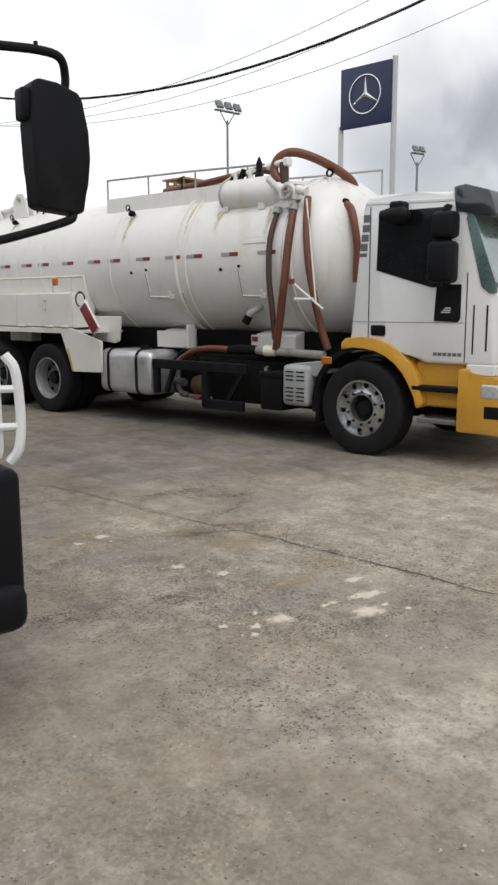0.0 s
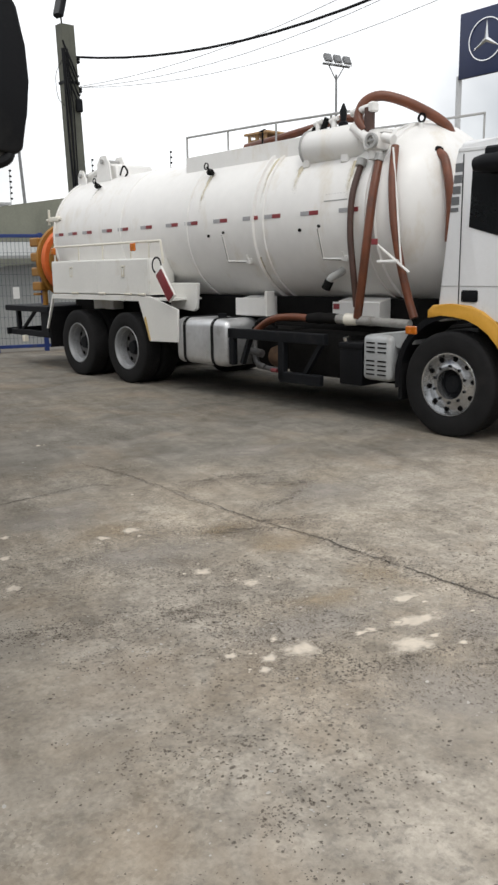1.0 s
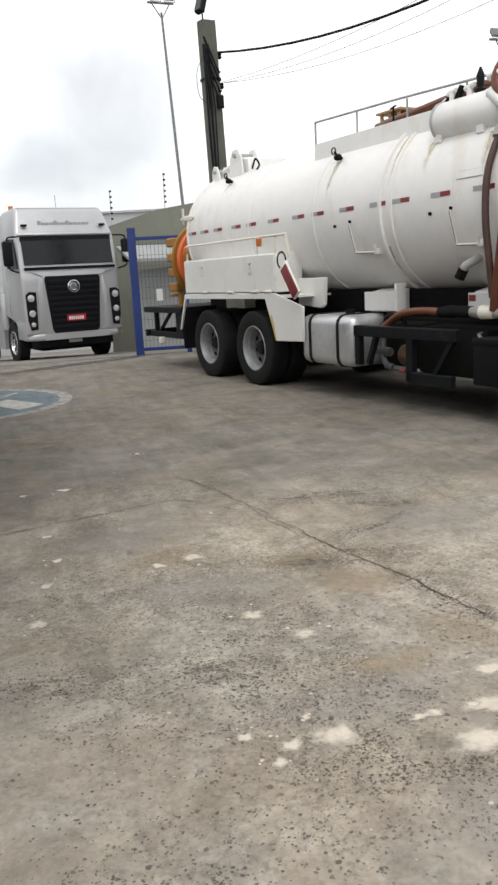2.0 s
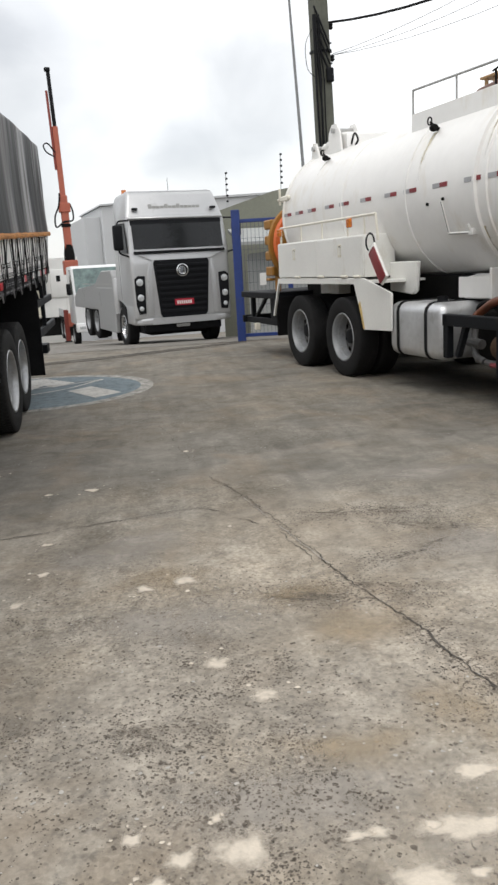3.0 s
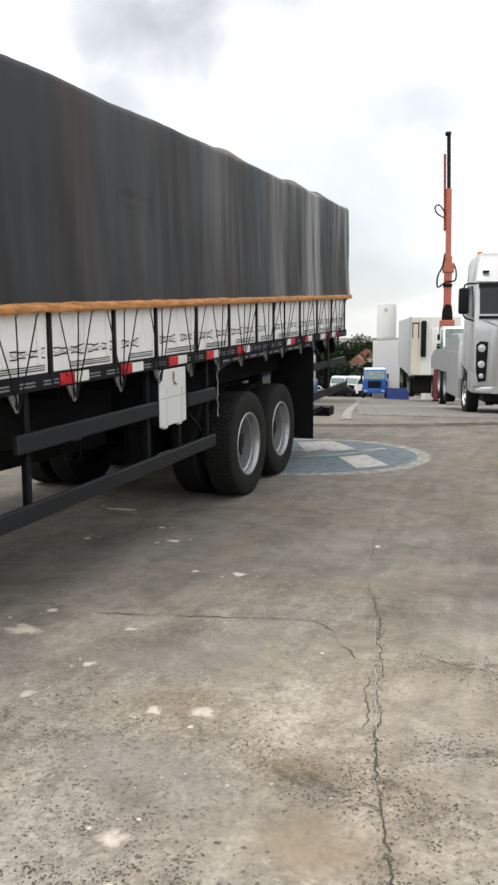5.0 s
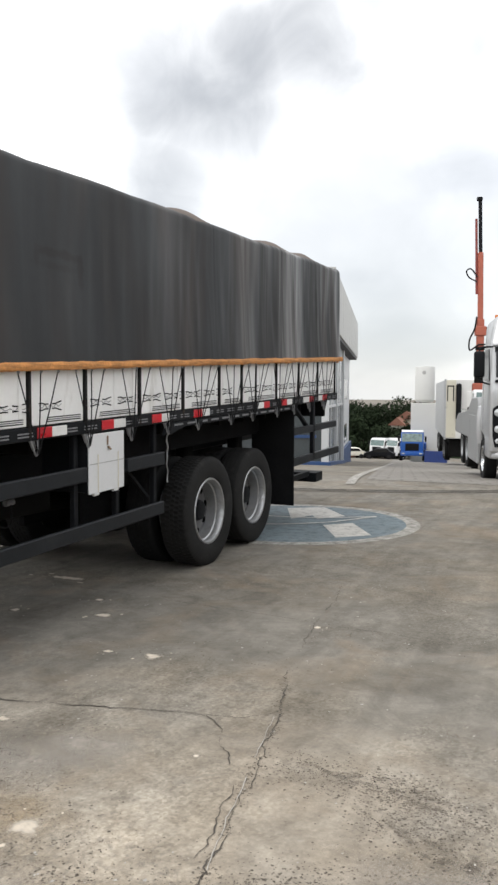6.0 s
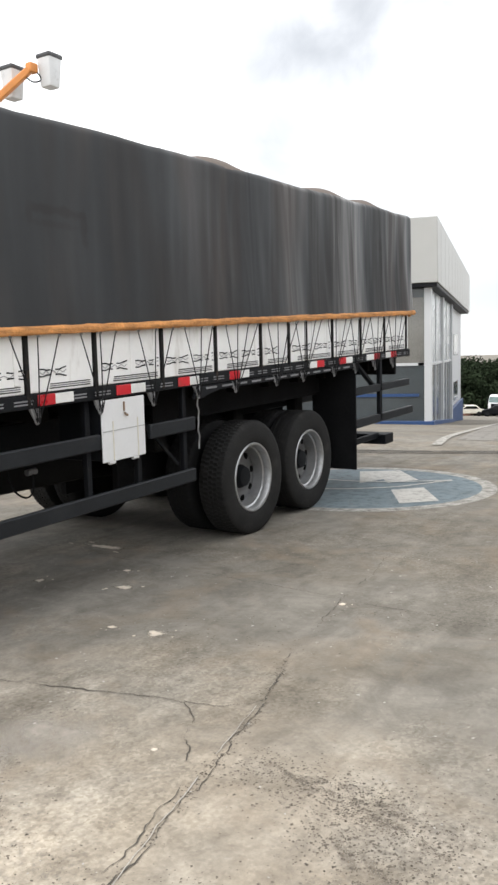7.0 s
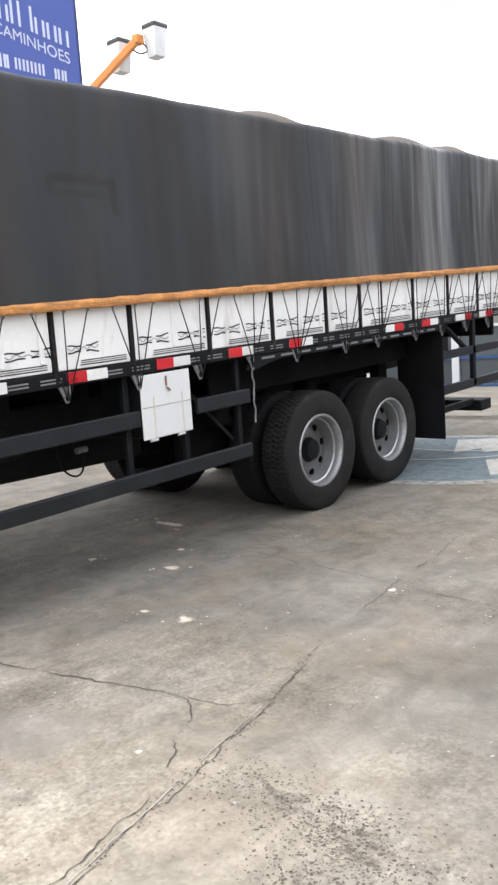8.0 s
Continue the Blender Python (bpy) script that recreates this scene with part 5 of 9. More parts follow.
        box(mh, *sorted((s * (W + 0.222), s * (W + 0.27))), F + 0.08, F + 0.16, 2.29, 2.405, 0.012, 2)
        mirror = part("mirror", mh, M["plastic"], t, "large black plastic wing mirror", 50)
        part("mirror_glass", prism(BM(), [(s * (W + a), b) for a, b in ((0.285, 2.0), (0.43, 1.99), (0.45, 2.17), (0.43, 2.37), (0.285, 2.40))], "y", F + 0.169, F + 0.175), M["chrome"], mirror)
        bm = tube(BM(), [(s * (W - 0.05), F + 0.12, 2.52), (s * (W + 0.15), F + 0.09, 2.53), (s * (W + 0.30), F + 0.08, 2.537), (s * (W + 0.375), F + 0.075, 2.522), (s * (W + 0.405), F + 0.10, 2.47), (s * (W + 0.405), F + 0.11, 2.40)], 0.0165, 10, 6)
        rod(bm, (s * (W + 0.285), F + 0.08, 2.537), (s * (W + 0.285), F + 0.08, 2.565), 0.008, 6)
        part("mirror_arm", bm, M["plastic"], mirror)
        part("mirror_arm", tube(BM(), [(s * (W + 0.41), F + 0.11, 2.0), (s * (W + 0.408), F + 0.08, 1.955), (s * (W + 0.36), F + 0.08, 1.925), (s * (W + 0.133), F + 0.085, 1.855), (s * (W - 0.02), F + 0.12, 1.82)], 0.0165, 10, 6), M["plastic"], mirror)
    part("bumper", box(BM(), -1.258, 1.258, F - 0.13, F + 0.25, 0.54, 1.03, 0.04, 3), M["plastic"], t, "black plastic front bumper")
    part("bumper_lip", box(BM(), -1.255, 1.255, F - 0.17, F + 0.3, 0.42, 0.61, 0.06, 4), M["plastic"], t)
    bm = BM()
    for k in range(5):
        box(bm, -0.7, 0.7, F - 0.01, F + 0.04, 1.02 + 0.1 * k, 1.08 + 0.1 * k, 0.012)
    part("grille", bm, M["plastic"], t, "black slatted grille")
    part("number_plate", box(BM(), -0.2, 0.2, F - 0.152, F - 0.135, 0.7, 0.82, 0.005), M["refl"], t)
    return t


def tarp_material():
    m = pm("tarpaulin_canvas", (0.0140, 0.0158, 0.0178), 0.62, var=0.14, scale=1.4, bump=0.08, bscale=14, dirt=(0.026, 0.0295, 0.033), amount=0.42, dscale=2.6, streak=9, spec=0.4)
    n, l = m.node_tree.nodes, m.node_tree.links
    b = n["Principled BSDF"]
    old = b.inputs["Base Color"].links[0].from_socket
    co = n.new("ShaderNodeTexCoord")
    # weathering grows towards the rear
    sp = n.new("ShaderNodeSeparateXYZ")
    l.new(co.outputs["Object"], sp.inputs[0])
    rear = n.new("ShaderNodeMapRange")
    rear.inputs["From Min"].default_value, rear.inputs["From Max"].default_value = -1.6, 1.4
    rear.inputs["To Min"].default_value, rear.inputs["To Max"].default_value = 0.16, 1.0
    l.new(sp.outputs["Y"], rear.inputs["Value"])
    for off, sc, p0, p1, colr, k in ((3, 1.7, 0.48, 0.66, (0.062, 0.070, 0.077), 0.55), (8, 1.3, 0.48, 0.62, (0.012, 0.0098, 0.009), 0.9), (15, 2.3, 0.54, 0.72, (0.090, 0.094, 0.097), 0.5), (27, 2.6, 0.50, 0.63, (0.010, 0.0085, 0.008), 0.75), (35, 1.7, 0.53, 0.68, (0.034, 0.024, 0.020), 0.7)):
        mp = n.new("ShaderNodeMapping")
        mp.inputs["Scale"].default_value, mp.inputs["Location"].default_value = (1, 1, 0.22 if off in (8, 35) else 0.09), (off, off, off)
        l.new(co.outputs["Object"], mp.inputs[0])
        t = n.new("ShaderNodeTexNoise")
        t.inputs["Scale"].default_value, t.inputs["Detail"].default_value, t.inputs["Distortion"].default_value = sc, 2, 0.45
        l.new(mp.outputs[0], t.inputs["Vector"])
        r = n.new("ShaderNodeValToRGB")
        r.color_ramp.elements[0].position, r.color_ramp.elements[1].position = p0, p1
        r.color_ramp.elements[1].color = (k, k, k, 1)
        l.new(t.outputs["Fac"], r.inputs[0])
        x = n.new("ShaderNodeMix")
        x.data_type = "RGBA"
        mk = n.new("ShaderNodeMath")
        mk.operation = "MULTIPLY"
        l.new(r.outputs[0], mk.inputs[0])
        if off in (3, 15):
            l.new(rear.outputs[0], mk.inputs[1])
        else:
            mk.inputs[1].default_value = 0.95
        l.new(mk.outputs[0], x.inputs[0])
        if off == 3:
            # dust in the pale streaks
            l.new(mk.outputs[0], b.inputs["Sheen Weight"])
            b.inputs["Sheen Roughness"].default_value = 0.45
        l.new(old, x.inputs[6])
        x.inputs[7].default_value = (*colr, 1)
        old = x.outputs[2]
    # brown stitched seam stain and a dark smudge towards the rear
    for (cy, cz), (hy, hz), k in (((-2.39, 2.515), (0.28, 0.035), 0.8), ((-2.15, 2.44), (0.035, 0.11), 0.65), ((-2.42, 2.43), (0.22, 0.025), 0.45), ((-2.62, 2.47), (0.03, 0.07), 0.5), ((2.64, 2.82), (0.11, 0.09), 0.75), ((2.75, 2.62), (0.03, 0.2), 0.4)):
        mp = n.new("ShaderNodeMapping")
        mp.inputs["Location"].default_value = (0, -cy / hy, -cz / hz)
        mp.inputs["Scale"].default_value = (0, 1 / hy, 1 / hz)
        l.new(co.outputs["Object"], mp.inputs[0])
        t = n.new("ShaderNodeTexNoise")
        t.inputs["Scale"].default_value, t.inputs["Detail"].default_value = 11, 4
        l.new(co.outputs["Object"], t.inputs["Vector"])
        ln = n.new("ShaderNodeVectorMath")
        ln.operation = "LENGTH"
        l.new(mp.outputs[0], ln.inputs[0])
        ad = n.new("ShaderNodeMath")
        ad.operation = "MULTIPLY_ADD"
        ad.inputs[1].default_value = 1.6
        l.new(t.outputs["Fac"], ad.inputs[0])
        l.new(ln.outputs["Value"], ad.inputs[2])
        r = n.new("ShaderNodeMapRange")
        r.interpolation_type = "SMOOTHSTEP"
        r.inputs["From Min"].default_value, r.inputs["From Max"].default_value, r.inputs["To Max"].default_value = 2.1, 1.2, k
        l.new(ad.outputs[0], r.inputs["Value"])
        x = n.new("ShaderNodeMix")
        x.data_type = "RGBA"
        l.new(r.outputs[0], x.inputs[0])
        l.new(old, x.inputs[6])
        x.inputs[7].default_value = (0.006, 0.0045, 0.004, 1)
        old = x.outputs[2]
    l.new(old, b.inputs["Base Color"])
    # fine hanging wrinkles, deeper towards the rear
    mp = n.new("ShaderNodeMapping")
    mp.inputs["Scale"].default_value = (1, 1, 0.10)
    l.new(co.outputs["Object"], mp.inputs[0])
    t = n.new("ShaderNodeTexNoise")
    t.inputs["Scale"].default_value, t.inputs["Detail"].default_value, t.inputs["Distortion"].default_value = 3.6, 2, 0.8
    l.new(mp.outputs[0], t.inputs["Vector"])
    hg = n.new("ShaderNodeMath")
    hg.operation = "MULTIPLY"
    l.new(t.outputs["Fac"], hg.inputs[0])
    l.new(rear.outputs[0], hg.inputs[1])
    bp = n.new("ShaderNodeBump")
    bp.inputs["Strength"].default_value, bp.inputs["Distance"].default_value = 0.5, 0.06
    l.new(hg.outputs[0], bp.inputs["Height"])
    if b.inputs["Normal"].links:
        l.new(b.inputs["Normal"].links[0].from_socket, bp.inputs["Normal"])
    l.new(bp.outputs[0], b.inputs["Normal"])
    return m


M["tarp"] = tarp_material()
# stretch the hem's painted crease shade into streaks along the truck
for q in M["hem"].node_tree.nodes:
    if q.bl_idname == "ShaderNodeMapping":
        q.inputs["Scale"].default_value = (1, 0.10, 1.2)
M["rustbrown"] = pm("rust_brown", (0.22, 0.15, 0.10), 0.7, var=0.3, scale=20, bump=0.1)
M["stake"] = pm("rusty_black_stake", (0.014, 0.013, 0.013), 0.6, var=0.3, scale=8, bump=0.1, dirt=(0.09, 0.06, 0.04), amount=0.4, dscale=14, spec=0.15)
M["slot"] = pm("slot_grey", (0.20, 0.20, 0.21), 0.6, var=0.2, bump=0.0)
M["foldcloth"] = pm("brown_canvas", (0.11, 0.085, 0.07), 0.8, var=0.2, scale=4, bump=0.2)
M["guard"] = pm("guard_steel", (0.019, 0.021, 0.024), 0.5, var=0.2, scale=4, bump=0.05, dirt=(0.035, 0.035, 0.035), amount=0.3, spec=0.2)
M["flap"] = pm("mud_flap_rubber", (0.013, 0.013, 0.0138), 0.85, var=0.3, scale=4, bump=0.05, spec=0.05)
M["dustyrubber"] = pm("dusty_tyre_rubber", (0.022, 0.0218, 0.0215), 0.8, var=0.3, scale=6, bump=0.15, bscale=70, dirt=(0.05, 0.048, 0.045), amount=0.45, dscale=4, spec=0.15)
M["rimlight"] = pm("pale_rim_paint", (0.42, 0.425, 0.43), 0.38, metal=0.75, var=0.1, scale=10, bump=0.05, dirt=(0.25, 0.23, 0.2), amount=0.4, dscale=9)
M["galvdark"] = pm("dull_hook_steel", (0.26, 0.26, 0.265), 0.5, metal=0.5, var=0.3, scale=10, bump=0.05)
tarp_lorry()


# ---- tanker: origin under its front axle, +x forward, -y the side beside the walkway ----
def tanker():
    t = thing("tanker_truck", pose(7.34, 6.30, 0, 0, 0, -77.6), "white vacuum tanker truck with yellow cab base and brown hoses", "truck")

    MOVED = {"manifold": 0.15, "hand_wheel": 0.15, "fittings": 0.05, "vent_cap": 0.05}

    def P(name, bm, mat, label="", smooth=35, parent=t):
        if name in MOVED:
            for v in bm.verts:
                v.co.x += MOVED[name]
        return part(name, bm, M[mat], parent, label, smooth)

    # vessel
    R, ZC = 0.97, 2.15
    prof = [(0.02, -8.42), (0.35, -8.40), (0.65, -8.31), (0.85, -8.20), (0.94, -8.10), (R, -8.0), (R, -6.2), (R, -3.1), (R, -1.28), (0.962, -1.17), (0.92, -1.03), (0.83, -0.89), (0.68, -0.77), (0.48, -0.69), (0.26, -0.65), (0.02, -0.64)]
    body = P("vessel", lathe(BM(), prof, 96, "x", (0, 0, ZC)), "tank", "weathered white painted steel tank with dished ends", 30)
    for x, w, h in ((-8.02, 0.05, 0.022), (-6.03, 0.045, 0.010), (-4.41, 0.05, 0.012), (-3.09, 0.05, 0.034), (-2.92, 0.05, 0.018), (-1.36, 0.05, 0.016), (-1.22, 0.04, 0.020)):
        P("hoop", lathe(BM(), [(R - 0.01, x - w / 2), (R + h, x - w / 2 + 0.008), (R + h, x + w / 2 - 0.008), (R - 0.01, x + w / 2)], 96, "x", (0, 0, ZC)), "tank", "", 30, body)

    def skin(x, z, off=0.0):
        """A place on the near side of the tank at that height."""
        return (x, -math.sqrt(max(0.0, R * R - (z - ZC) ** 2)) - off, z)

    # reflectors along the tank
    for i, x in enumerate((-7.86, -7.42, -6.97, -6.39, -5.95, -5.35, -4.74, -4.31, -3.71, -3.14, -2.75, -2.15, -1.57)):
        y = skin(x, 2.204)[1]
        for k, mt in ((-1, "refl2"), (0, "deepred")):
            bm = BM()
            box(bm, x + 0.135 * k, x + 0.135 * (k + 1), y - 0.006, y + 0.02, 2.182, 2.228)
            P("reflector_strip", bm, mt, "", 0, body)
    # saddles and skirt
    for x0, x1 in ((-3.72, -3.12), (-2.01, -1.30), (-7.4, -6.7)):
        for s in (-1, 1):
            P("saddle", prism(BM(), [(s * 0.50, 1.02), (s * 0.70, 1.02), (s * 0.70, 1.24), (s * 0.50, 1.28)], "x", x0 + 0.05, x1 - 0.05, 0.01), "tank", "white welded tank saddle")
    bm = BM()
    box(bm, -3.72, -3.13, -0.735, -0.705, 1.03, 1.25, 0.006)
    box(bm, -3.09, -3.05, -0.80, -0.66, 1.03, 1.34, 0.006)
    P("saddle_plate", bm, "tank")
    P("saddle_plate", box(BM(), -2.01, -1.32, -0.735, -0.705, 1.03, 1.23, 0.006), "tank")
    P("warning_plate", box(BM(), -1.99, -1.90, -0.742, -0.734, 1.15, 1.21), "deepred")
    P("sub_frame", box(BM(), -8.3, -1.0, -0.50, 0.50, 0.94, 1.27, 0.01), "grime")
    # sticker, lettering as plain bars
    y = skin(-2.0, 2.40)[1]
    bm = BM()
    for k in range(7):
        box(bm, -1.93 + k * 0.042, -1.902 + k * 0.042, y - 0.003, y + 0.016, 2.345, 2.39)
    P("name_bars", bm, "grey", "faded grey lettering bars", 0, body)
    P("name_line", box(BM(), -1.94, -1.60, skin(0, 2.31)[1] - 0.003, skin(0, 2.31)[1] + 0.01, 2.312, 2.322), "grey", "", 0, body)
    # level gauges: L-shaped pipes on the tank side
    for x, reach in ((-3.65, 0.40), (-2.00, 0.33)):
        bm = BM()
        rod(bm, skin(x, 2.04, 0.03), skin(x, 1.71, 0.03), 0.009, 8)
        rod(bm, skin(x, 1.71, 0.03), skin(x + reach, 1.70, 0.03), 0.011, 8)
        P("gauge_pipe", bm, "tank", "thin white gauge pipe", 35, body)
        bm = BM()
        box(bm, x + reach - 0.05, x + reach + 0.03, skin(x, 1.7)[1] - 0.05, skin(x, 1.7)[1] + 0.03, 1.67, 1.74, 0.012, 2)
        rod(bm, skin(x + reach - 0.01, 1.72, 0.04), skin(x + reach - 0.01, 1.78, 0.04), 0.014, 8)
        P("gauge_cock", bm, "tank", "white gauge cock", 35, body)
        bm = BM()
        rod(bm, skin(x + 0.005, 2.03, 0.041), skin(x + 0.005, 1.72, 0.041), 0.0025, 6)
        rod(bm, skin(x, 1.70, 0.042), skin(x + reach - 0.06, 1.69, 0.042), 0.003, 6)
        P("gauge_slot", bm, "grime", "", 0, body)
        P("bolt_stub", rod(BM(), skin(x - 0.30, 2.03, -0.01), skin(x - 0.30, 2.03, 0.02), 0.018, 8), "grime", "", 35, body)
        P("bolt_stub", rod(BM(), skin(x, 2.06, -0.01), skin(x, 2.06, 0.02), 0.016, 8), "grime", "", 35, body)
    # yellowed run marks below the valves
    for x, z1, z0, w in ((-4.16, 2.80, 2.30, 0.07), (-2.98, 2.90, 2.30, 0.06), (-3.06, 1.75, 1.35, 0.05), (-2.45, 2.75, 2.42, 0.09), (-1.62, 2.72, 2.3, 0.07), (-7.10, 2.88, 2.66, 0.03)):
        bm = BM()
        fade = bm.verts.layers.float.new("fade")
        rows = []
        for i in range(15):
            z = z1 + (z0 - z1) * i / 14
            ww = w * (1 - 0.6 * i / 14) * (1 + 0.5 * noise.noise((x, i * 0.6, 0)))
            cx = x + 0.02 * noise.noise((x * 3, i * 0.3, 5))
            row = []
            for u in (-1, -0.5, 0, 0.5, 1):
                v = bm.verts.new(skin(cx + ww * u, z, 0.0025))
                v[fade] = (1 - abs(u)) * (1 - i / 14)
                row.append(v)
            rows.append(row)
        for p, q in zip(rows, rows[1:]):
            for i in range(4):
                bm.faces.new((p[i], p[i + 1], q[i + 1], q[i]))
        P("run_mark", bm, "runmark", "yellowed run mark", 0, body)
    # lifting lugs
    for x, z in ((-7.10, 2.90), (-4.16, 2.82)):
        bm = BM()
        p = Vector(skin(x, z, 0.0))
        rod(bm, p + Vector((0, 0.02, 0)), p + Vector((0.02, -0.07, 0.04)), 0.024, 10)
        rod(bm, p + Vector((0.02, -0.05, 0.03)), p + Vector((-0.05, -0.06, 0.09)), 0.014, 8)
        lathe(bm, [(0.01, -0.04), (0.032, -0.04), (0.042, 0.0), (0.032, 0.04), (0.01, 0.04)], 12, "x", p + Vector((0.03, -0.07, 0.02)))
        lathe(bm, [(0.034, -0.006), (0.046, -0.006), (0.046, 0.006), (0.034, 0.006), (0.034, -0.006)], 14, "y", p + Vector((-0.05, -0.07, 0.10)))
        P("valve", bm, "grime", "small dark relief valve", 35, body)
    # low drain pipe
    bm = BM()
    tube(bm, [skin(-1.80, 1.60, -0.03), skin(-1.82, 1.56, 0.03), (-1.89, -0.88, 1.50), (-1.92, -0.89, 1.45)], 0.043, 12, 6)
    P("drain_pipe", bm, "grey", "grey drain elbow", 35, body)
    P("drain_cap", rod(BM(), (-1.91, -0.89, 1.47), (-1.96, -0.90, 1.38), 0.052, 12), "grime", "", 35, body)
    # top walkway with side plates and rail
    for s in (-1, 1):
        P("walkway_plate", box(BM(), -4.85, -1.75, s * 0.60 - 0.012, s * 0.60 + 0.012, 2.86, 3.10, 0.004), "tank", "white walkway side plate")
    P("walkway_deck", box(BM(), -4.85, -1.75, -0.6, 0.6, 3.075, 3.095, 0.004), "grey")
    for s in (-1, 1):
        bm = BM()
        tube(bm, [(-4.83, s * 0.6, 3.1), (-4.83, s * 0.6, 3.36), (-4.83, s * 0.6, 3.361), (-3.2, s * 0.6, 3.32), (-1.9, s * 0.6, 3.27)] + ([] if s < 0 else [(-0.95, 0.55, 3.24)]), 0.014, 8, 1)
        for x in (-4.0, -3.1, -2.2) + ((-0.97,) if s > 0 else ()):
            rod(bm, (x, s * 0.57, 3.05 if x < -1.5 else 2.8), (x, s * 0.57, 3.36 - 0.033 * (x + 4.8)), 0.012, 8)
        P("handrail", bm, "grey", "thin grey tubular handrail")
    P("wooden_crate", box(BM(), -4.05, -3.70, -0.15, 0.3, 3.1, 3.27, 0.01), "wood", "raw wooden box on the walkway")
    P("deck_hose", tube(BM(), [(-3.9, -0.35, 3.15), (-3.2, -0.42, 3.17), (-2.6, -0.40, 3.22), (-2.2, -0.36, 3.26), (-1.95, -0.3, 3.22)], 0.045, 10, 6), "hose", "brown suction hose along the walkway")
    for x in (-4.05, -3.90, -3.74):
        P("crate_slat", box(BM(), x - 0.03, x + 0.03, -0.165, -0.15, 3.12, 3.33, 0.004), "wood", "", 0)
    P("crate_lid", box(BM(), -4.12, -3.66, -0.2, 0.34, 3.325, 3.35, 0.004), "wood", "", 0)
    P("valve_post", rod(BM(), (-3.42, -0.5, 3.09), (-3.42, -0.5, 3.27), 0.012, 8), "grime")
    P("post_handle", rod(BM(), (-3.47, -0.5, 3.27), (-3.37, -0.5, 3.29), 0.010, 8), "grime")
    # cross cylinder and pipework
    cyl = P("filter_cylinder", lathe(BM(), [(0.01, -2.49), (0.15, -2.48), (0.19, -2.42), (0.19, -1.66), (0.15, -1.59), (0.01, -1.58)], 32, "x", (0, -0.66, 2.93)), "tank", "white horizontal filter cylinder", 40)
    P("end_ring", lathe(BM(), [(0.18, -2.43), (0.202, -2.425), (0.202, -2.405), (0.18, -2.395)], 32, "x", (0, -0.66, 2.93)), "grey", "", 30, cyl)
    for x in (-2.38, -1.8):
        P("cylinder_bracket", box(BM(), x - 0.05, x + 0.05, -0.8, -0.5, 2.72, 2.84, 0.01), "tank", "", 35, cyl)
    bm = BM()
    for x, h, r in ((-2.45, 0.12, 0.025), (-2.30, 0.14, 0.035), (-2.18, 0.10, 0.02)):
        rod(bm, (x, -0.66, 3.1), (x + 0.04, -0.62, 3.1 + h), r, 8)
    P("fittings", bm, "grime", "cluster of dark valves and fittings", 35, cyl)
    bm = BM()
    tube(bm, [(-2.65, -0.6, 3.10), (-2.5, -0.6, 3.16), (-2.35, -0.55, 3.22), (-2.25, -0.5, 3.26)], 0.022, 8, 5)
    for x in (-2.36, -2.12):
        rod(bm, (x, -0.66, 3.08), (x, -0.66, 3.20), 0.032, 10)
        rod(bm, (x - 0.06, -0.66, 3.19), (x + 0.06, -0.66, 3.21), 0.026, 10)
    P("fittings", bm, "tank", "white painted pipe fittings", 35, cyl)
    P("vent_cap", lathe(BM(), [(0.055, 3.06), (0.055, 3.16), (0.032, 3.18), (0.042, 3.28), (0.01, 3.36)], 12, "z", (-2.02, -0.62, 0)), "plastic", "black pointed vent cap", 35, cyl)
    bm = BM()
    tube(bm, [(-1.82, -0.78, 3.06), (-1.70, -0.80, 2.98), (-1.58, -0.82, 2.90), (-1.5, -0.82, 2.86)], 0.062, 12, 6)
    box(bm, -1.58, -1.38, -0.92, -0.72, 2.78, 2.95, 0.03, 2)
    rod(bm, (-1.49, -0.82, 2.7), (-1.49, -0.82, 2.82), 0.075, 14)
    rod(bm, (-1.48, -0.95, 2.86), (-1.48, -0.68, 2.86), 0.07, 14)
    rod(bm, (-1.38, -0.83, 2.90), (-1.25, -0.83, 2.86), 0.05, 12)
    lathe(bm, [(0.03, 2.95), (0.12, 2.95), (0.12, 2.98), (0.03, 2.98)], 16, "z", (-1.46, -0.78, 0))
    P("manifold", bm, "tank", "white cast pipe manifold with valves")
    P("riser", rod(BM(), (-1.46, -0.78, 2.98), (-1.46, -0.78, 3.22), 0.055, 14), "darkhose")
    bm = BM()
    rod(bm, (-1.70, -0.78, 3.20), (-1.42, -0.78, 3.23), 0.04, 12)
    box(bm, -1.45, -1.37, -0.83, -0.73, 3.17, 3.27, 0.015)
    P("riser_bracket", bm, "tank")
    bm = BM()
    lathe(bm, [(0.05, -0.02), (0.075, -0.02), (0.075, 0.02), (0.05, 0.02), (0.05, -0.02)], 16, "y", (-1.42, -0.97, 2.86))
    rod(bm, (-1.48, -0.97, 2.86), (-1.36, -0.97, 2.86), 0.012, 6)
    P("hand_wheel", bm, "grey", "small hand wheel")
    # large brown hoses
    HOSE = "thick brown rubber suction hose"
    P("suction_hose", tube(BM(), [(-1.50, -0.80, 3.00), (-1.60, -0.79, 3.14), (-1.57, -0.74, 3.29), (-1.44, -0.64, 3.35), (-1.26, -0.48, 3.29), (-1.08, -0.25, 3.16), (-0.97, -0.12, 3.04), (-0.93, -0.08, 2.92)], 0.052, 14, 6), "hose", HOSE)
    P("suction_hose", tube(BM(), [(-1.26, -0.84, 2.72), (-1.23, -0.98, 2.35), (-1.24, -1.05, 1.88), (-1.31, -1.04, 1.45), (-1.40, -1.0, 1.08)], 0.046, 14, 6), "hose", HOSE)
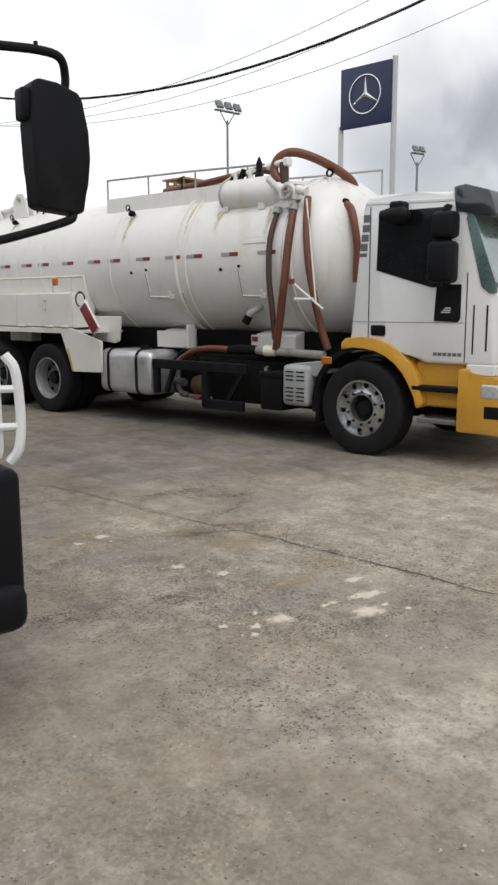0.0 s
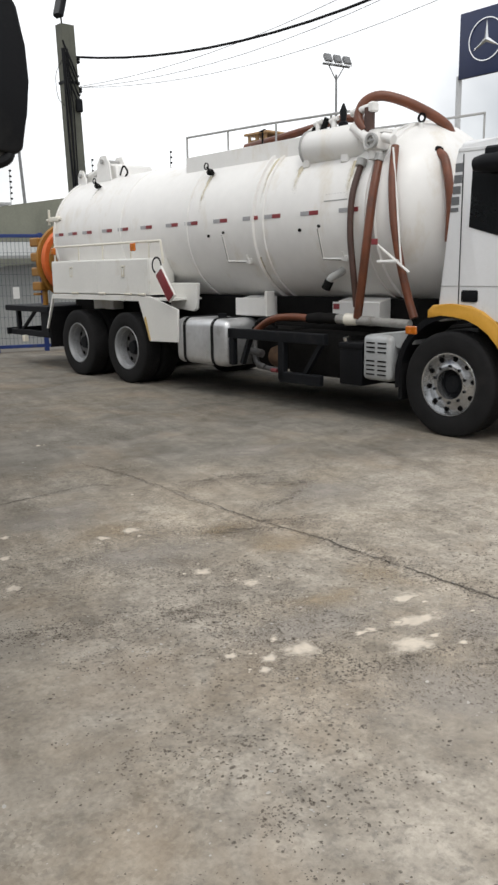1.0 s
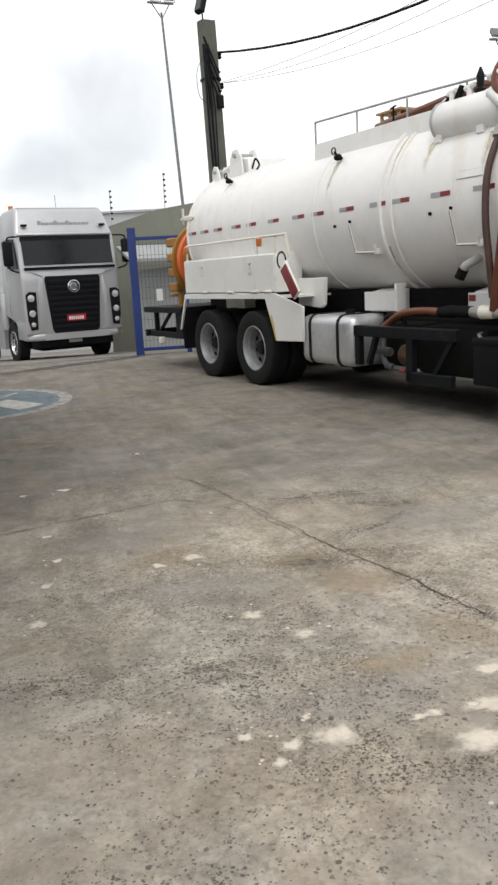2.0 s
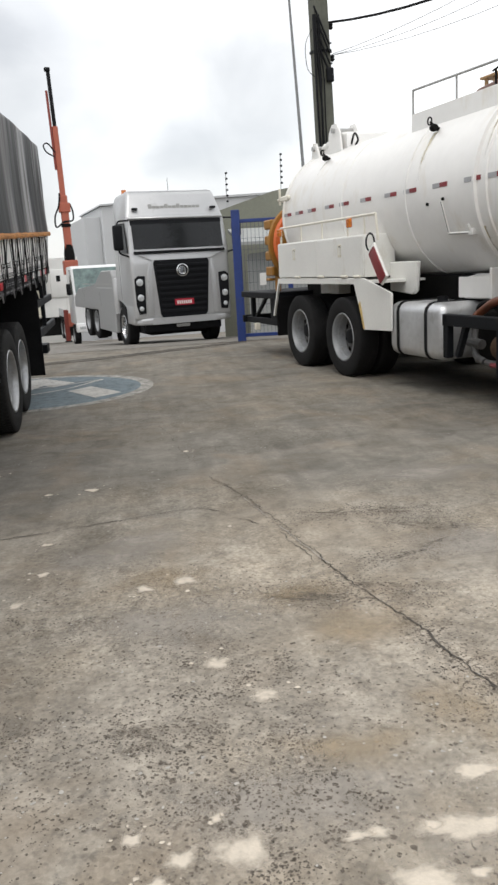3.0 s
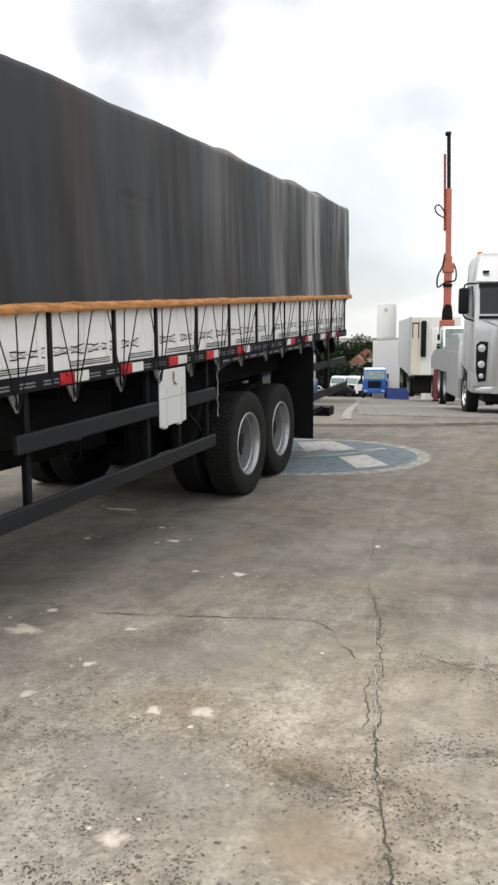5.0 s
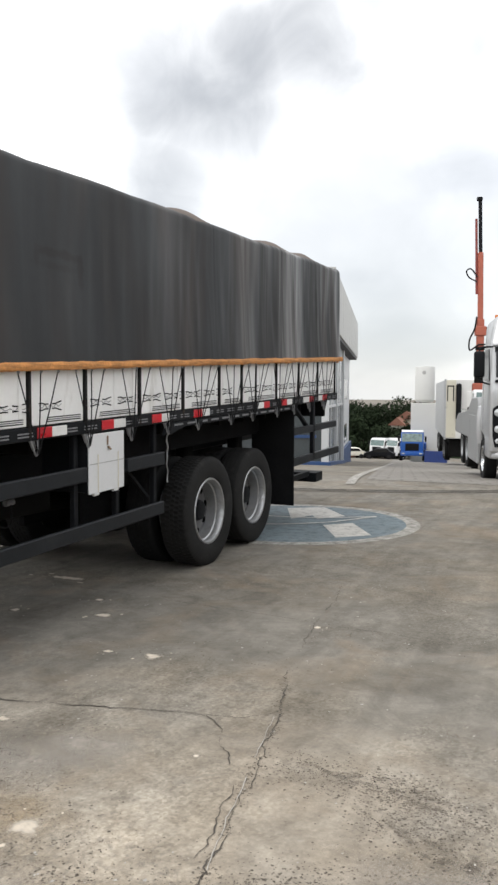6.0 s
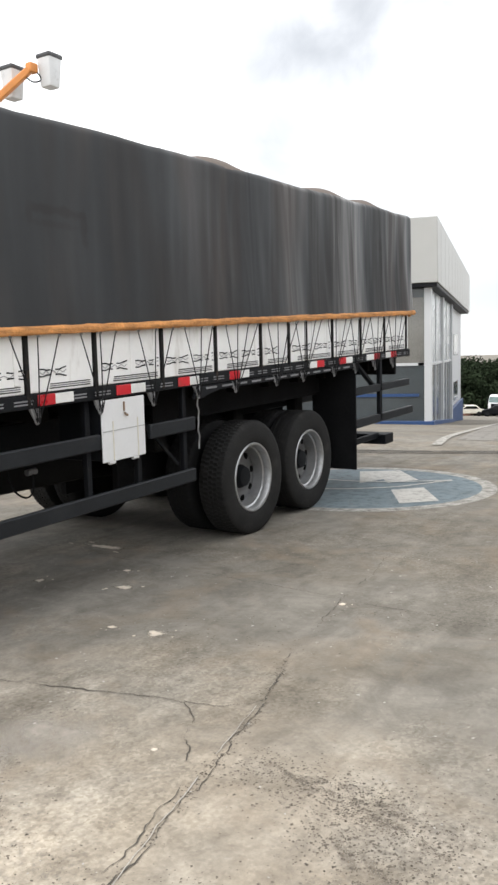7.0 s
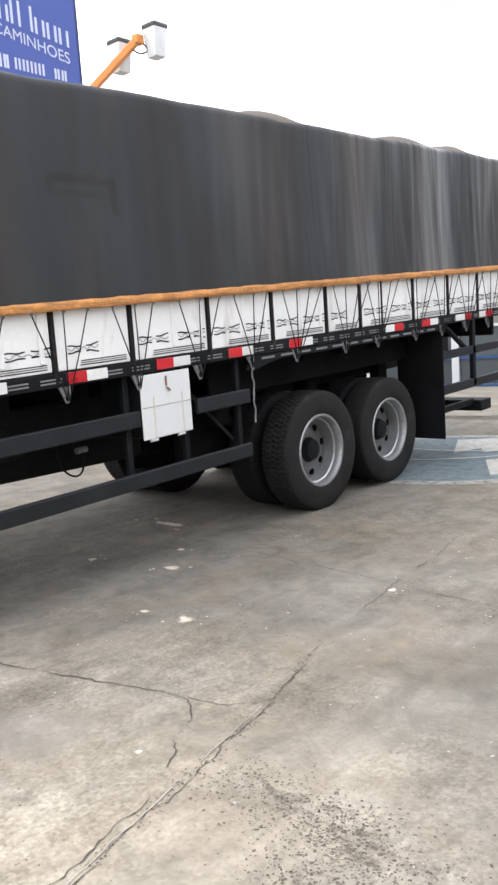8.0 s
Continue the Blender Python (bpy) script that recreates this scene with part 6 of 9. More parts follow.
    P("suction_hose", tube(BM(), [(-1.10, -0.80, 2.80), (-1.03, -0.92, 2.45), (-0.95, -0.98, 2.05), (-0.86, -0.97, 1.62), (-0.78, -0.94, 1.30), (-0.70, -0.94, 1.10)], 0.042, 14, 6), "hose", HOSE)
    P("suction_hose", tube(BM(), [(-1.50, -0.84, 2.70), (-1.49, -1.00, 2.35), (-1.47, -1.05, 1.95), (-1.42, -1.05, 1.55), (-1.40, -1.02, 1.20)], 0.034, 12, 6), "darkhose", "dark rubber hose")
    P("suction_hose", tube(BM(), [(-0.86, -0.42, 2.75), (-0.74, -0.46, 2.67), (-0.66, -0.5, 2.48), (-0.62, -0.5, 2.22), (-0.62, -0.5, 1.85)], 0.046, 12, 6), "hose", HOSE)
    # clamps where the hoses leave the manifold and at the front
    for a, b in (((-0.945, -0.09, 2.96), (-0.93, -0.08, 2.90)), ((-1.26, -0.84, 2.73), (-1.255, -0.87, 2.66)), ((-1.50, -0.84, 2.71), (-1.50, -0.87, 2.64))):
        P("hose_clamp", rod(BM(), a, b, 0.054, 14), "grey", "steel hose clamp")
    P("front_nozzle", rod(BM(), (-1.08, -0.36, 2.80), (-0.86, -0.42, 2.75), 0.05, 14), "tank")
    P("nozzle_collar", rod(BM(), (-0.88, -0.415, 2.755), (-0.83, -0.43, 2.74), 0.058, 14), "grime")
    P("front_valve", lathe(BM(), [(0.04, 2.9), (0.04, 3.02), (0.025, 3.02), (0.025, 3.07), (0.01, 3.07)], 12, "z", (-1.12, -0.35, 0)), "tank")
    P("valve_ring", lathe(BM(), [(0.032, -0.009), (0.05, -0.009), (0.05, 0.009), (0.032, 0.009), (0.032, -0.009)], 18, "y", (-1.12, -0.35, 3.12)), "grime", "dark lifting ring")
    P("hose_rack", rod(BM(), (-1.12, -1.06, 1.85), (-0.70, -1.04, 1.55), 0.014, 8), "tank", "thin white hose rack rod")
    P("hose_rack", rod(BM(), (-1.09, -1.05, 1.66), (-0.83, -1.06, 1.66), 0.019, 8), "tank", "thin white hose rack rod")
    P("hose_rack", rod(BM(), (-0.80, -1.04, 1.62), (-1.07, -0.87, 2.78), 0.010, 8), "tank", "thin white hose rack rod")
    P("red_tag", box(BM(), -1.16, -1.08, -1.08, -1.065, 1.83, 1.89, 0.004), "deepred", "small red tag")
    # low pipe and hose
    bm = BM()
    rod(bm, (-1.72, -0.98, 1.06), (-1.20, -0.98, 1.05), 0.052, 14)
    rod(bm, (-1.20, -0.98, 1.05), (-0.72, -0.98, 1.04), 0.045, 14)
    P("low_pipe", bm, "pipegrey", "grey low suction pipe")
    P("low_pipe_joint", lathe(BM(), [(0.045, -1.58), (0.068, -1.57), (0.062, -1.42), (0.045, -1.38)], 16, "x", (0, -0.98, 1.06)), "cream")
    P("flex_joint", tube(BM(), [(-2.15, -0.98, 1.05), (-1.95, -0.98, 1.06), (-1.70, -0.98, 1.06)], 0.058, 12, 6, 0.3), "grime")
    P("low_hose", tube(BM(), [(-3.05, -1.02, 0.84), (-2.95, -0.98, 0.93), (-2.7, -1.0, 1.03), (-2.4, -0.99, 1.06), (-2.12, -0.98, 1.05)], 0.042, 12, 6), "hose", "brown rubber hose")
    P("low_hose", tube(BM(), [(-3.2, -0.85, 0.78), (-3.12, -0.9, 0.96), (-2.9, -0.92, 1.02), (-2.72, -0.95, 0.92)], 0.022, 8, 6), "rope")
    # chassis
    for s in (1, -1):
        P("chassis_rail", box(BM(), -9.3, 1.0, s * 0.42 - 0.04, s * 0.42 + 0.04, 0.70, 0.95, 0.01), "grime")
    # rear platform behind the tank
    bm = BM()
    box(bm, -9.72, -8.1, -1.15, 1.15, 0.95, 1.05, 0.01)
    box(bm, -9.72, -9.65, -1.15, 1.15, 0.52, 0.64, 0.008)
    for y in (-1.05, 1.05):
        box(bm, -9.72, -8.1, y - 0.04, y + 0.04, 0.52, 0.62, 0.008)
        box(bm, -9.42, -9.35, y - 0.035, y + 0.035, 0.6, 0.97)
        bar(bm, (-9.25, y, 0.62), (-8.75, y, 0.95), 0.05, 0.04)
        box(bm, -8.45, -8.2, y - 0.05, y + 0.05, 0.55, 0.97)
    P("rear_frame", bm, "steel", "black steel rear frame")
    P("rear_light", box(BM(), -9.1, -9.0, -1.16, -1.08, 0.42, 0.53, 0.01), "cream")
    # hose reel and rear door
    P("reel_flange", lathe(BM(), [(0.02, -8.72), (0.64, -8.72), (0.66, -8.69), (0.64, -8.66), (0.02, -8.66)], 36, "x", (0, -0.34, 1.80)), "reel", "worn yellow hose reel flange")
    P("reel_hose", lathe(BM(), [(0.2, -8.66), (0.58, -8.65), (0.60, -8.60), (0.58, -8.52), (0.2, -8.50)], 36, "x", (0, -0.34, 1.80)), "brightorange", "bright orange hose wound on the reel")
    P("reel_flange", lathe(BM(), [(0.02, -8.50), (0.5, -8.50), (0.52, -8.48), (0.5, -8.46), (0.02, -8.46)], 36, "x", (0, -0.34, 1.80)), "reel", "worn yellow hose reel flange")
    bm = BM()
    for z in (1.3, 1.55, 1.8, 2.05):
        box(bm, -9.05, -8.74, -0.92, -0.74, z, z + 0.15, 0.02)
    rod(bm, (-8.82, -0.8, 1.05), (-8.82, -0.8, 2.1), 0.05, 10)
    P("reel_motor", bm, "reel", "yellow reel drive blocks")
    P("reel_pedal", box(BM(), -8.98, -8.84, -0.95, -0.80, 1.22, 1.26, 0.01), "reel")
    # rear door hinge gear on top
    bm = BM()
    prism(bm, [(-8.05, 2.9), (-8.02, 3.20), (-7.92, 3.24), (-7.7, 3.08), (-7.4, 3.05), (-7.4, 2.95)], "y", -0.30, -0.22, 0.01)
    prism(bm, [(-7.42, 2.95), (-7.38, 3.22), (-7.28, 3.30), (-7.02, 3.27), (-6.98, 3.0)], "y", -0.35, 0.35, 0.03)
    rod(bm, (-8.0, -0.26, 3.18), (-7.3, -0.2, 3.25), 0.03, 10)
    P("door_hinge", bm, "tank", "white rear door hinge gear on the tank top")
    for y in (-0.42, -0.12):
        P("hinge_lug", prism(BM(), [(-7.50, 3.02), (-7.46, 3.30), (-7.36, 3.41), (-7.20, 3.41), (-7.10, 3.28), (-7.06, 3.02)], "y", y - 0.015, y + 0.015, 0.005), "tank", "white hinge lug plate")
    for x, z in ((-7.28, 3.32), (-7.98, 3.17)):
        P("hinge_pin", rod(BM(), (x, -0.47, z), (x, -0.05, z), 0.035, 12), "grey", "steel hinge pin")
    for y in (-0.42, -0.14):
        P("hinge_lug", prism(BM(), [(-8.10, 2.92), (-8.08, 3.18), (-8.02, 3.26), (-7.92, 3.24), (-7.84, 3.10), (-7.80, 2.95)], "y", y - 0.015, y + 0.015, 0.005), "tank", "white hinge lug plate")
    P("lift_ram", rod(BM(), (-7.95, -0.28, 3.16), (-7.32, -0.28, 3.30), 0.045, 12), "tank", "white door ram")
    P("hinge_pipe", tube(BM(), [(-7.0, -0.3, 3.1), (-6.86, -0.32, 3.22), (-6.72, -0.34, 3.12), (-6.76, -0.36, 3.05)], 0.015, 6, 5), "grime")
    bm = BM()
    box(bm, -8.2, -7.9, -0.96, -0.86, 2.42, 2.5, 0.015)
    rod(bm, (-8.25, -0.93, 2.38), (-8.2, -0.95, 2.62), 0.02, 8)
    rod(bm, (-8.32, -0.93, 2.46), (-7.85, -0.93, 2.46), 0.02, 8)
    P("door_clamp", bm, "cream", "rear door clamp")
    # side locker
    lk = P("side_locker", box(BM(), -7.75, -4.98, -1.2, -0.78, 1.28, 1.78, 0.012, 2), "white2", "long white steel side locker")
    for a, b in ((-7.73, -6.36), (-6.35, -5.0)):
        P("locker_door", box(BM(), a, b, -1.212, -1.2, 1.29, 1.765, 0.004), "white2", "", 35, lk)
    for x in (-7.1, -5.62):
        bm = BM()
        box(bm, x - 0.045, x + 0.045, -1.222, -1.21, 1.665, 1.69, 0.004)
        for u in (-0.035, 0.035):
            rod(bm, (x + u, -1.221, 1.67), (x + u * 0.8, -1.224, 1.55), 0.005, 6)
        box(bm, x - 0.04, x + 0.04, -1.228, -1.214, 1.53, 1.56, 0.004)
        P("latch", bm, "cream", "small hasp latch", 35, lk)
        P("latch_slot", box(BM(), x - 0.03, x + 0.03, -1.2145, -1.2115, 1.655, 1.664), "grime", "", 0, lk)
    for x in (-7.0, -6.2, -5.5, -5.15):
        P("hinge", rod(BM(), (x - 0.08, -1.222, 1.29), (x + 0.08, -1.222, 1.29), 0.016, 8), "cream", "", 35, lk)
    bm = BM()
    tube(bm, [(-7.66, -1.18, 1.78), (-7.66, -1.18, 2.0), (-4.72, -1.18, 2.0), (-4.68, -1.18, 1.78), (-4.68, -1.18, 1.70)], 0.017, 8, 1)
    for x in (-6.9, -6.2, -5.45, -5.0):
        rod(bm, (x, -1.18, 1.78), (x, -1.18, 2.0), 0.012, 8)
    P("locker_rail", bm, "cream", "thin cream tubular locker rail")
    for x in (-7.64, -5.34):
        P("marker_lamp", box(BM(), x - 0.05, x + 0.05, -1.235, -1.19, 1.88, 1.99, 0.012), "amber", "amber marker lamp")
    # mudguard over the rear axles
    bm = BM()
    prism(bm, [(-7.76, 1.27), (-8.03, 0.70), (-7.99, 0.70), (-7.74, 1.20), (-5.24, 1.20), (-5.00, 0.65), (-4.35, 0.67), (-4.33, 1.10), (-5.0, 1.27)], "y", -1.22, -1.19, 0.004)
    P("mudguard", bm, "white2", "white steel mudguard skirt")
    bm = BM()
    prism(bm, [(-7.66, 1.27), (-7.66, 1.24), (-4.6, 1.21), (-4.6, 1.24)], "y", -1.19, -0.6)
    P("mudguard_top", bm, "white2")
    P("rust_stripe", prism(BM(), [(-5.12, 0.96), (-5.005, 0.66), (-4.975, 0.66), (-5.08, 0.99)], "y", -1.226, -1.219), "rust", "rusty orange stain strip", 0)
    P("mud_flap", box(BM(), -8.06, -8.03, -1.15, -0.6, 0.38, 0.98, 0.004), "flap", "black rubber mud flap")
    P("side_plate", prism(BM(), [(-4.98, 1.10), (-4.47, 1.06), (-4.40, 1.10), (-4.36, 1.44), (-4.98, 1.44)], "y", -0.86, -0.80, 0.01), "white2")
    # fire extinguisher case, hung aslant
    ex = thing("extinguisher_case", t.matrix_basis @ Matrix.Translation((-4.50, -1.27, 1.455)) @ pose(0, 0, 0, 0, -38, 0), "dark red fire extinguisher in a white slanted case on the tanker", "extinguisher")
    part("case", box(BM(), -0.085, 0.085, -0.035, 0.0, -0.27, 0.22, 0.012, 3), M["white2"], ex, "white case")
    part("case_front", box(BM(), -0.074, 0.074, -0.047, -0.033, -0.255, 0.17, 0.015, 2), M["deepred"], ex, "dark red case front")
    part("hose_loop", lathe(BM(), [(0.10, -0.012), (0.115, 0), (0.10, 0.012), (0.088, 0), (0.10, -0.012)], 20, "y", (-0.02, 0.0, 0.30)), M["plastic"], ex)
    # fuel tank
    ft = P("fuel_tank", box(BM(), -4.48, -3.40, -1.18, -0.55, 0.40, 1.0, 0.11, 4), "fuel", "brushed aluminium fuel tank")
    for x in (-4.26, -4.23, -3.68, -3.65):
        loop = []
        for cy, cz, a0 in ((-0.66, 0.89, 0), (-1.07, 0.89, 90), (-1.07, 0.51, 180), (-0.66, 0.51, 270)):
            loop += [(x, cy + 0.113 * math.cos(radians(a0 + q)), cz + 0.113 * math.sin(radians(a0 + q))) for q in (0, 30, 60, 90)]
        P("tank_strap", tube(BM(), loop + loop[:1], 0.011, 6, 1), "rope", "black tank strap", 35, ft)
    P("tank_cap", rod(BM(), (-3.85, -0.85, 1.0), (-3.85, -0.85, 1.05), 0.06, 14), "plastic", "", 35, ft)
    # open frame with pump gear
    bm = BM()
    box(bm, -3.36, -1.72, -1.18, -1.10, 0.78, 0.90, 0.008)
    box(bm, -2.44, -1.79, -1.18, -1.10, 0.32, 0.44, 0.008)
    box(bm, -2.46, -2.36, -1.18, -1.10, 0.34, 0.88, 0.008)
    box(bm, -3.34, -3.26, -1.18, -1.10, 0.45, 0.88, 0.008)
    bar(bm, (-2.05, -1.14, 0.42), (-1.76, -1.14, 0.82), 0.06, 0.05)
    bar(bm, (-2.98, -1.14, 0.80), (-3.12, -1.14, 0.48), 0.06, 0.05)
    P("pump_frame", bm, "steel", "dark steel open pump frame")
    bm = BM()
    tube(bm, [(-3.1, -0.95, 0.80), (-3.05, -1.0, 0.6), (-2.98, -1.02, 0.48), (-2.85, -1.02, 0.44)], 0.035, 10, 5)
    rod(bm, (-3.0, -1.0, 0.44), (-2.6, -1.0, 0.42), 0.03, 8)
    rod(bm, (-3.14, -1.0, 0.62), (-2.92, -1.0, 0.60), 0.05, 10)
    P("pump_pipe", bm, "rimdisc", "worn steel pump pipe")
    P("pump", lathe(BM(), [(0.02, -2.92), (0.12, -2.90), (0.15, -2.8), (0.15, -2.68), (0.02, -2.64)], 18, "x", (0, -0.80, 0.56)), "rustgear", "brown rusty pump")
    P("pump_valve", rod(BM(), (-2.70, -1.05, 0.42), (-2.60, -1.05, 0.42), 0.024, 8), "deepred")
    # plain dark masses added under the tank to block light and deepen shade
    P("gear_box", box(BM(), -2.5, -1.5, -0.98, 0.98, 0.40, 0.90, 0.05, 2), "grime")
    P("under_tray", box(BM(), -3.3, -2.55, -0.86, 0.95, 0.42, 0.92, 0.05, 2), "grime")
    P("far_side_skirt", box(BM(), -5.0, -0.9, 1.05, 1.15, 0.30, 1.0, 0.02), "steel", "added dark skirt that blocks light from the far side")
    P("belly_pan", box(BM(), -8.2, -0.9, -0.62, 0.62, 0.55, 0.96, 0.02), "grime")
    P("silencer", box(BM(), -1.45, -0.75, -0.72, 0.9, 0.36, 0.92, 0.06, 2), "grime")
    P("air_tanks", lathe(BM(), [(0.01, -5.1), (0.14, -5.08), (0.16, -5.0), (0.16, -4.45), (0.14, -4.38), (0.01, -4.36)], 18, "x", (0, -0.7, 0.62)), "grime")
    # battery box, perforated silencer guard
    P("battery_box", box(BM(), -1.51, -1.19, -1.16, -0.7, 0.38, 0.80, 0.02, 2), "plastic", "black battery box")
    P("battery_lid", box(BM(), -1.52, -1.18, -1.17, -0.69, 0.76, 0.83, 0.015, 2), "plastic")
    P("cap", rod(BM(), (-1.44, -1.12, 0.83), (-1.44, -1.14, 0.88), 0.03, 10), "chrome")
    sg = P("silencer_guard", box(BM(), -1.17, -0.79, -1.19, -0.75, 0.46, 0.93, 0.06, 3), "grey2", "pale grey perforated silencer guard")
    for r in range(8):
        if r == 4:
            continue
        for c in (0, 1):
            P("guard_slot", box(BM(), -1.105 + 0.15 * c, -0.995 + 0.15 * c, -1.194, -1.185, 0.52 + r * 0.046, 0.535 + r * 0.046), "grime", "", 0, sg)
    P("silencer_top", prism(BM(), [(-1.12, 0.93), (-0.55, 1.0), (-0.55, 0.86), (-0.74, 0.80)], "y", -1.12, -0.8, 0.01), "grey2")
    # front wheel arch liner, side lamp
    bm = BM()
    arch = [(-0.08 + 0.66 * math.cos(radians(a)), 0.53 + 0.66 * math.sin(radians(a))) for a in range(190, 60, -10)]
    inner = [(-0.08 + 0.60 * math.cos(radians(a)), 0.53 + 0.60 * math.sin(radians(a))) for a in range(60, 200, 10)]
    prism(bm, arch + inner, "y", -1.18, -0.7)
    P("arch_liner", bm, "plastic", "black wheel arch liner")
    P("arch_flap", box(BM(), -0.70, -0.66, -1.17, -0.75, 0.30, 0.72, 0.005), "flap")
    P("side_lamp", box(BM(), -0.62, -0.48, -1.19, -1.16, 0.96, 1.04, 0.01), "amber", "small amber side lamp")
    # cab
    W = 1.16
    pr = [(-0.29, 1.08), (-0.13, 2.58), (-0.06, 2.695), (0.45, 2.69), (0.90, 2.655), (0.99, 2.58), (1.32, 1.72), (1.37, 1.02), (0.62, 1.02), (0.42, 1.10), (0.22, 1.22)]
    cab = P("cab_shell", prism(BM(), pr, "y", -W, W, 0.045, 3), "white", "white painted steel truck cab")
    for s in (-1, 1):
        yy = sorted((s * (W - 0.004), s * (W + 0.010)))
        P("side_window", prism(BM(), [(0.05, 1.945), (0.065, 2.47), (0.10, 2.525), (0.82, 2.52), (0.88, 2.46), (0.88, 1.76), (0.68, 1.765)], "y", *yy, 0.003), "glass", "dark side window", 35, cab)
        P("mirror_triangle", prism(BM(), [(0.72, 1.44), (0.74, 1.79), (1.0, 1.79), (1.0, 1.46), (0.97, 1.43)], "y", *sorted((s * (W - 0.002), s * (W + 0.02))), 0.008), "plastic", "black door corner panel", 35, cab)
        for x, z0, z1 in ((-0.035, 1.25, 2.58), (1.055, 1.05, 1.9)):
            P("door_gap", box(BM(), x - 0.005, x + 0.005, *sorted((s * W, s * (W + 0.003))), z0, z1), "plastic", "", 0, cab)
        P("door_crease", box(BM(), -0.24, 1.04, *sorted((s * W, s * (W + 0.004))), 1.42, 1.428), "grey", "", 0, cab)
        hd = P("door_handle", box(BM(), 0.0, 0.17, *sorted((s * (W - 0.01), s * (W + 0.008))), 1.28, 1.39, 0.02, 2), "plastic", "black recessed door handle", 35, cab)
        for k, (h, w) in enumerate(((0.050, 0.085), (0.085, 0.085), (0.082, 0.085), (0.082, 0.085), (0.088, 0.085))):
            z = (2.085, 2.145, 2.24, 2.335, 2.43)[k]
            P("maker_bar", box(BM(), -0.155 + 0.11 * (z - 2.1), -0.155 + 0.11 * (z - 2.1) + w, *sorted((s * W, s * (W + 0.004))), z, z + h - 0.012, 0.002), "markgrey", "dark grey plain lettering bar", 0, cab)
        for k in range(6):
            P("model_bar", box(BM(), 0.72 + k * 0.052, 0.762 + k * 0.052, *sorted((s * W, s * (W + 0.004))), 1.10, 1.132), "markgrey", "", 0, cab)
        bm = BM()
        for k in range(3):
            box(bm, 0.80 + 0.02 * k, 0.90, *sorted((s * (W + 0.018), s * (W + 0.023))), 1.52 + 0.02 * k, 1.53 + 0.02 * k)
        P("badge_bars", bm, "refl", "", 0, cab)
        P("screen_wrap", prism(BM(), [(1.02, 2.40), (1.07, 2.50), (1.338, 1.80), (1.335, 1.70), (1.28, 1.70), (1.20, 1.76)], "y", *sorted((s * (W - 0.05), s * (W + 0.008))), 0.003), "screen", "greenish wrapped windscreen edge", 35, cab)
        # corner vent slots
        P("corner_vent", box(BM(), 1.12, 1.145, *sorted((s * (W - 0.02), s * (W + 0.006))), 1.12, 1.6, 0.01), "plastic", "", 35, cab)
        P("corner_vent", box(BM(), 1.25, 1.285, *sorted((s * (W - 0.03), s * (W + 0.004))), 1.15, 1.6, 0.012), "plastic", "", 35, cab)
        # mirrors
        mr = P("mirror", box(BM(), 0.74, 1.0, *sorted((s * (W + 0.06), s * (W + 0.26))), 1.80, 2.19, 0.05, 3), "plastic", "tall black wing mirror", 35, cab)
        P("mirror", box(BM(), 0.76, 1.0, *sorted((s * (W + 0.06), s * (W + 0.24))), 2.21, 2.46, 0.05, 3), "plastic", "black wide-angle mirror", 35, cab)
        P("mirror_arm", tube(BM(), [(0.85, s * (W - 0.02), 2.52), (0.88, s * (W + 0.16), 2.50), (0.88, s * (W + 0.16), 2.4)], 0.02, 8, 5), "plastic", "", 35, cab)
        P("mirror_arm", tube(BM(), [(0.85, s * (W - 0.02), 1.78), (0.88, s * (W + 0.14), 1.79), (0.88, s * (W + 0.14), 1.85)], 0.02, 8, 5), "plastic", "", 35, cab)
        P("kerb_mirror", lathe(BM(), [(0.01, -0.16), (0.06, -0.15), (0.08, -0.06), (0.08, 0.09), (0.045, 0.15), (0.01, 0.16)], 16, "x", (0.33, s * (W + 0.14), 2.46)), "plastic", "black kerb mirror", 35, cab)
        P("kerb_mirror_arm", box(BM(), 0.26, 0.40, *sorted((s * (W - 0.05), s * (W + 0.15))), 2.50, 2.60, 0.02), "plastic", "", 35, cab)
        # yellow wing over the front wheel
        bm = BM()
        out = [(-0.36, 1.12), (-0.36, 1.20), (-0.30, 1.25), (-0.1, 1.265), (0.10, 1.25), (0.24, 1.20), (0.36, 1.12), (0.46, 1.03), (0.56, 0.90), (0.64, 0.62), (0.60, 0.57), (0.555, 0.56)]
        out += [(-0.10 + 0.655 * math.cos(radians(a)), 0.505 + 0.655 * math.sin(radians(a))) for a in (15, 27, 39, 51, 63, 75, 87, 99)]
        prism(bm, out, "y", *sorted((s * 0.75, s * (W + 0.03))), 0.015, 2)
        P("wing", bm, "yellow", "yellow ochre front wing")
        P("wing_panel", box(BM(), 0.50, 1.04, *sorted((s * 0.78, s * (W - 0.07))), 0.58, 1.03, 0.02), "yellow", "recessed yellow panel over the step")
        P("step", box(BM(), 0.56, 1.0, *sorted((s * 0.8, s * (W + 0.01))), 0.42, 0.47, 0.01), "alloydark", "metal cab step")
        P("step", box(BM(), 0.50, 1.02, *sorted((s * 0.85, s * (W + 0.035))), 0.74, 0.80, 0.015), "plastic")
        P("headlamp", box(BM(), 1.24, 1.50, *sorted((s * 0.72, s * (W + 0.04))), 0.70, 0.86, 0.035, 3), "lamp", "clear headlamp")
        P("fog_recess", box(BM(), 1.27, 1.52, *sorted((s * 0.7, s * (W + 0.034))), 0.50, 0.66, 0.03, 2), "plastic", "black fog lamp recess")
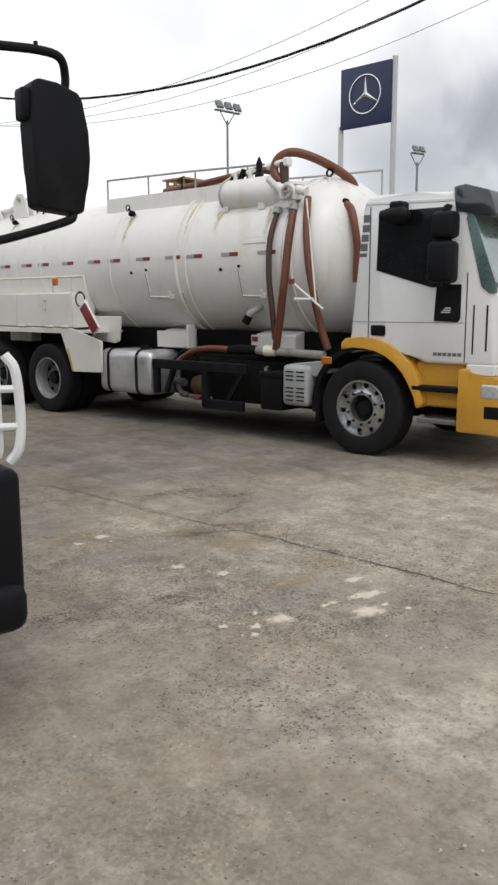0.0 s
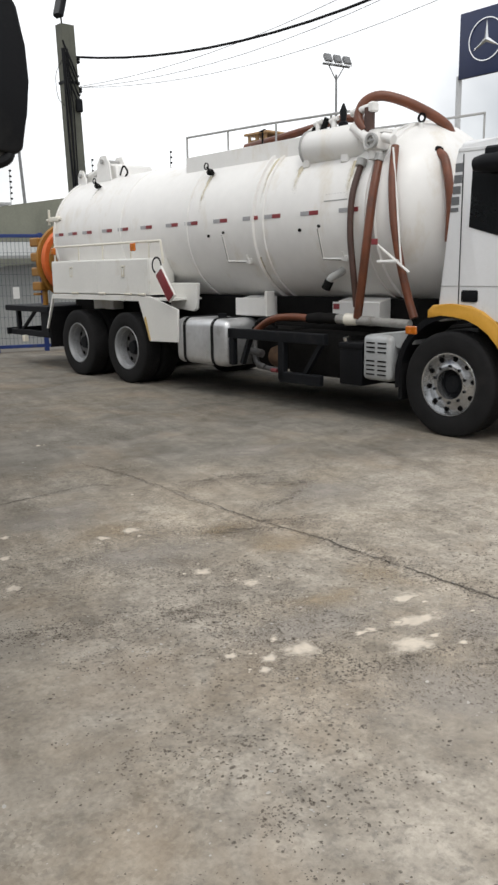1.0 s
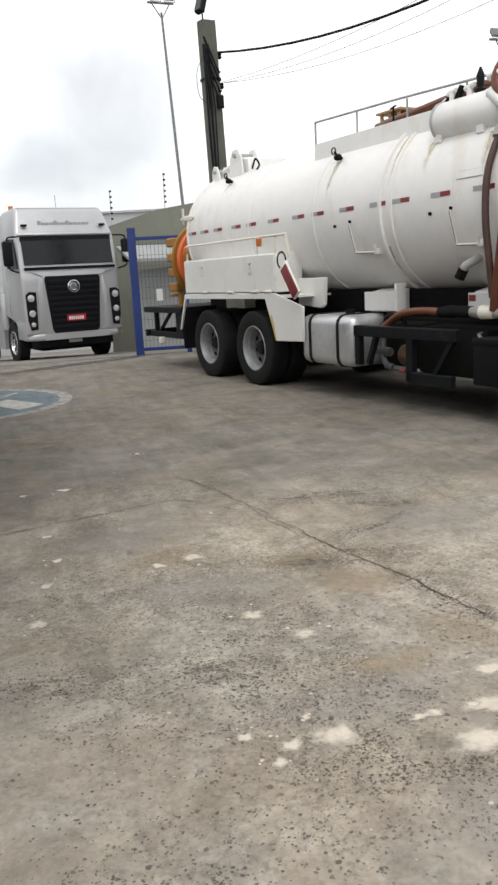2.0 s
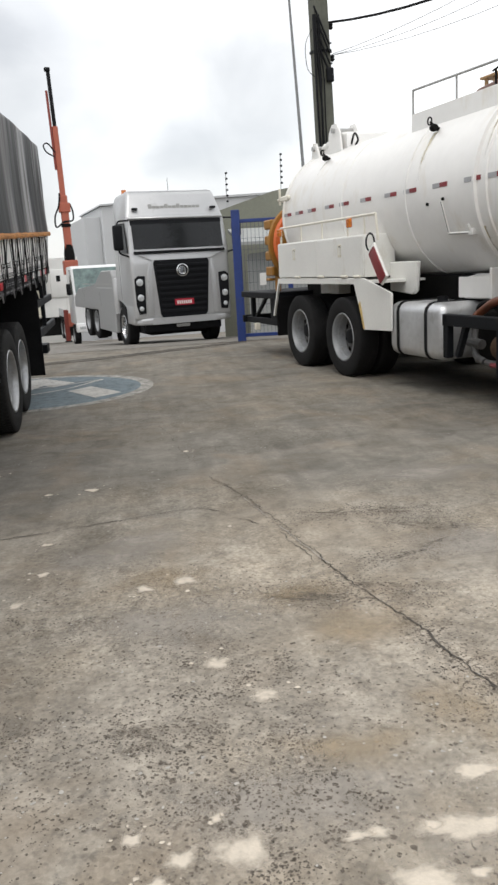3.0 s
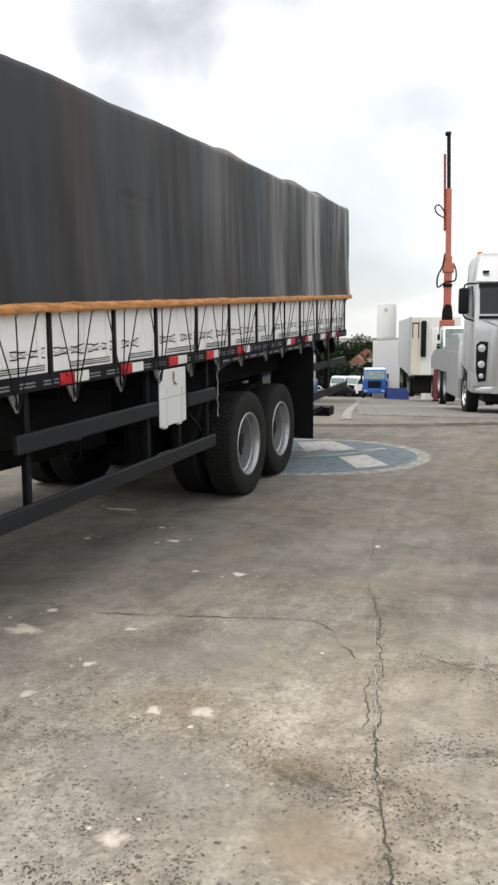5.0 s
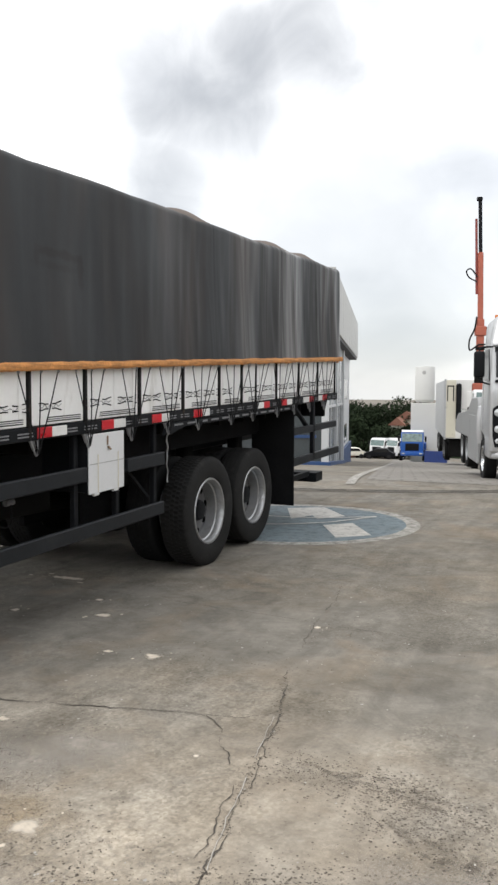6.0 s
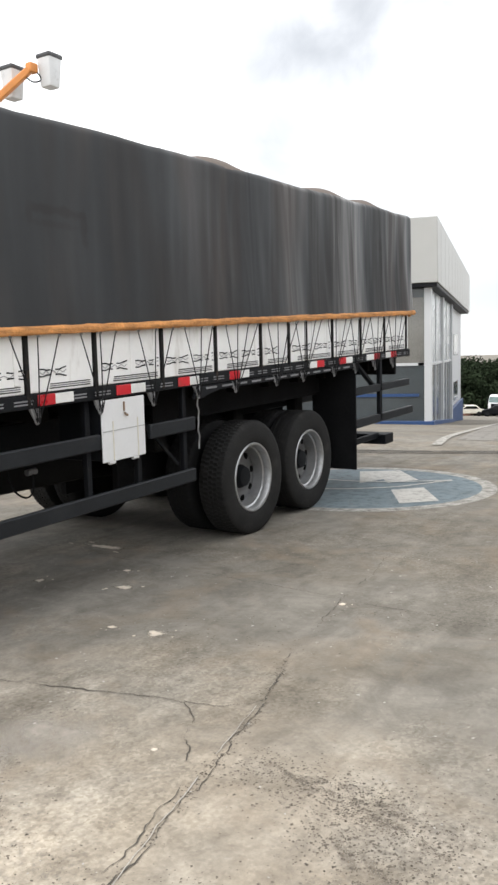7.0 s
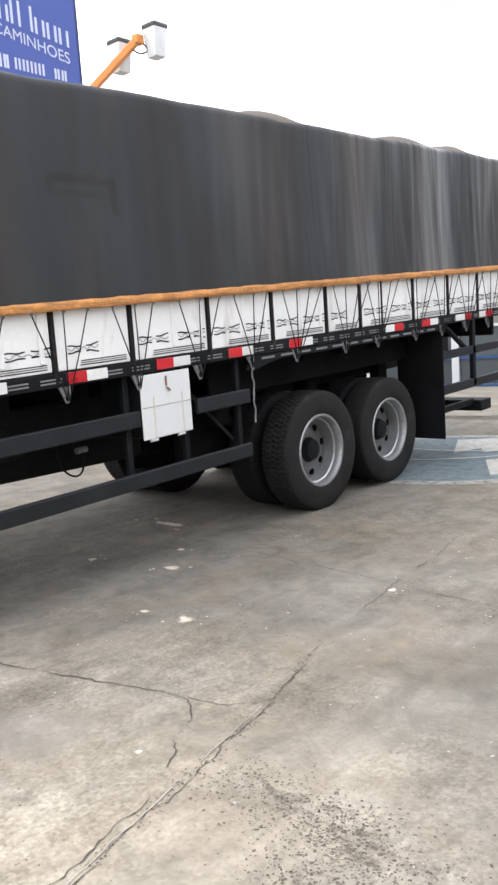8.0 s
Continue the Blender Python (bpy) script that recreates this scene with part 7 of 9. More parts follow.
        P("corner_fill", prism(BM(), [(1.08, 0.99), (1.08, 1.03), (1.37, 1.03), (1.37, 0.925), (1.15, 0.925)], "y", *sorted((s * 0.9, s * (W + 0.012))), 0.01), "white", "white filler panel over the bumper")
    bm = BM()
    prism(bm, [(1.0, 0.36), (1.0, 0.98), (1.14, 1.0), (1.14, 0.92), (1.5, 0.92), (1.54, 0.60), (1.50, 0.36)], "y", -1.19, 1.19, 0.03, 2)
    P("bumper", bm, "yellow", "yellow ochre front bumper")
    P("windscreen", prism(BM(), [(1.02, 2.52), (1.305, 1.80), (1.325, 1.80), (1.04, 2.53)], "y", -W + 0.02, W - 0.02, 0.003), "screen", "greenish windscreen", 35, cab)
    P("sun_visor", prism(BM(), [(0.88, 2.70), (1.0, 2.715), (1.24, 2.64), (1.32, 2.42), (1.26, 2.39), (1.05, 2.46), (0.91, 2.46)], "y", -W - 0.02, W + 0.02, 0.02, 2), "visor", "smoked dark sun visor", 35, cab)
    P("roof_edge", prism(BM(), [(-0.10, 2.60), (-0.09, 2.635), (0.88, 2.60), (0.88, 2.565)], "y", -W - 0.006, W + 0.006, 0.006), "white", "", 35, cab)
    P("front_grille", box(BM(), 1.33, 1.39, -0.85, 0.85, 1.08, 1.62, 0.02), "plastic", "", 35, cab)
    # wheels
    wheel("wheel", t, pose(-0.10, -1.05, 0.505), 0.505, 0.29, "front", "alloy", 0.006, "black truck tyre on a polished alloy wheel")
    wheel("wheel", t, pose(-0.10, 1.05, 0.505, 0, 0, 180), 0.505, 0.29, "front", "alloy", 0.006, "black truck tyre on a polished alloy wheel")
    for x in (-5.66, -7.05):
        for s in (-1, 1):
            wheel("wheel", t, pose(x, s * 1.06, 0.515, 0, 0, 0 if s < 0 else 180), 0.515, 0.28, "disc", "rim")
            wheel("inner_wheel", t, pose(x, s * 0.74, 0.515, 0, 0, 0 if s < 0 else 180), 0.515, 0.28, "disc", "rim")
    for x in (-0.1, -5.66, -7.05):
        bm = rod(BM(), (x, -0.95, 0.515), (x, 0.95, 0.515), 0.075, 12)
        lathe(bm, [(0.02, -0.16), (0.2, -0.12), (0.22, 0), (0.2, 0.12), (0.02, 0.16)], 18, "y", (x, 0, 0.515))
        P("axle", bm, "grime", "grimy steel axle")
    P("engine_block", box(BM(), -0.3, 1.1, -0.45, 0.45, 0.6, 1.1, 0.05), "grime")
    return t


M["white2"] = pm("locker_white", (0.77, 0.765, 0.73), 0.45, var=0.05, scale=2, bump=0.03, dirt=(0.52, 0.46, 0.36), amount=0.26, dscale=2.2, streak=2)
M["refl2"] = pm("dull_reflector", (0.36, 0.36, 0.37), 0.4, var=0.1, scale=10, bump=0.02)
M["runmark"] = pm("yellowed_run", (0.60, 0.53, 0.36), 0.5, var=0.2, scale=9, bump=0.02)
feathered(M["runmark"], 7, 0.45, 1.7)
M["pipegrey"] = pm("dusty_pipe", (0.27, 0.265, 0.25), 0.6, var=0.2, scale=9, bump=0.08, dirt=(0.12, 0.09, 0.07), amount=0.45, dscale=7)
M["rust"] = pm("rust_stain", (0.55, 0.40, 0.16), 0.7, var=0.3, scale=9, bump=0.1)
M["rustgear"] = pm("rusty_cast_iron", (0.12, 0.07, 0.04), 0.8, var=0.4, scale=12, bump=0.3)
M["grey2"] = pm("pale_grey_guard", (0.40, 0.415, 0.42), 0.45, metal=0.2, var=0.1, scale=8, bump=0.04, dirt=(0.25, 0.23, 0.2), amount=0.38, dscale=5)
M["alloydark"] = pm("step_metal", (0.2, 0.2, 0.2), 0.5, metal=0.6, var=0.2, scale=8, bump=0.1)
# greenish glass; its pale, uneven reflections are put into the base colour
M["screen"] = pm("reflection_tinted_windscreen", (0.11, 0.17, 0.16), 0.10, var=0.6, scale=4, bump=0, coat=1.0)
M["markgrey"] = pm("dark_grey_lettering", (0.13, 0.135, 0.14), 0.5, var=0.1, scale=9, bump=0.0)
M["visor"] = pm("smoked_visor", (0.025, 0.032, 0.038), 0.2, var=0.2, scale=3, bump=0, coat=0.8)
tanker()


# ---- silver cab-over truck with a wrecker body: origin under the middle of its front, +x forward ----
def silver_truck():
    x, y = 3.38, 21.2
    t = thing("silver_truck", pose(x, y, gz(x, y + 1.3) - 0.03, 0, 0, -75.5), "silver cab-over truck with high roof parked behind the gate rail", "truck")

    def P(name, bm, mat, label="", smooth=35, parent=t):
        return part(name, bm, M[mat], parent, label, smooth)

    W = 1.24
    pr = [(-1.9, 0.95), (-1.9, 3.40), (-1.75, 3.55), (-0.62, 3.58), (-0.50, 3.52), (-0.20, 2.86), (-0.06, 2.1), (0.0, 1.9), (0.0, 0.52), (-0.72, 0.52), (-0.80, 0.95)]
    cab = P("cab_shell", prism(BM(), pr, "y", -W, W, 0.09, 3), "silver", "silver high-roof cab")
    for v in cab.data.vertices:
        if v.co.z > 2.9:
            v.co.y *= 1 - 0.13 * (v.co.z - 2.9) / 0.68
    P("windscreen", prism(BM(), [(-0.18, 2.76), (-0.085, 2.19), (-0.055, 2.19), (-0.155, 2.77)], "y", -W + 0.12, W - 0.12, 0.004), "glass", "dark windscreen", 35, cab)
    P("screen_base", box(BM(), -0.06, 0.005, -W + 0.1, W - 0.1, 2.08, 2.14, 0.01), "plastic", "", 35, cab)
    P("roof_brow", prism(BM(), [(-0.5, 2.90), (-0.17, 2.87), (-0.16, 2.93), (-0.5, 3.02)], "y", -W + 0.05, W - 0.05, 0.02), "silver", "", 35, cab)
    for k in range(13):
        P("name_bar", box(BM(), -0.345, -0.318, -0.62 + k * 0.1, -0.54 + k * 0.1, 3.13, 3.19 + 0.04 * (k in (0, 4, 7))), "grey", "", 0, cab)
    for s in (-1, 1):
        P("roof_lamp", box(BM(), -0.30, -0.22, s * 0.98 - 0.07, s * 0.98 + 0.07, 3.1, 3.15, 0.01), "plastic", "", 35, cab)
        P("side_window", prism(BM(), [(-0.25, 2.12), (-0.38, 2.82), (-1.05, 2.84), (-1.1, 2.14)], "y", *sorted((s * (W - 0.01), s * (W + 0.008)))), "glass", "", 35, cab)
        lp = P("lamp_panel", prism(BM(), [(s * 0.96, 0.68), (s * 1.13, 0.66), (s * 1.18, 0.9), (s * 1.19, 1.50), (s * 1.10, 1.58), (s * 0.93, 1.56)], "x", -0.02, 0.03, 0.012), "plastic", "black headlamp panel", 35, cab)
        for z, r in ((1.42, 0.09), (1.06, 0.085), (0.80, 0.06)):
            P("headlamp", lathe(BM(), [(r, 0.02), (r * 0.9, 0.045), (r * 0.5, 0.055), (0.01, 0.057)], 20, "x", (0, s * 1.07, z)), "lamp", "round clear lamp", 35, lp)
        P("mirror", box(BM(), -0.12, 0.04, *sorted((s * (W + 0.13), s * (W + 0.36))), 2.18, 2.76, 0.05, 3), "plastic", "black wing mirror", 35, cab)
        P("mirror_arm", tube(BM(), [(-0.15, s * (W - 0.05), 2.86), (-0.05, s * (W + 0.2), 2.84), (-0.04, s * (W + 0.25), 2.74)], 0.02, 8, 5), "plastic", "", 35, cab)
        P("mirror_arm", tube(BM(), [(-0.15, s * (W - 0.05), 2.02), (-0.05, s * (W + 0.2), 2.1), (-0.04, s * (W + 0.25), 2.2)], 0.02, 8, 5), "plastic", "", 35, cab)
        P("door_gap", box(BM(), -1.22, -1.21, *sorted((s * W, s * (W + 0.004))), 1.0, 2.9), "plastic", "", 0, cab)
        P("side_fairing", lathe(BM(), [(0.02, 0.62), (0.09, 0.64), (0.12, 0.9), (0.12, 1.35), (0.09, 1.52), (0.02, 1.56)], 16, "z", (-1.85, s * (W - 0.04), 0)), "silver", "silver rounded side duct behind the cab", 40)
        P("step_skirt", box(BM(), -0.78, -0.10, *sorted((s * (W - 0.3), s * (W + 0.01))), 0.42, 0.88, 0.04, 2), "silver", "", 35, cab)
    gr = P("grille", prism(BM(), [(-0.60, 0.64), (-0.70, 1.85), (-0.67, 1.92), (0.67, 1.92), (0.70, 1.85), (0.60, 0.64), (0.55, 0.56), (-0.55, 0.56)], "x", -0.01, 0.03, 0.01), "plastic", "black slatted grille", 35, cab)
    for k in range(9):
        P("grille_slat", box(BM(), 0.028, 0.055, -0.57 - 0.008 * k, 0.57 + 0.008 * k, 0.66 + k * 0.135, 0.74 + k * 0.135, 0.012), "plastic", "", 35, gr)
    bm = lathe(BM(), [(0.15, 0.05), (0.15, 0.07), (0.13, 0.075), (0.125, 0.055)], 28, "x", (0, 0, 1.66))
    lathe(bm, [(0.10, 0.055), (0.085, 0.07), (0.01, 0.072)], 20, "x", (0, 0, 1.66))
    P("badge", bm, "chrome", "round chrome badge shape", 35, gr)
    pl = P("number_plate", box(BM(), 0.055, 0.07, -0.24, 0.24, 0.83, 0.98, 0.006), "plate", "red number plate with plain bars", 35, gr)
    bm = BM()
    for k in range(7):
        box(bm, 0.069, 0.073, -0.19 + k * 0.055, -0.155 + k * 0.055, 0.86, 0.94)
    P("plate_bars", bm, "refl", "", 0, pl)
    P("bumper", prism(BM(), [(-0.5, -W), (-0.16, -W), (0.0, -W + 0.16), (0.035, -0.8), (0.035, 0.8), (0.0, W - 0.16), (-0.16, W), (-0.5, W)], "z", 0.40, 0.555, 0.05, 3), "silver", "silver bumper", 35, cab)
    P("under_lip", box(BM(), -0.6, -0.16, -1.0, 1.0, 0.20, 0.42, 0.03), "plastic")
    P("visor_band", prism(BM(), [(-0.195, 2.74), (-0.175, 2.74), (-0.20, 2.865), (-0.225, 2.865)], "y", -W + 0.1, W - 0.1, 0.004), "plastic", "black band over the windscreen", 35, cab)
    for s in (-1, 1):
        P("hood_crease", prism(BM(), [(s * 1.05, 2.06), (s * 1.02, 2.06), (s * 0.70, 1.93), (s * 0.73, 1.90)], "x", -0.012, 0.012, 0.004), "silver", "", 35, cab)
        P("cheek", prism(BM(), [(s * 0.76, 0.60), (s * 0.92, 0.60), (s * 0.88, 1.62), (s * 0.80, 1.90), (s * 0.745, 1.88)], "x", -0.01, 0.02, 0.012, 2), "silver", "", 35, cab)
        P("wiper", bar(BM(), (-0.06, s * 0.15, 2.19), (-0.09, s * 0.75, 2.33), 0.015, 0.015), "plastic", "", 35, cab)
    P("tow_plate", box(BM(), -0.1, -0.06, -0.2, 0.14, 0.30, 0.38, 0.01), "grey")
    P("antenna", rod(BM(), (-1.0, 0.1, 3.55), (-1.0, 0.1, 3.9), 0.006, 6), "plastic")
    P("beacon", rod(BM(), (-1.3, -0.95, 3.5), (-1.3, -0.95, 3.66), 0.06, 12), "amber", "amber roof beacon")
    P("body_box", prism(BM(), [(-8.2, 0.65), (-8.2, 1.0), (-7.4, 1.25), (-4.6, 1.35), (-3.6, 1.75), (-2.4, 1.75), (-2.2, 1.6), (-2.1, 0.65)], "y", -W, W, 0.03), "bodygrey", "silver wrecker body")
    for s in (-1, 1):
        P("body_skirt", box(BM(), -4.3, -2.12, *sorted((s * (W - 0.25), s * (W + 0.012))), 0.12, 1.30, 0.02), "bodygrey", "grey sheet skirt of the wrecker body")
        P("body_seam", box(BM(), -6.5, -2.2, *sorted((s * W, s * (W + 0.005))), 1.38, 1.40), "grey", "", 0)
        P("chassis_rail", box(BM(), -8.3, -0.3, s * 0.42 - 0.04, s * 0.42 + 0.04, 0.62, 0.88), "grime")
        for xx in (-1.35, -4.9, -6.2):
            wheel("wheel", t, pose(xx, s * 1.08, 0.51, 0, 0, 0 if s < 0 else 180), 0.51, 0.29, "front" if xx > -2 else "disc", "alloy" if xx > -2 else "rim")
    for c in list(t.children):
        if not c.name.startswith("wheel"):
            c.location.z += 0.2
    P("axle", box(BM(), -6.4, -1.2, -0.9, 0.9, 0.38, 0.6), "grime")
    P("engine_block", box(BM(), -2.6, -0.6, -0.75, 0.75, 0.30, 0.95, 0.05), "grime", "grimy engine under the cab")
    return t


M["bodygrey"] = pm("wrecker_grey", (0.33, 0.335, 0.335), 0.5, metal=0.2, var=0.1, scale=2, bump=0.02, dirt=(0.15, 0.145, 0.14), amount=0.35, dscale=2)
M["plate"] = pm("red_plate", (0.36, 0.012, 0.03), 0.4, var=0.1, scale=10, bump=0.0)
silver_truck()


def on(x, y, rz=0.0):
    return pose(x, y, gz(x, y), 0, 0, rz)


# ---- blue gate ----
def gate():
    t = thing("gate", on(4.37, 17.85, -9), "open blue steel gate leaf with wire mesh beside the wall", "gate")
    P = lambda name, bm, mat, label="": part(name, bm, M[mat], t, label)
    P("gate_post", box(BM(), -0.085, 0.085, -0.085, 0.085, 0, 2.62, 0.012), "blue", "thick blue steel post")
    P("gate_post", box(BM(), 1.0, 1.1, -0.05, 0.05, 0.0, 2.46, 0.01), "blue")
    P("gate_post", box(BM(), 3.3, 3.4, -0.05, 0.05, 0.0, 2.46, 0.01), "blue")
    for z in (0.12, 2.40):
        P("gate_bar", box(BM(), 0.08, 3.3, -0.03, 0.03, z - 0.035, z + 0.035, 0.006), "blue")
    for i in range(40):
        P("mesh_wire", rod(BM(), (0.14 + i * 0.08, 0, 0.14), (0.14 + i * 0.08, 0, 2.4), 0.004, 5), "wire")
    for i in range(10):
        P("mesh_wire", rod(BM(), (0.1, 0.006, 0.3 + i * 0.22), (3.3, 0.006, 0.3 + i * 0.22), 0.003, 5), "wire")
    P("notice", box(BM(), 0.43, 0.56, -0.05, -0.035, 1.12, 1.36, 0.004), "refl", "small white notice board")


M["wire"] = pm("mesh_wire_paint", (0.045, 0.055, 0.09), 0.6, var=0.2, scale=8, bump=0.0)
gate()


# ---- wall behind the gate and along the back of the yard ----
def wall_run(name, a, b, ha, hb, thick, mat, label, z0=-3.0):
    """A wall from a to b in the plan, with its top sloping from ha to hb."""
    a, b = Vector((*a, 0)), Vector((*b, 0))
    d = (b - a).normalized()
    s = Vector((-d.y, d.x, 0)) * thick / 2
    bm = BM()
    lo = [bm.verts.new(p + Vector((0, 0, z0))) for p in (a - s, b - s, b + s, a + s)]
    hi = [bm.verts.new(p + Vector((0, 0, h))) for p, h in ((a - s, ha), (b - s, hb), (b + s, hb), (a + s, ha))]
    bm.faces.new(lo), bm.faces.new(hi)
    for i in range(4):
        j = (i + 1) % 4
        bm.faces.new((lo[i], lo[j], hi[j], hi[i]))
    return solid(name, bm, M[mat], label, "wall", kind="structure")


wall_run("wall_north", (4.75, 25.3), (6.3, 25.0), 3.05, 3.5, 0.25, "wall", "greenish stained rendered wall with a sloping top")
wall_run("wall_north_2", (6.3, 25.0), (11.5, 23.4), 3.5, 4.2, 0.25, "wall", "greenish stained rendered wall with a sloping top")
wall_run("wall_east", (11.5, 23.4), (17.5, 4.0), 3.4, 3.2, 0.25, "greywall", "plain grey boundary wall")
wall_run("wall_east_2", (17.5, 4.0), (16.0, -14.0), 3.2, 3.0, 0.25, "greywall", "plain grey boundary wall")
wall_run("wall_south", (16.0, -14.0), (-16.0, -14.0), 3.0, 3.0, 0.25, "greywall", "plain grey boundary wall")
wall_run("shed_wall", (5.0, 21.2), (7.6, 20.6), 1.75, 1.95, 0.2, "greywall", "low grey shed wall behind the gate")
bm = BM()
prism(bm, [(20.3, 1.95), (22.6, 2.35), (22.6, 2.42), (20.3, 2.02)], "x", 4.7, 9.0)
solid("shed_roof", bm, M["greywall"], "grey sheet roof of the low shed", "roof", kind="structure")

# electric fence posts on the wall
for x, y, z in ((5.0, 25.25, 3.12), (6.55, 24.93, 3.53), (8.8, 24.25, 3.85), (11.0, 23.55, 4.1)):
    t = thing("fence_post", pose(x, y, z - 0.06), "thin steel electric fence post with dark insulators on the wall", "fence post", "electric fence posts")
    part("rod", rod(BM(), (0, 0, 0), (0.02, 0, 1.05), 0.013, 6), M["galv"], t)
    for k in range(6):
        part("insulator", lathe(BM(), [(0.012, -0.03), (0.036, -0.02), (0.036, 0.02), (0.012, 0.03)], 8, "z", (0.03, -0.02, 0.25 + k * 0.155)), M["plastic"], t)


# ---- concrete pole with cables ----
def power_pole():
    x, y = 6.14, 17.15
    t = thing("power_pole", pose(x + 0.06, y, gz(x, y), 0, -1.6, 15), "weathered greenish square concrete power pole", "pole")
    bm = BM()
    zs = [0, 3, 6.36]
    vs = []
    for z in zs:
        w = 0.165 - 0.003 * z
        vs.append([bm.verts.new((a * w, b * w * 0.72, z)) for a, b in ((-1, -1), (1, -1), (1, 1), (-1, 1))])
    for a, b in zip(vs, vs[1:]):
        for i in range(4):
            bm.faces.new((a[i], a[(i + 1) % 4], b[(i + 1) % 4], b[i]))
    bm.faces.new(vs[-1])
    part("shaft", bm, M["pole"], t)
    rnd = random.Random(7)
    for k, dx in enumerate((-0.18, -0.14, -0.10, -0.06)):
        pts = [(dx + 0.02 * rnd.uniform(-1, 1), -0.15 + 0.015 * rnd.uniform(-1, 1), z) for z in (0, 1.5, 3, 4.2, 4.8, 5.3, 5.9)]
        part("conduit", tube(BM(), pts, 0.022 if k < 2 else 0.013, 8, 5), M["plastic"], t, "dark plastic cable")
    part("strap", box(BM(), -0.165, 0.165, -0.125, 0.125, 5.28, 5.33), M["steel"], t)
    bm = BM()
    for z in (5.55, 5.4, 5.2, 5.0):
        tube(bm, [(-0.15, -0.12, z + 0.5), (0.0, -0.16, z + 0.1), (0.1, -0.15, z - 0.12), (0.2, -0.05, z - 0.1)], 0.018, 6, 5)
    box(bm, 0.02, 0.16, -0.2, -0.12, 4.75, 5.0, 0.02)
    part("junction", bm, M["plastic"], t, "tangle of black cable joints")
    part("wire_loop", tube(BM(), [(-0.18, -0.1, 5.7), (-0.36, -0.12, 5.4), (-0.34, -0.1, 5.0), (-0.2, -0.1, 4.85)], 0.006, 5, 6), M["rope"], t)
    fl = part("floodlight", box(BM(), -0.06, 0.06, -0.1, 0.1, -0.2, 0.2, 0.02), M["plastic"], t, "small grey floodlight", 35, pose(-0.1, -0.05, 6.66, 0, 20, 10))
    part("lens", box(BM(), -0.072, -0.06, -0.08, 0.08, -0.17, 0.17), M["glass"], fl)
    part("bracket", rod(BM(), (-0.08, -0.03, 6.3), (-0.1, -0.05, 6.5), 0.015, 6), M["steel"], t)
    for z in (5.75, 5.2):
        part("insulator", lathe(BM(), [(0.02, -0.06), (0.05, -0.03), (0.035, 0), (0.05, 0.03), (0.02, 0.06)], 10, "z", (0.24, 0, z)), M["plastic"], t)


power_pole()


def cable(name, a, b, sag, r, label, mat="rope", far=1.0):
    """A hanging line from a towards b, drawn on along the same curve to far times its length."""
    a, b = Vector(a), Vector(b)
    pts = []
    for i in range(31):
        q = far * i / 30
        pts.append(a + (b - a) * q - Vector((0, 0, sag * 4 * q * (1 - q))))
    return solid(name, tube(BM(), pts, r, 6, 1), M[mat], label, "cable", "overhead cables")


cable("overhead_cable", (6.20, 17.18, 5.80), (12.05, 5.43, 7.75), 1.12, 0.022, "thick black twisted overhead cable", "rope", 1.55)
cable("overhead_wire", (6.3, 17.18, 5.24), (13.41, 2.56, 8.70), 1.41, 0.0048, "thin grey overhead wire", "galvdark", 1.25)
cable("overhead_wire", (6.3, 17.18, 5.24), (12.9, 3.3, 8.9), 1.25, 0.0048, "thin grey overhead wire", "galvdark", 1.34)
cable("overhead_wire", (6.3, 17.18, 5.26), (12.3, 5.2, 8.5), 0.9, 0.005, "thin grey overhead wire", "galvdark", 1.48)
solid("far_pole", rod(BM(), (15.25, -1.1, 0), (15.25, -1.1, 13.0), 0.2, 12, 0.13), M["pole"], "plain round concrete power pole", "pole")


# ---- street floodlights, maker's sign ----
def floodlight_mast(x, y, h, n, turn, lean=0.0, k=1.0):
    t = thing("floodlight_mast", on(x, y, turn) @ pose(0, 0, 0, 0, lean, 0), "slim grey mast with a row of floodlights", "lamp post", "floodlight masts")
    part("mast", rod(BM(), (0, 0, 0), (0, 0, h), 0.075, 10, 0.04), M["mastgrey"], t)
    w = (0.28 * n - 0.05) * k
    part("crossbar", box(BM(), -w, w, -0.03, 0.03, h + 0.28, h + 0.34), M["mastgrey"], t)
    for s in (-1, 1):
        part("fork", rod(BM(), (0, 0, h - 0.2), (s * 0.36, 0, h + 0.3), 0.02, 6), M["mastgrey"], t)
    for i in range(n):
        x0 = (i - (n - 1) / 2) * 0.56 * k
        lp = part("floodlight", prism(BM(), [(-0.08, -0.21), (0.05, -0.17), (0.09, 0.05), (0.05, 0.19), (-0.08, 0.21)], "x", -0.2, 0.2, 0.02), M["mastgrey"], t, "grey floodlight housing", 35, pose(x0, -0.06, h + 0.34 + 0.2 * k, -28) @ Matrix.Scale(k, 4))
        part("lens", box(BM(), -0.165, 0.165, -0.094, -0.082, -0.175, 0.175, 0.005), M["greylens"], lp)
        part("bracket", tube(BM(), [(-0.21, 0, 0), (-0.21, 0, -0.26), (0.21, 0, -0.26), (0.21, 0, 0)], 0.013, 6, 1), M["mastgrey"], lp)


M["mastgrey"] = pm("dull_mast_steel", (0.21, 0.215, 0.22), 0.55, metal=0.3, var=0.2, scale=5, bump=0.03)
M["greylens"] = pm("floodlight_glass", (0.16, 0.165, 0.17), 0.25, var=0.2, scale=8, bump=0.0)
floodlight_mast(18.9, 26.3, 9.15, 3, 4, 0.0, 0.78)
floodlight_mast(24.5, 21.7, 7.2, 2, -5, 0.0, 0.6)
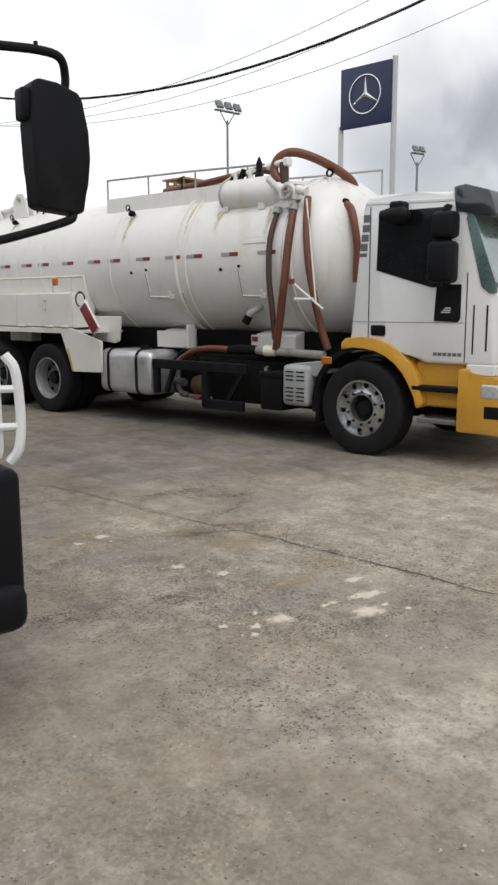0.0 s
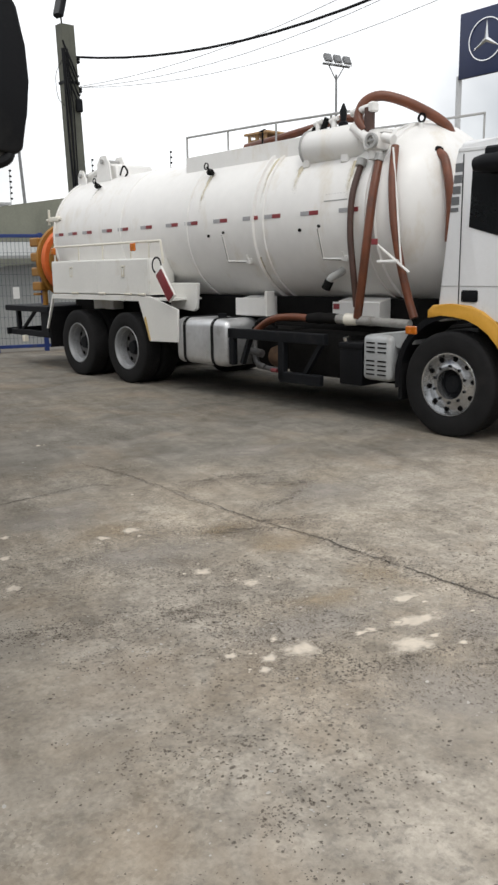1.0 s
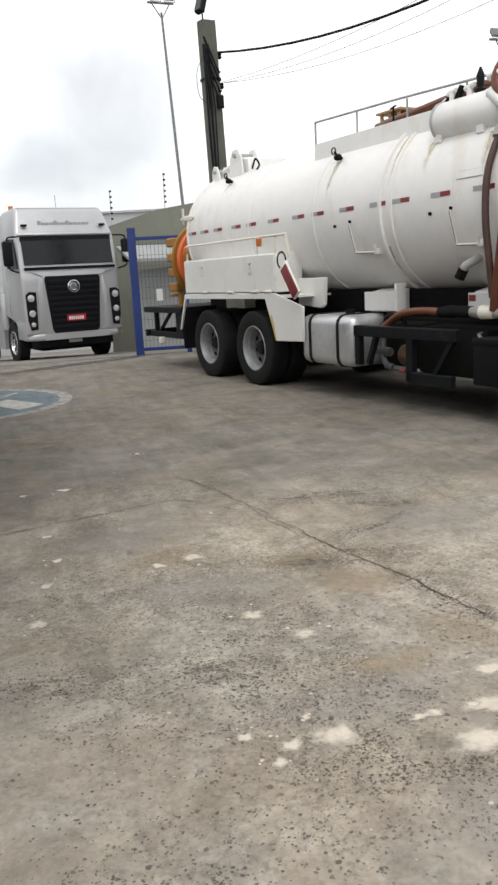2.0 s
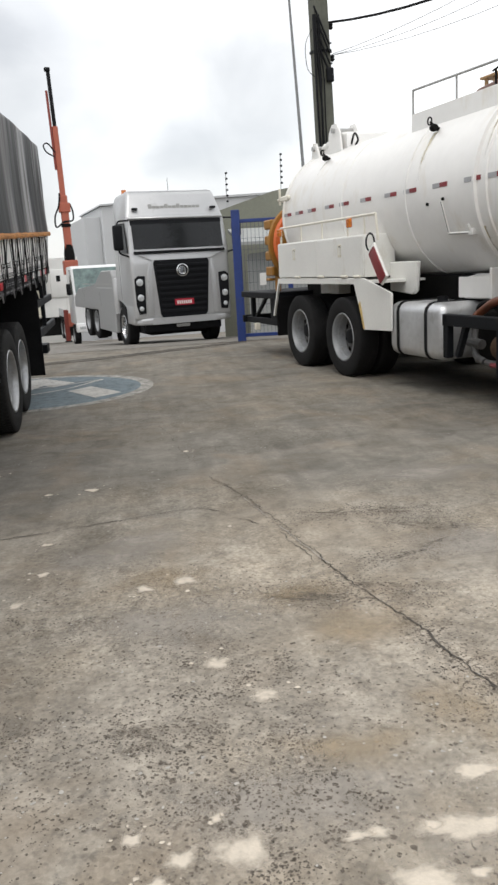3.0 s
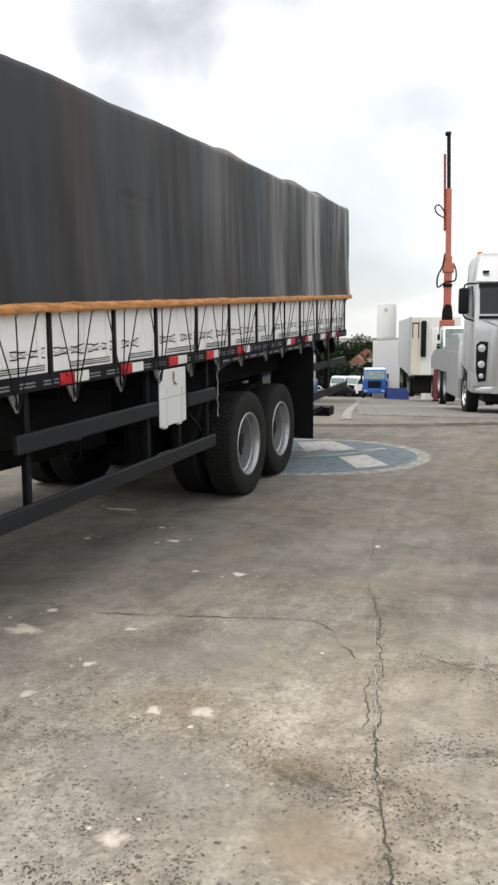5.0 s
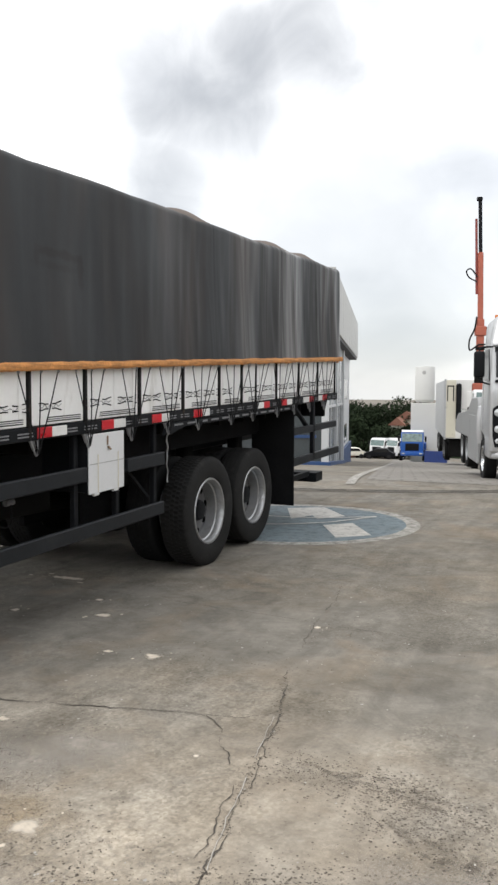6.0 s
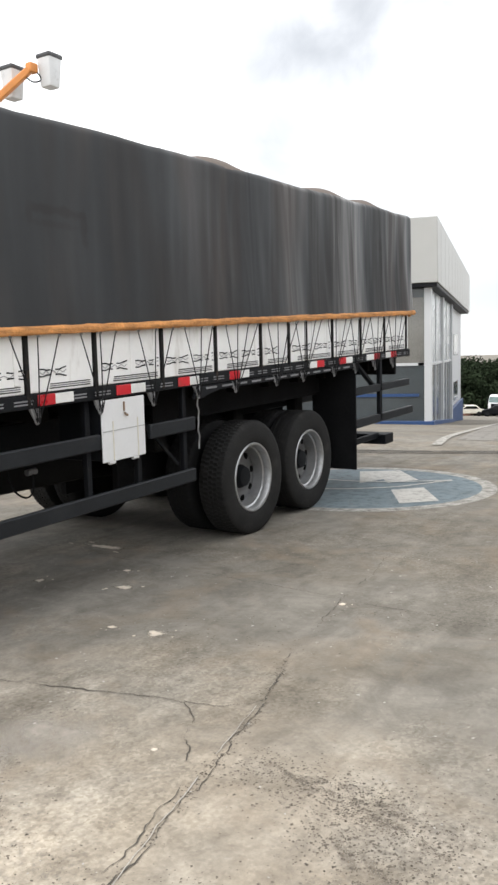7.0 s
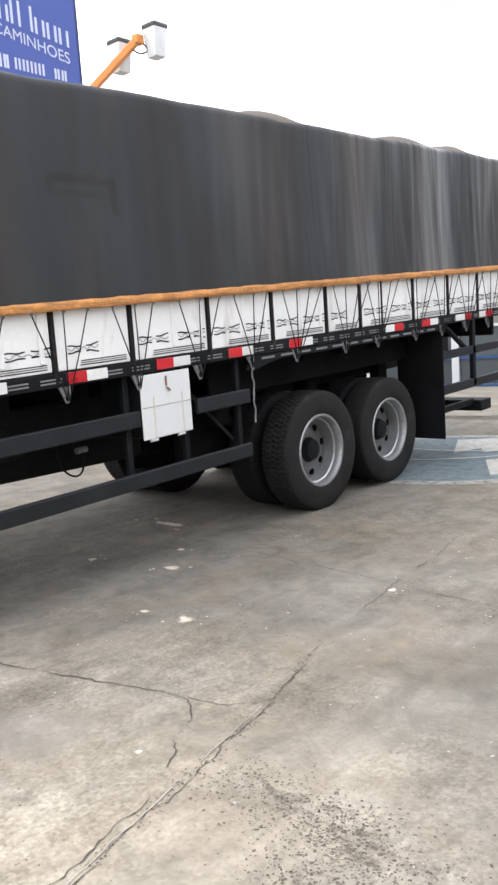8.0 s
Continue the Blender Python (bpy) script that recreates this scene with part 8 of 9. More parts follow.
floodlight_mast(8.83, 31.5, 11.85, 2, 14, -3.0)


def maker_sign():
    a, b = Vector((23.94, 25.27, 0)), Vector((24.41, 22.95, 0))
    t = thing("pylon_sign", pose(*((a + b) / 2), 0, 0, math.degrees(math.atan2(b.y - a.y, b.x - a.x))), "square navy sign with a silver ringed emblem on two white posts", "sign")
    w = (b - a).length / 2
    for s in (-1, 1):
        part("post", rod(BM(), (s * (w + 0.06), 0, 0), (s * (w + 0.06), 0, 10.95 if s > 0 else 8.7), 0.11, 14), M["cladding"], t, "round white post")
    pn = part("panel", box(BM(), -w, w, -0.16, 0.0, 8.55, 10.85, 0.03, 2), M["navy"], t, "navy sign panel")
    bm = BM()
    lathe(bm, [(0.74, -0.2), (0.75, -0.17), (0.695, -0.17), (0.705, -0.2), (0.74, -0.2)], 48, "y", (0, 0, 9.75))
    part("emblem_ring", bm, M["chrome"], pn, "silver emblem ring")
    for k in range(3):
        an = radians(90 + 120 * k)
        u, v = Vector((math.cos(an), 0, math.sin(an))), Vector((-math.sin(an), 0, math.cos(an)))
        bm = BM()
        c = Vector((0, -0.17, 9.75))
        tip, l, r, m = c + u * 0.70, c + v * 0.10 - u * 0.05, c - v * 0.10 - u * 0.05, c + Vector((0, -0.05, 0))
        vs = [bm.verts.new(p) for p in (tip, l, r, m)]
        bm.faces.new((vs[0], vs[1], vs[3])), bm.faces.new((vs[0], vs[3], vs[2])), bm.faces.new((vs[0], vs[2], vs[1]))
        part("emblem_arm", bm, M["chrome"], pn, "", 0)


maker_sign()


# ---- crane truck, refrigerated truck, blue truck down the slope ----
def box_cab(t, W, H, front, mat, depth=1.5, zb=0.75, plate=True):
    """A plain cab-over cab with windows, lamps, mirrors and bumper; its front at x = front."""
    pr = [(front - depth, zb), (front - depth, H), (front - 0.5, H + 0.02), (front - 0.32, H - 0.06), (front - 0.04, zb + (H - zb) * 0.5), (front, zb)]
    cab = part("cab_shell", prism(BM(), pr, "y", -W, W, 0.05, 2), M[mat], t)
    zs = zb + (H - zb) * 0.5
    part("windscreen", prism(BM(), [(front - 0.30, H - 0.12), (front - 0.06, zs + 0.05), (front - 0.03, zs + 0.05), (front - 0.27, H - 0.10)], "y", -W + 0.1, W - 0.1), M["screen"], cab)
    part("grille", box(BM(), front - 0.02, front + 0.03, -W * 0.6, W * 0.6, zb + 0.12, zs - 0.12, 0.02), M["plastic"], cab)
    part("bumper", box(BM(), front - 0.25, front + 0.08, -W - 0.02, W + 0.02, zb - 0.35, zb + 0.05, 0.05, 2), M[mat], cab)
    for s in (-1, 1):
        part("headlamp", box(BM(), front, front + 0.095, s * W * 0.78 - 0.14, s * W * 0.78 + 0.14, zb - 0.22, zb - 0.08, 0.02), M["lamp"], cab)
        part("side_window", prism(BM(), [(front - 0.3, zs + 0.05), (front - 0.48, H - 0.14), (front - 1.1, H - 0.14), (front - 1.12, zs + 0.05)], "y", *sorted((s * (W - 0.01), s * (W + 0.008)))), M["glass"], cab)
        part("mirror", box(BM(), front - 0.22, front - 0.1, *sorted((s * (W + 0.1), s * (W + 0.28))), zs + 0.05, zs + 0.55, 0.03, 2), M["plastic"], cab)
        part("mirror_arm", rod(BM(), (front - 0.3, s * (W - 0.02), zs + 0.6), (front - 0.16, s * (W + 0.2), zs + 0.5), 0.015, 6), M["plastic"], cab)
    return cab


def crane_truck():
    x, y = 0.42, 39.2
    t = thing("crane_truck", pose(x, y, gz(x, y + 2), 0, 0, -78), "white truck with an upright orange-red loader crane", "truck")
    box_cab(t, 1.2, 3.65, 0.0, "white", 2.0, 1.05)
    part("flatbed", box(BM(), -7.0, -4.6, -1.2, 1.2, 1.05, 1.2, 0.02), M["grime"], t)
    for s in (-1, 1):
        part("bed_side", box(BM(), -7.0, -4.6, *sorted((s * 1.17, s * 1.2)), 1.2, 1.6, 0.01), M["white"], t)
        part("chassis_rail", box(BM(), -7.0, -0.2, s * 0.42 - 0.04, s * 0.42 + 0.04, 0.7, 0.95), M["grime"], t)
        for xx in (-1.4, -5.2, -6.4):
            wheel("wheel", t, pose(xx, s * 1.05, 0.5, 0, 0, 0 if s < 0 else 180), 0.5, 0.29, "disc", "rim")
    X, Y = -4.1, -0.7
    cr = part("crane_base", box(BM(), X - 0.35, X + 0.35, -1.15, 0.9, 0.75, 1.4, 0.03), M["crane"], t, "orange-red crane base")
    part("crane_leg", box(BM(), X + 0.1, X + 0.35, -1.3, -1.08, 0.05, 1.6, 0.02), M["cranedark"], t, "dark red stabiliser leg")
    part("leg_foot", box(BM(), X + 0.05, X + 0.4, -1.36, -1.02, 0.0, 0.06, 0.01), M["steel"], t)
    part("column", rod(BM(), (X, Y, 1.3), (X, Y, 4.2), 0.22, 14), M["crane"], t, "dark red crane column")
    part("column_head", box(BM(), X - 0.3, X + 0.3, Y - 0.35, Y + 0.35, 3.3, 4.0, 0.04), M["crane"], cr)
    boom = part("boom", bar(BM(), (X, Y, 3.6), (X - 0.03, Y - 0.02, 7.1), 0.36, 0.32, 0.03), M["crane"], t, "upright orange-red crane boom")
    part("boom_collar", box(BM(), X - 0.24, X + 0.2, Y - 0.22, Y + 0.2, 5.6, 5.75, 0.02), M["grime"], boom)
    part("boom_collar", box(BM(), X - 0.24, X + 0.2, Y - 0.28, Y + 0.26, 6.3, 6.75, 0.03), M["crane"], boom)
    part("upper_boom", bar(BM(), (X - 0.03, Y - 0.02, 7.0), (X - 0.07, Y - 0.07, 10.3), 0.26, 0.24, 0.03), M["crane"], boom, "orange-red upper boom section")
    part("inner_boom", bar(BM(), (X - 0.07, Y - 0.07, 10.3), (X - 0.12, Y - 0.13, 12.85), 0.17, 0.16, 0.02), M["plastic"], boom, "black telescoped boom section")
    part("boom_sleeve", lathe(BM(), [(0.02, 3.05), (0.2, 3.1), (0.27, 3.6), (0.26, 4.3), (0.2, 4.75), (0.02, 4.8)], 18, "z", (X, Y, 0)), M["grime"], boom, "dark bulging hose bundle round the boom foot")
    part("boom_ram", rod(BM(), (X + 0.02, Y - 0.22, 8.3), (X - 0.02, Y - 0.30, 11.9), 0.06, 10), M["cranedark"], boom)
    part("boom_tip", box(BM(), X - 0.2, X + 0.02, Y - 0.30, Y - 0.02, 12.76, 12.95, 0.05, 2), M["plastic"], boom)
    part("boom_hose", tube(BM(), [(X + 0.1, Y - 0.25, 8.9), (X + 0.15, Y - 0.6, 9.1), (X + 0.15, Y - 0.72, 9.4), (X + 0.1, Y - 0.5, 9.5), (X + 0.1, Y - 0.2, 9.1)], 0.035, 6, 6), M["rope"], boom)
    part("boom_hose", tube(BM(), [(X + 0.15, Y - 0.2, 7.2), (X + 0.2, Y - 0.3, 6.6), (X + 0.2, Y - 0.52, 6.1), (X + 0.2, Y - 0.5, 5.6), (X + 0.2, Y - 0.1, 5.85), (X + 0.2, Y + 0.3, 5.9), (X + 0.15, Y + 0.36, 6.3), (X + 0.1, Y + 0.25, 6.7)], 0.04, 6, 6), M["rope"], boom)


M["reeferwhite"] = pm("trailer_white", (0.70, 0.70, 0.68), 0.5, var=0.06, scale=2, bump=0.02, dirt=(0.45, 0.43, 0.40), amount=0.3, dscale=1.5, streak=6)


def reefer_truck():
    x, y = -3.2, 54.4
    t = thing("refrigerated_trailer", pose(x, y, gz(x, y + 3) + 0.45, 0, 0, -77.3) @ Matrix.Scale(1.24, 4), "cream insulated refrigerated trailer parked past the crane truck", "trailer")
    part("cargo_box", box(BM(), -13.0, 0.0, -1.28, 1.28, 1.2, 4.2, 0.03), M["reeferwhite"], t, "white insulated cargo box")
    part("front_band", box(BM(), 0.0, 0.012, -1.26, -0.72, 1.25, 4.17, 0.004), M["reefer"], t, "cream front corner panel")
    for k in range(9):
        part("box_rib", box(BM(), -12.6 + k * 1.4, -12.54 + k * 1.4, -1.295, -1.28, 1.2, 4.15, 0.004), M["galv"], t)
    part("side_panel", box(BM(), -12.9, -0.1, -1.288, -1.278, 1.25, 4.15), M["galv"], t, "grey sheet metal side panel")
    part("corner_post", box(BM(), -0.08, 0.02, -1.3, -1.2, 1.15, 4.22, 0.01), M["galv"], t)
    part("cooling_unit", box(BM(), 0.0, 0.08, -0.2, 0.9, 2.2, 3.6, 0.03, 2), M["reeferwhite"], t, "white cooling unit")
    part("fairing", box(BM(), 0.0, 0.22, -0.72, -0.46, 2.15, 4.0, 0.08, 3), M["plastic"], t, "tall black front fairing")
    part("unit_vent", box(BM(), 0.07, 0.10, 0.1, 0.3, 3.0, 3.3, 0.01), M["plastic"], t)
    for y0, y1, z0, z1 in ((-1.16, -1.11, 3.1, 3.9), (-0.87, -0.82, 3.1, 3.9), (-1.16, -0.82, 3.84, 3.9)):
        part("front_mark", box(BM(), 0.008, 0.024, y0, y1, z0, z1, 0.004), M["plastic"], t)
    part("underbody", box(BM(), -12.6, -0.3, -1.0, 1.0, 0.25, 1.15, 0.05), M["grime"], t)
    for s in (-1, 1):
        part("landing_leg", box(BM(), -3.0, -2.85, s * 0.8 - 0.06, s * 0.8 + 0.06, 0.0, 1.2, 0.01), M["steel"], t)
        part("chassis_rail", box(BM(), -12.8, -0.2, s * 0.42 - 0.04, s * 0.42 + 0.04, 0.8, 1.1), M["grime"], t)
        for xx in (-1.3, -2.6, -8.5, -9.8, -11.1):
            wheel("wheel", t, pose(xx, s * 1.06, 0.5, 0, 0, 0 if s < 0 else 180), 0.5, 0.29, "disc", "rim")


def blue_truck(x, y, mat, label, rz=-78, W=1.2):
    t = thing("cab_truck", on(x, y, rz), label, "truck", "trucks down the slope")
    box_cab(t, W, 2.7, 0.0, mat, 1.8, 0.9)
    part("cab_roof", prism(BM(), [(-1.78, 2.69), (-1.7, 2.86), (-0.6, 2.88), (-0.34, 2.72)], "y", -W + 0.03, W - 0.03, 0.05, 2), M["white"], t, "white cab roof")
    part("chassis_rail", box(BM(), -6.0, -0.2, -0.5, 0.5, 0.65, 0.95), M["grime"], t)
    part("flatbed", box(BM(), -6.2, -2.0, -1.2, 1.2, 1.0, 1.6, 0.02), M[mat], t)
    for s in (-1, 1):
        for xx in (-1.2, -5.0):
            wheel("wheel", t, pose(xx, s * 1.05, 0.5, 0, 0, 0 if s < 0 else 180), 0.5, 0.29, "disc", "rim")



blue_truck(-11.63, 76.3, "brightblue", "bright blue cab truck with a white roof far down the slope", -80, 1.02)
blue_truck(-22.0, 110.5, "white", "white cab truck parked far down the slope", -128)
blue_truck(-24.4, 112.0, "white", "white cab truck parked far down the slope", -110)


def parked_car(x, y, mat, label, rz):
    t = thing("parked_car", on(x, y, rz), label, "car", "cars down the slope")
    body = [(-2.1, 0.35), (-2.15, 0.85), (-1.5, 0.95), (-1.1, 1.42), (0.3, 1.45), (0.95, 0.98), (1.9, 0.85), (2.0, 0.4)]
    part("body", prism(BM(), body, "y", -0.82, 0.82, 0.08, 2), M[mat], t)
    for s in (-1, 1):
        part("side_window", prism(BM(), [(-1.3, 0.98), (-1.0, 1.34), (0.25, 1.36), (0.75, 0.98)], "y", *sorted((s * 0.81, s * 0.826))), M["glass"], t)
        for xx in (-1.35, 1.25):
            part("wheel", lathe(BM(), [(0.02, -0.1), (0.2, -0.1), (0.31, -0.08), (0.31, 0.08), (0.2, 0.1), (0.02, 0.1)], 18, "y", (xx, s * 0.76, 0.31)), M["rubber"], t)
    part("windscreen", prism(BM(), [(0.34, 1.40), (0.95, 0.99), (0.97, 1.01), (0.37, 1.42)], "y", -0.7, 0.7), M["glass"], t)


parked_car(-27.0, 108.0, "cream", "cream car parked far down the slope", -150)
parked_car(-29.8, 107.0, "white", "white car parked far down the slope", -150)
parked_car(-22.6, 106.5, "plastic", "dark car parked far down the slope", -170)


# ---- showroom beside the slope ----
def showroom():
    ang = 104.2
    x, y = -5.4, 31.6
    t = thing("showroom", pose(x, y, -0.78, 0, 0, ang), "white clad showroom with a deep fascia, glass front and blue base", "building", kind="structure")
    L, D = 22.4, 14.0        # along the slope, and away from it
    zf0, zf1 = 4.78, 7.05
    # +x runs down the slope, +y away from it
    part("base", box(BM(), -0.25, 0.3, -0.46, D, -2.6, -0.14, 0.02), M["showblue"], t, "blue painted plinth")
    part("base", prism(BM(), [(0.3, -0.16), (11.4, -1.0), (11.4, -3.2), (0.3, -2.6)], "y", -0.46, 0.2, 0.01), M["showblue"], t, "blue painted plinth stepping down the slope")
    part("core_wall", box(BM(), 0.9, L - 0.3, 0.9, D - 0.3, -2.0, zf0 + 0.2), M["showwall"], t, "pale inner wall")
    for k in range(3):
        xx = k * 5.6
        part("column", box(BM(), xx - 0.18, xx + 0.18, -0.36, -0.10, -2.0, zf0 + 0.1, 0.01), M["cladding"], t, "white column")
        if k < 2:
            part("pane", box(BM(), xx + 0.18, xx + 5.42, -0.24, -0.22, -1.15, 1.88), M["shopglass"], t, "large shop window pane")
            # upper glass gets a pale colour in place of its sky reflection
            part("blind", box(BM(), xx + 0.18, xx + 5.42, -0.25, -0.23, 1.98, zf0), M["blind"], t, "upper glass panel painted pale as a sky reflection")
            part("transom", box(BM(), xx + 0.18, xx + 5.42, -0.31, -0.18, 1.88, 1.98), M["cladding"], t)
            part("mullion", box(BM(), xx + 2.7, xx + 2.8, -0.28, -0.18, -1.15, zf0), M["cladding"], t)
    part("end_wall", box(BM(), 11.38, L, -0.12, 0.2, -2.2, zf0 + 0.1, 0.01), M["cladding"], t, "white rendered end wall")
    part("end_base", box(BM(), 11.4, L, -0.27, -0.11, -3.2, -0.60, 0.01), M["showblue"], t, "blue painted wall base")
    for z0, z1 in ((-0.38, 0.67), (2.15, 3.3)):
        part("window", box(BM(), 15.5, 19.0, -0.14, -0.11, z0, z1, 0.01), M["shopglass"], t, "small dark window")
    for k in range(5):
        yy = k * D / 4.3
        if k:
            part("column", box(BM(), -0.13, 0.13, yy - 0.13, yy + 0.13, -1.0, zf0 + 0.1, 0.01), M["cladding"], t, "white column")
        if k < 4:
            ya = yy + 0.16 if k else -0.12
            # upper pane coloured for its reflection, with a dark band painted under the soffit
            for z0, z1, mt in ((-0.14, 1.88, "shopglass"), (1.98, zf0 - 0.45, "glazing"), (zf0 - 0.45, zf0, "shopglass")):
                part("pane", box(BM(), -0.01, 0.01, ya, yy + D / 4.3 - 0.16, z0, z1), M[mt], t, "large shop window pane")
            part("transom", box(BM(), -0.05, 0.05, yy + 0.13, yy + D / 4.3 - 0.13, 1.88, 1.98), M["cladding"], t)
    part("blue_band", box(BM(), -0.06, -0.03, 0.1, D, 0.75, 0.86), M["showblue"], t, "blue glass band")
    part("fascia", prism(BM(), [(-0.55, zf0 + 0.02), (-0.75, zf1), (L + 0.6, zf1), (L + 0.6, zf0 + 0.02)], "y", -0.62, D + 0.6, 0.02), M["fascia"], t, "deep white clad fascia")
    for k in range(12):
        part("panel_joint", box(BM(), 0.8 + 2 * k, 0.815 + 2 * k, -0.624, -0.618, zf0 + 0.05, zf1 - 0.03), M["grey"], t)
    for k in range(6):
        part("panel_joint", box(BM(), -0.66, -0.62, 1.3 + 2 * k, 1.315 + 2 * k, zf0 + 0.05, zf1 - 0.03), M["grey"], t)
    part("soffit", box(BM(), -0.5, L, -0.58, D, zf0 - 0.12, zf0, 0.01), M["plastic"], t, "dark soffit")


M["towerwhite"] = pm("tower_white", (0.56, 0.56, 0.54), 0.6, var=0.04, scale=0.6, bump=0.02)
M["greyfar"] = pm("pale_grey_cladding", (0.46, 0.47, 0.48), 0.6, var=0.06, scale=0.4, bump=0.02)
M["fascia"] = pm("fascia_cladding", (0.44, 0.44, 0.425), 0.5, var=0.05, scale=0.6, bump=0.01, dirt=(0.38, 0.375, 0.36), amount=0.3, dscale=0.7, streak=4)
M["showblue"] = pm("plinth_blue", (0.016, 0.052, 0.15), 0.5, var=0.1, scale=2, bump=0.02)
# sky reflection put into the colour of the upper glass
M["blind"] = pm("pale_reflection_glazing", (0.36, 0.38, 0.39), 0.25, var=0.08, scale=0.6, bump=0.0)
M["cranedark"] = pm("dull_red_paint", (0.20, 0.035, 0.025), 0.6, var=0.2, scale=4, bump=0.04)
# blotchy brown-grey stands for reflections in the end face's upper glass
M["glazing"] = pm("upper_reflection_glazing", (0.17, 0.165, 0.15), 0.16, var=0.5, scale=0.35, bump=0.0, coat=0.4)
M["shopglass"] = pm("shop_glass", (0.06, 0.07, 0.075), 0.1, var=0.3, scale=0.6, bump=0.0)
M["showwall"] = pm("pale_wall", (0.5, 0.51, 0.52), 0.7, var=0.08, scale=0.6, bump=0.05)
showroom()

crane_truck()
reefer_truck()

# white pylon and far buildings
t = thing("water_tower", on(-11.57, 81.4, 12), "white cylindrical water tower on a white block", "tower")
part("reservoir", lathe(BM(), [(0.02, 9.35), (0.88, 9.3), (0.95, 9.2), (0.95, 6.1), (0.75, 5.85), (0.02, 5.8)], 28, "z"), M["towerwhite"], t, "white round reservoir")
part("base_block", box(BM(), -1.3, 1.3, -1.2, 1.2, 0, 5.75, 0.03), M["towerwhite"], t, "white block base")
part("mark", lathe(BM(), [(0.01, -0.97), (0.18, -0.965), (0.18, -0.9)], 16, "y", (-0.1, 0, 8.7)), M["grey"], t)
t = thing("far_shed", on(-8.2, 92.0, 12), "low white shed with a blue edge far down the slope", "building")
part("wall", box(BM(), -1.0, 7, 0, 8, -1, 3.6, 0.03), M["towerwhite"], t)
part("roof", prism(BM(), [(-1.3, 3.2), (-1.3, 3.5), (1.5, 5.2), (7.2, 5.4), (7.2, 3.6)], "y", -0.3, 8.3), M["brightblue"], t)
t = thing("far_warehouse", on(6.5, 74.0, 12), "large pale grey warehouse far behind the parked trucks", "building")
part("wall", prism(BM(), [(-7.3, -4), (-7.3, 11.3), (12.0, 12.0), (12.0, -4)], "y", 0, 12, 0.04), M["greyfar"], t)
part("annex", box(BM(), -8.7, -7.3, 1, 10, -4, 10.5, 0.04), M["greyfar"], t)
part("roof", prism(BM(), [(-7.5, 11.3), (-7.4, 11.45), (12.2, 12.2), (12.2, 12.0)], "y", -0.2, 12.2), M["galv"], t)
for k in range(9):
    part("wall_rib", box(BM(), -6.0 + 2 * k, -5.9 + 2 * k, -0.04, 0.0, 0, 11.2), M["greyfar"], t)
wall_run("blue_fence", (-10.25, 75.3), (-8.2, 75.0), -3.4, -3.4, 0.15, "blue", "low blue fence far down the slope", -6.5)
for x, y, w, h, m in ((-24.6, 121, 1.9, 4.6, "brick"), (-31.8, 114.5, 2.4, 0.0, "brick"), (-24.2, 124, 2.6, 5.5, "brick")):
    t = thing("far_house", pose(x, y, -9.1), "small far house with a brick-red roof among the trees", "house", "far houses")
    part("wall", box(BM(), 0, w, 0, 5, -1, h + 1.6), M["reefer"], t)
    part("roof", prism(BM(), [(-0.4, h + 1.6), (w / 2, h + 2.8), (w + 0.4, h + 1.6)], "y", -0.4, 5.4), M[m], t)
    for k in range(2):
        part("window", box(BM(), 0.8 + k * 2.2, 1.7 + k * 2.2, -0.03, 0.02, h - 0.2, h + 0.8), M["glass"], t)


def tree(x, y, z, h, seed):
    rnd = random.Random(seed)
    t = thing("tree", pose(x, y, z), "dense dark green broadleaf tree far behind the yard", "tree", "far trees")
    bm = BM()
    rod(bm, (0, 0, 0), (0.1, 0, h * 0.55), 0.28, 8, 0.14)
    for k in range(5):
        a = rnd.uniform(0, 6.3)
        rod(bm, (0.08, 0, h * rnd.uniform(0.3, 0.5)), (math.cos(a) * h * 0.25, math.sin(a) * h * 0.25, h * rnd.uniform(0.6, 0.8)), 0.1, 6, 0.04)
    part("trunk", bm, M["bark"], t)
    bm = BM()
    lobes = [(Vector((rnd.uniform(-1, 1) * h * 0.3, rnd.uniform(-1, 1) * h * 0.3, h * rnd.uniform(0.35, 0.85))), h * rnd.uniform(0.13, 0.24)) for _ in range(11)]
    for c, r in lobes:
        for _ in range(170):
            d = Vector((rnd.gauss(0, 1), rnd.gauss(0, 1), rnd.gauss(0, 1))).normalized()
            p = c + d * r * rnd.uniform(0.55, 1.08)
            s = rnd.uniform(0.16, 0.42)
            u = Vector((rnd.gauss(0, 1), rnd.gauss(0, 1), rnd.gauss(0, 1))).normalized()
            v = u.cross(d).normalized() if abs(u.dot(d)) < 0.95 else Vector((0, 0, 1))
            q = [p - u * s, p - v * s * 0.5, p + u * s, p + v * s * 0.5 + d * s * 0.3]
            bm.faces.new([bm.verts.new(w) for w in q])
    part("crown", bm, M["leaf"], t, "", 0)


rnd = random.Random(9)
for i in range(54):
    x, y = -44 + i * 0.45 + rnd.uniform(-1, 1), 122 + rnd.uniform(-4, 14)
    low = y < 126 and -27 + 0.2 * (120 - y) < x < -19
    tree(x, y, -9.2 + 0.06 * (y - 120) + rnd.uniform(0, 0.5), rnd.uniform(5.2, 6.8) if low else rnd.uniform(7.4, 9.4) if rnd.random() < 0.6 else rnd.uniform(4.5, 6.5), 100 + i)
wood = sheet(steps(-80, -14, 40), steps(118, 170, 14), lambda x, y: -9.5 + min(6.4, 0.34 * max(0, y - 124)) + 1.2 * noise.noise((x * 0.3, y * 0.2, 0)))
solid("hillside", wood, M["leaf"], "dark green wooded slope far away", "hill", kind="structure")

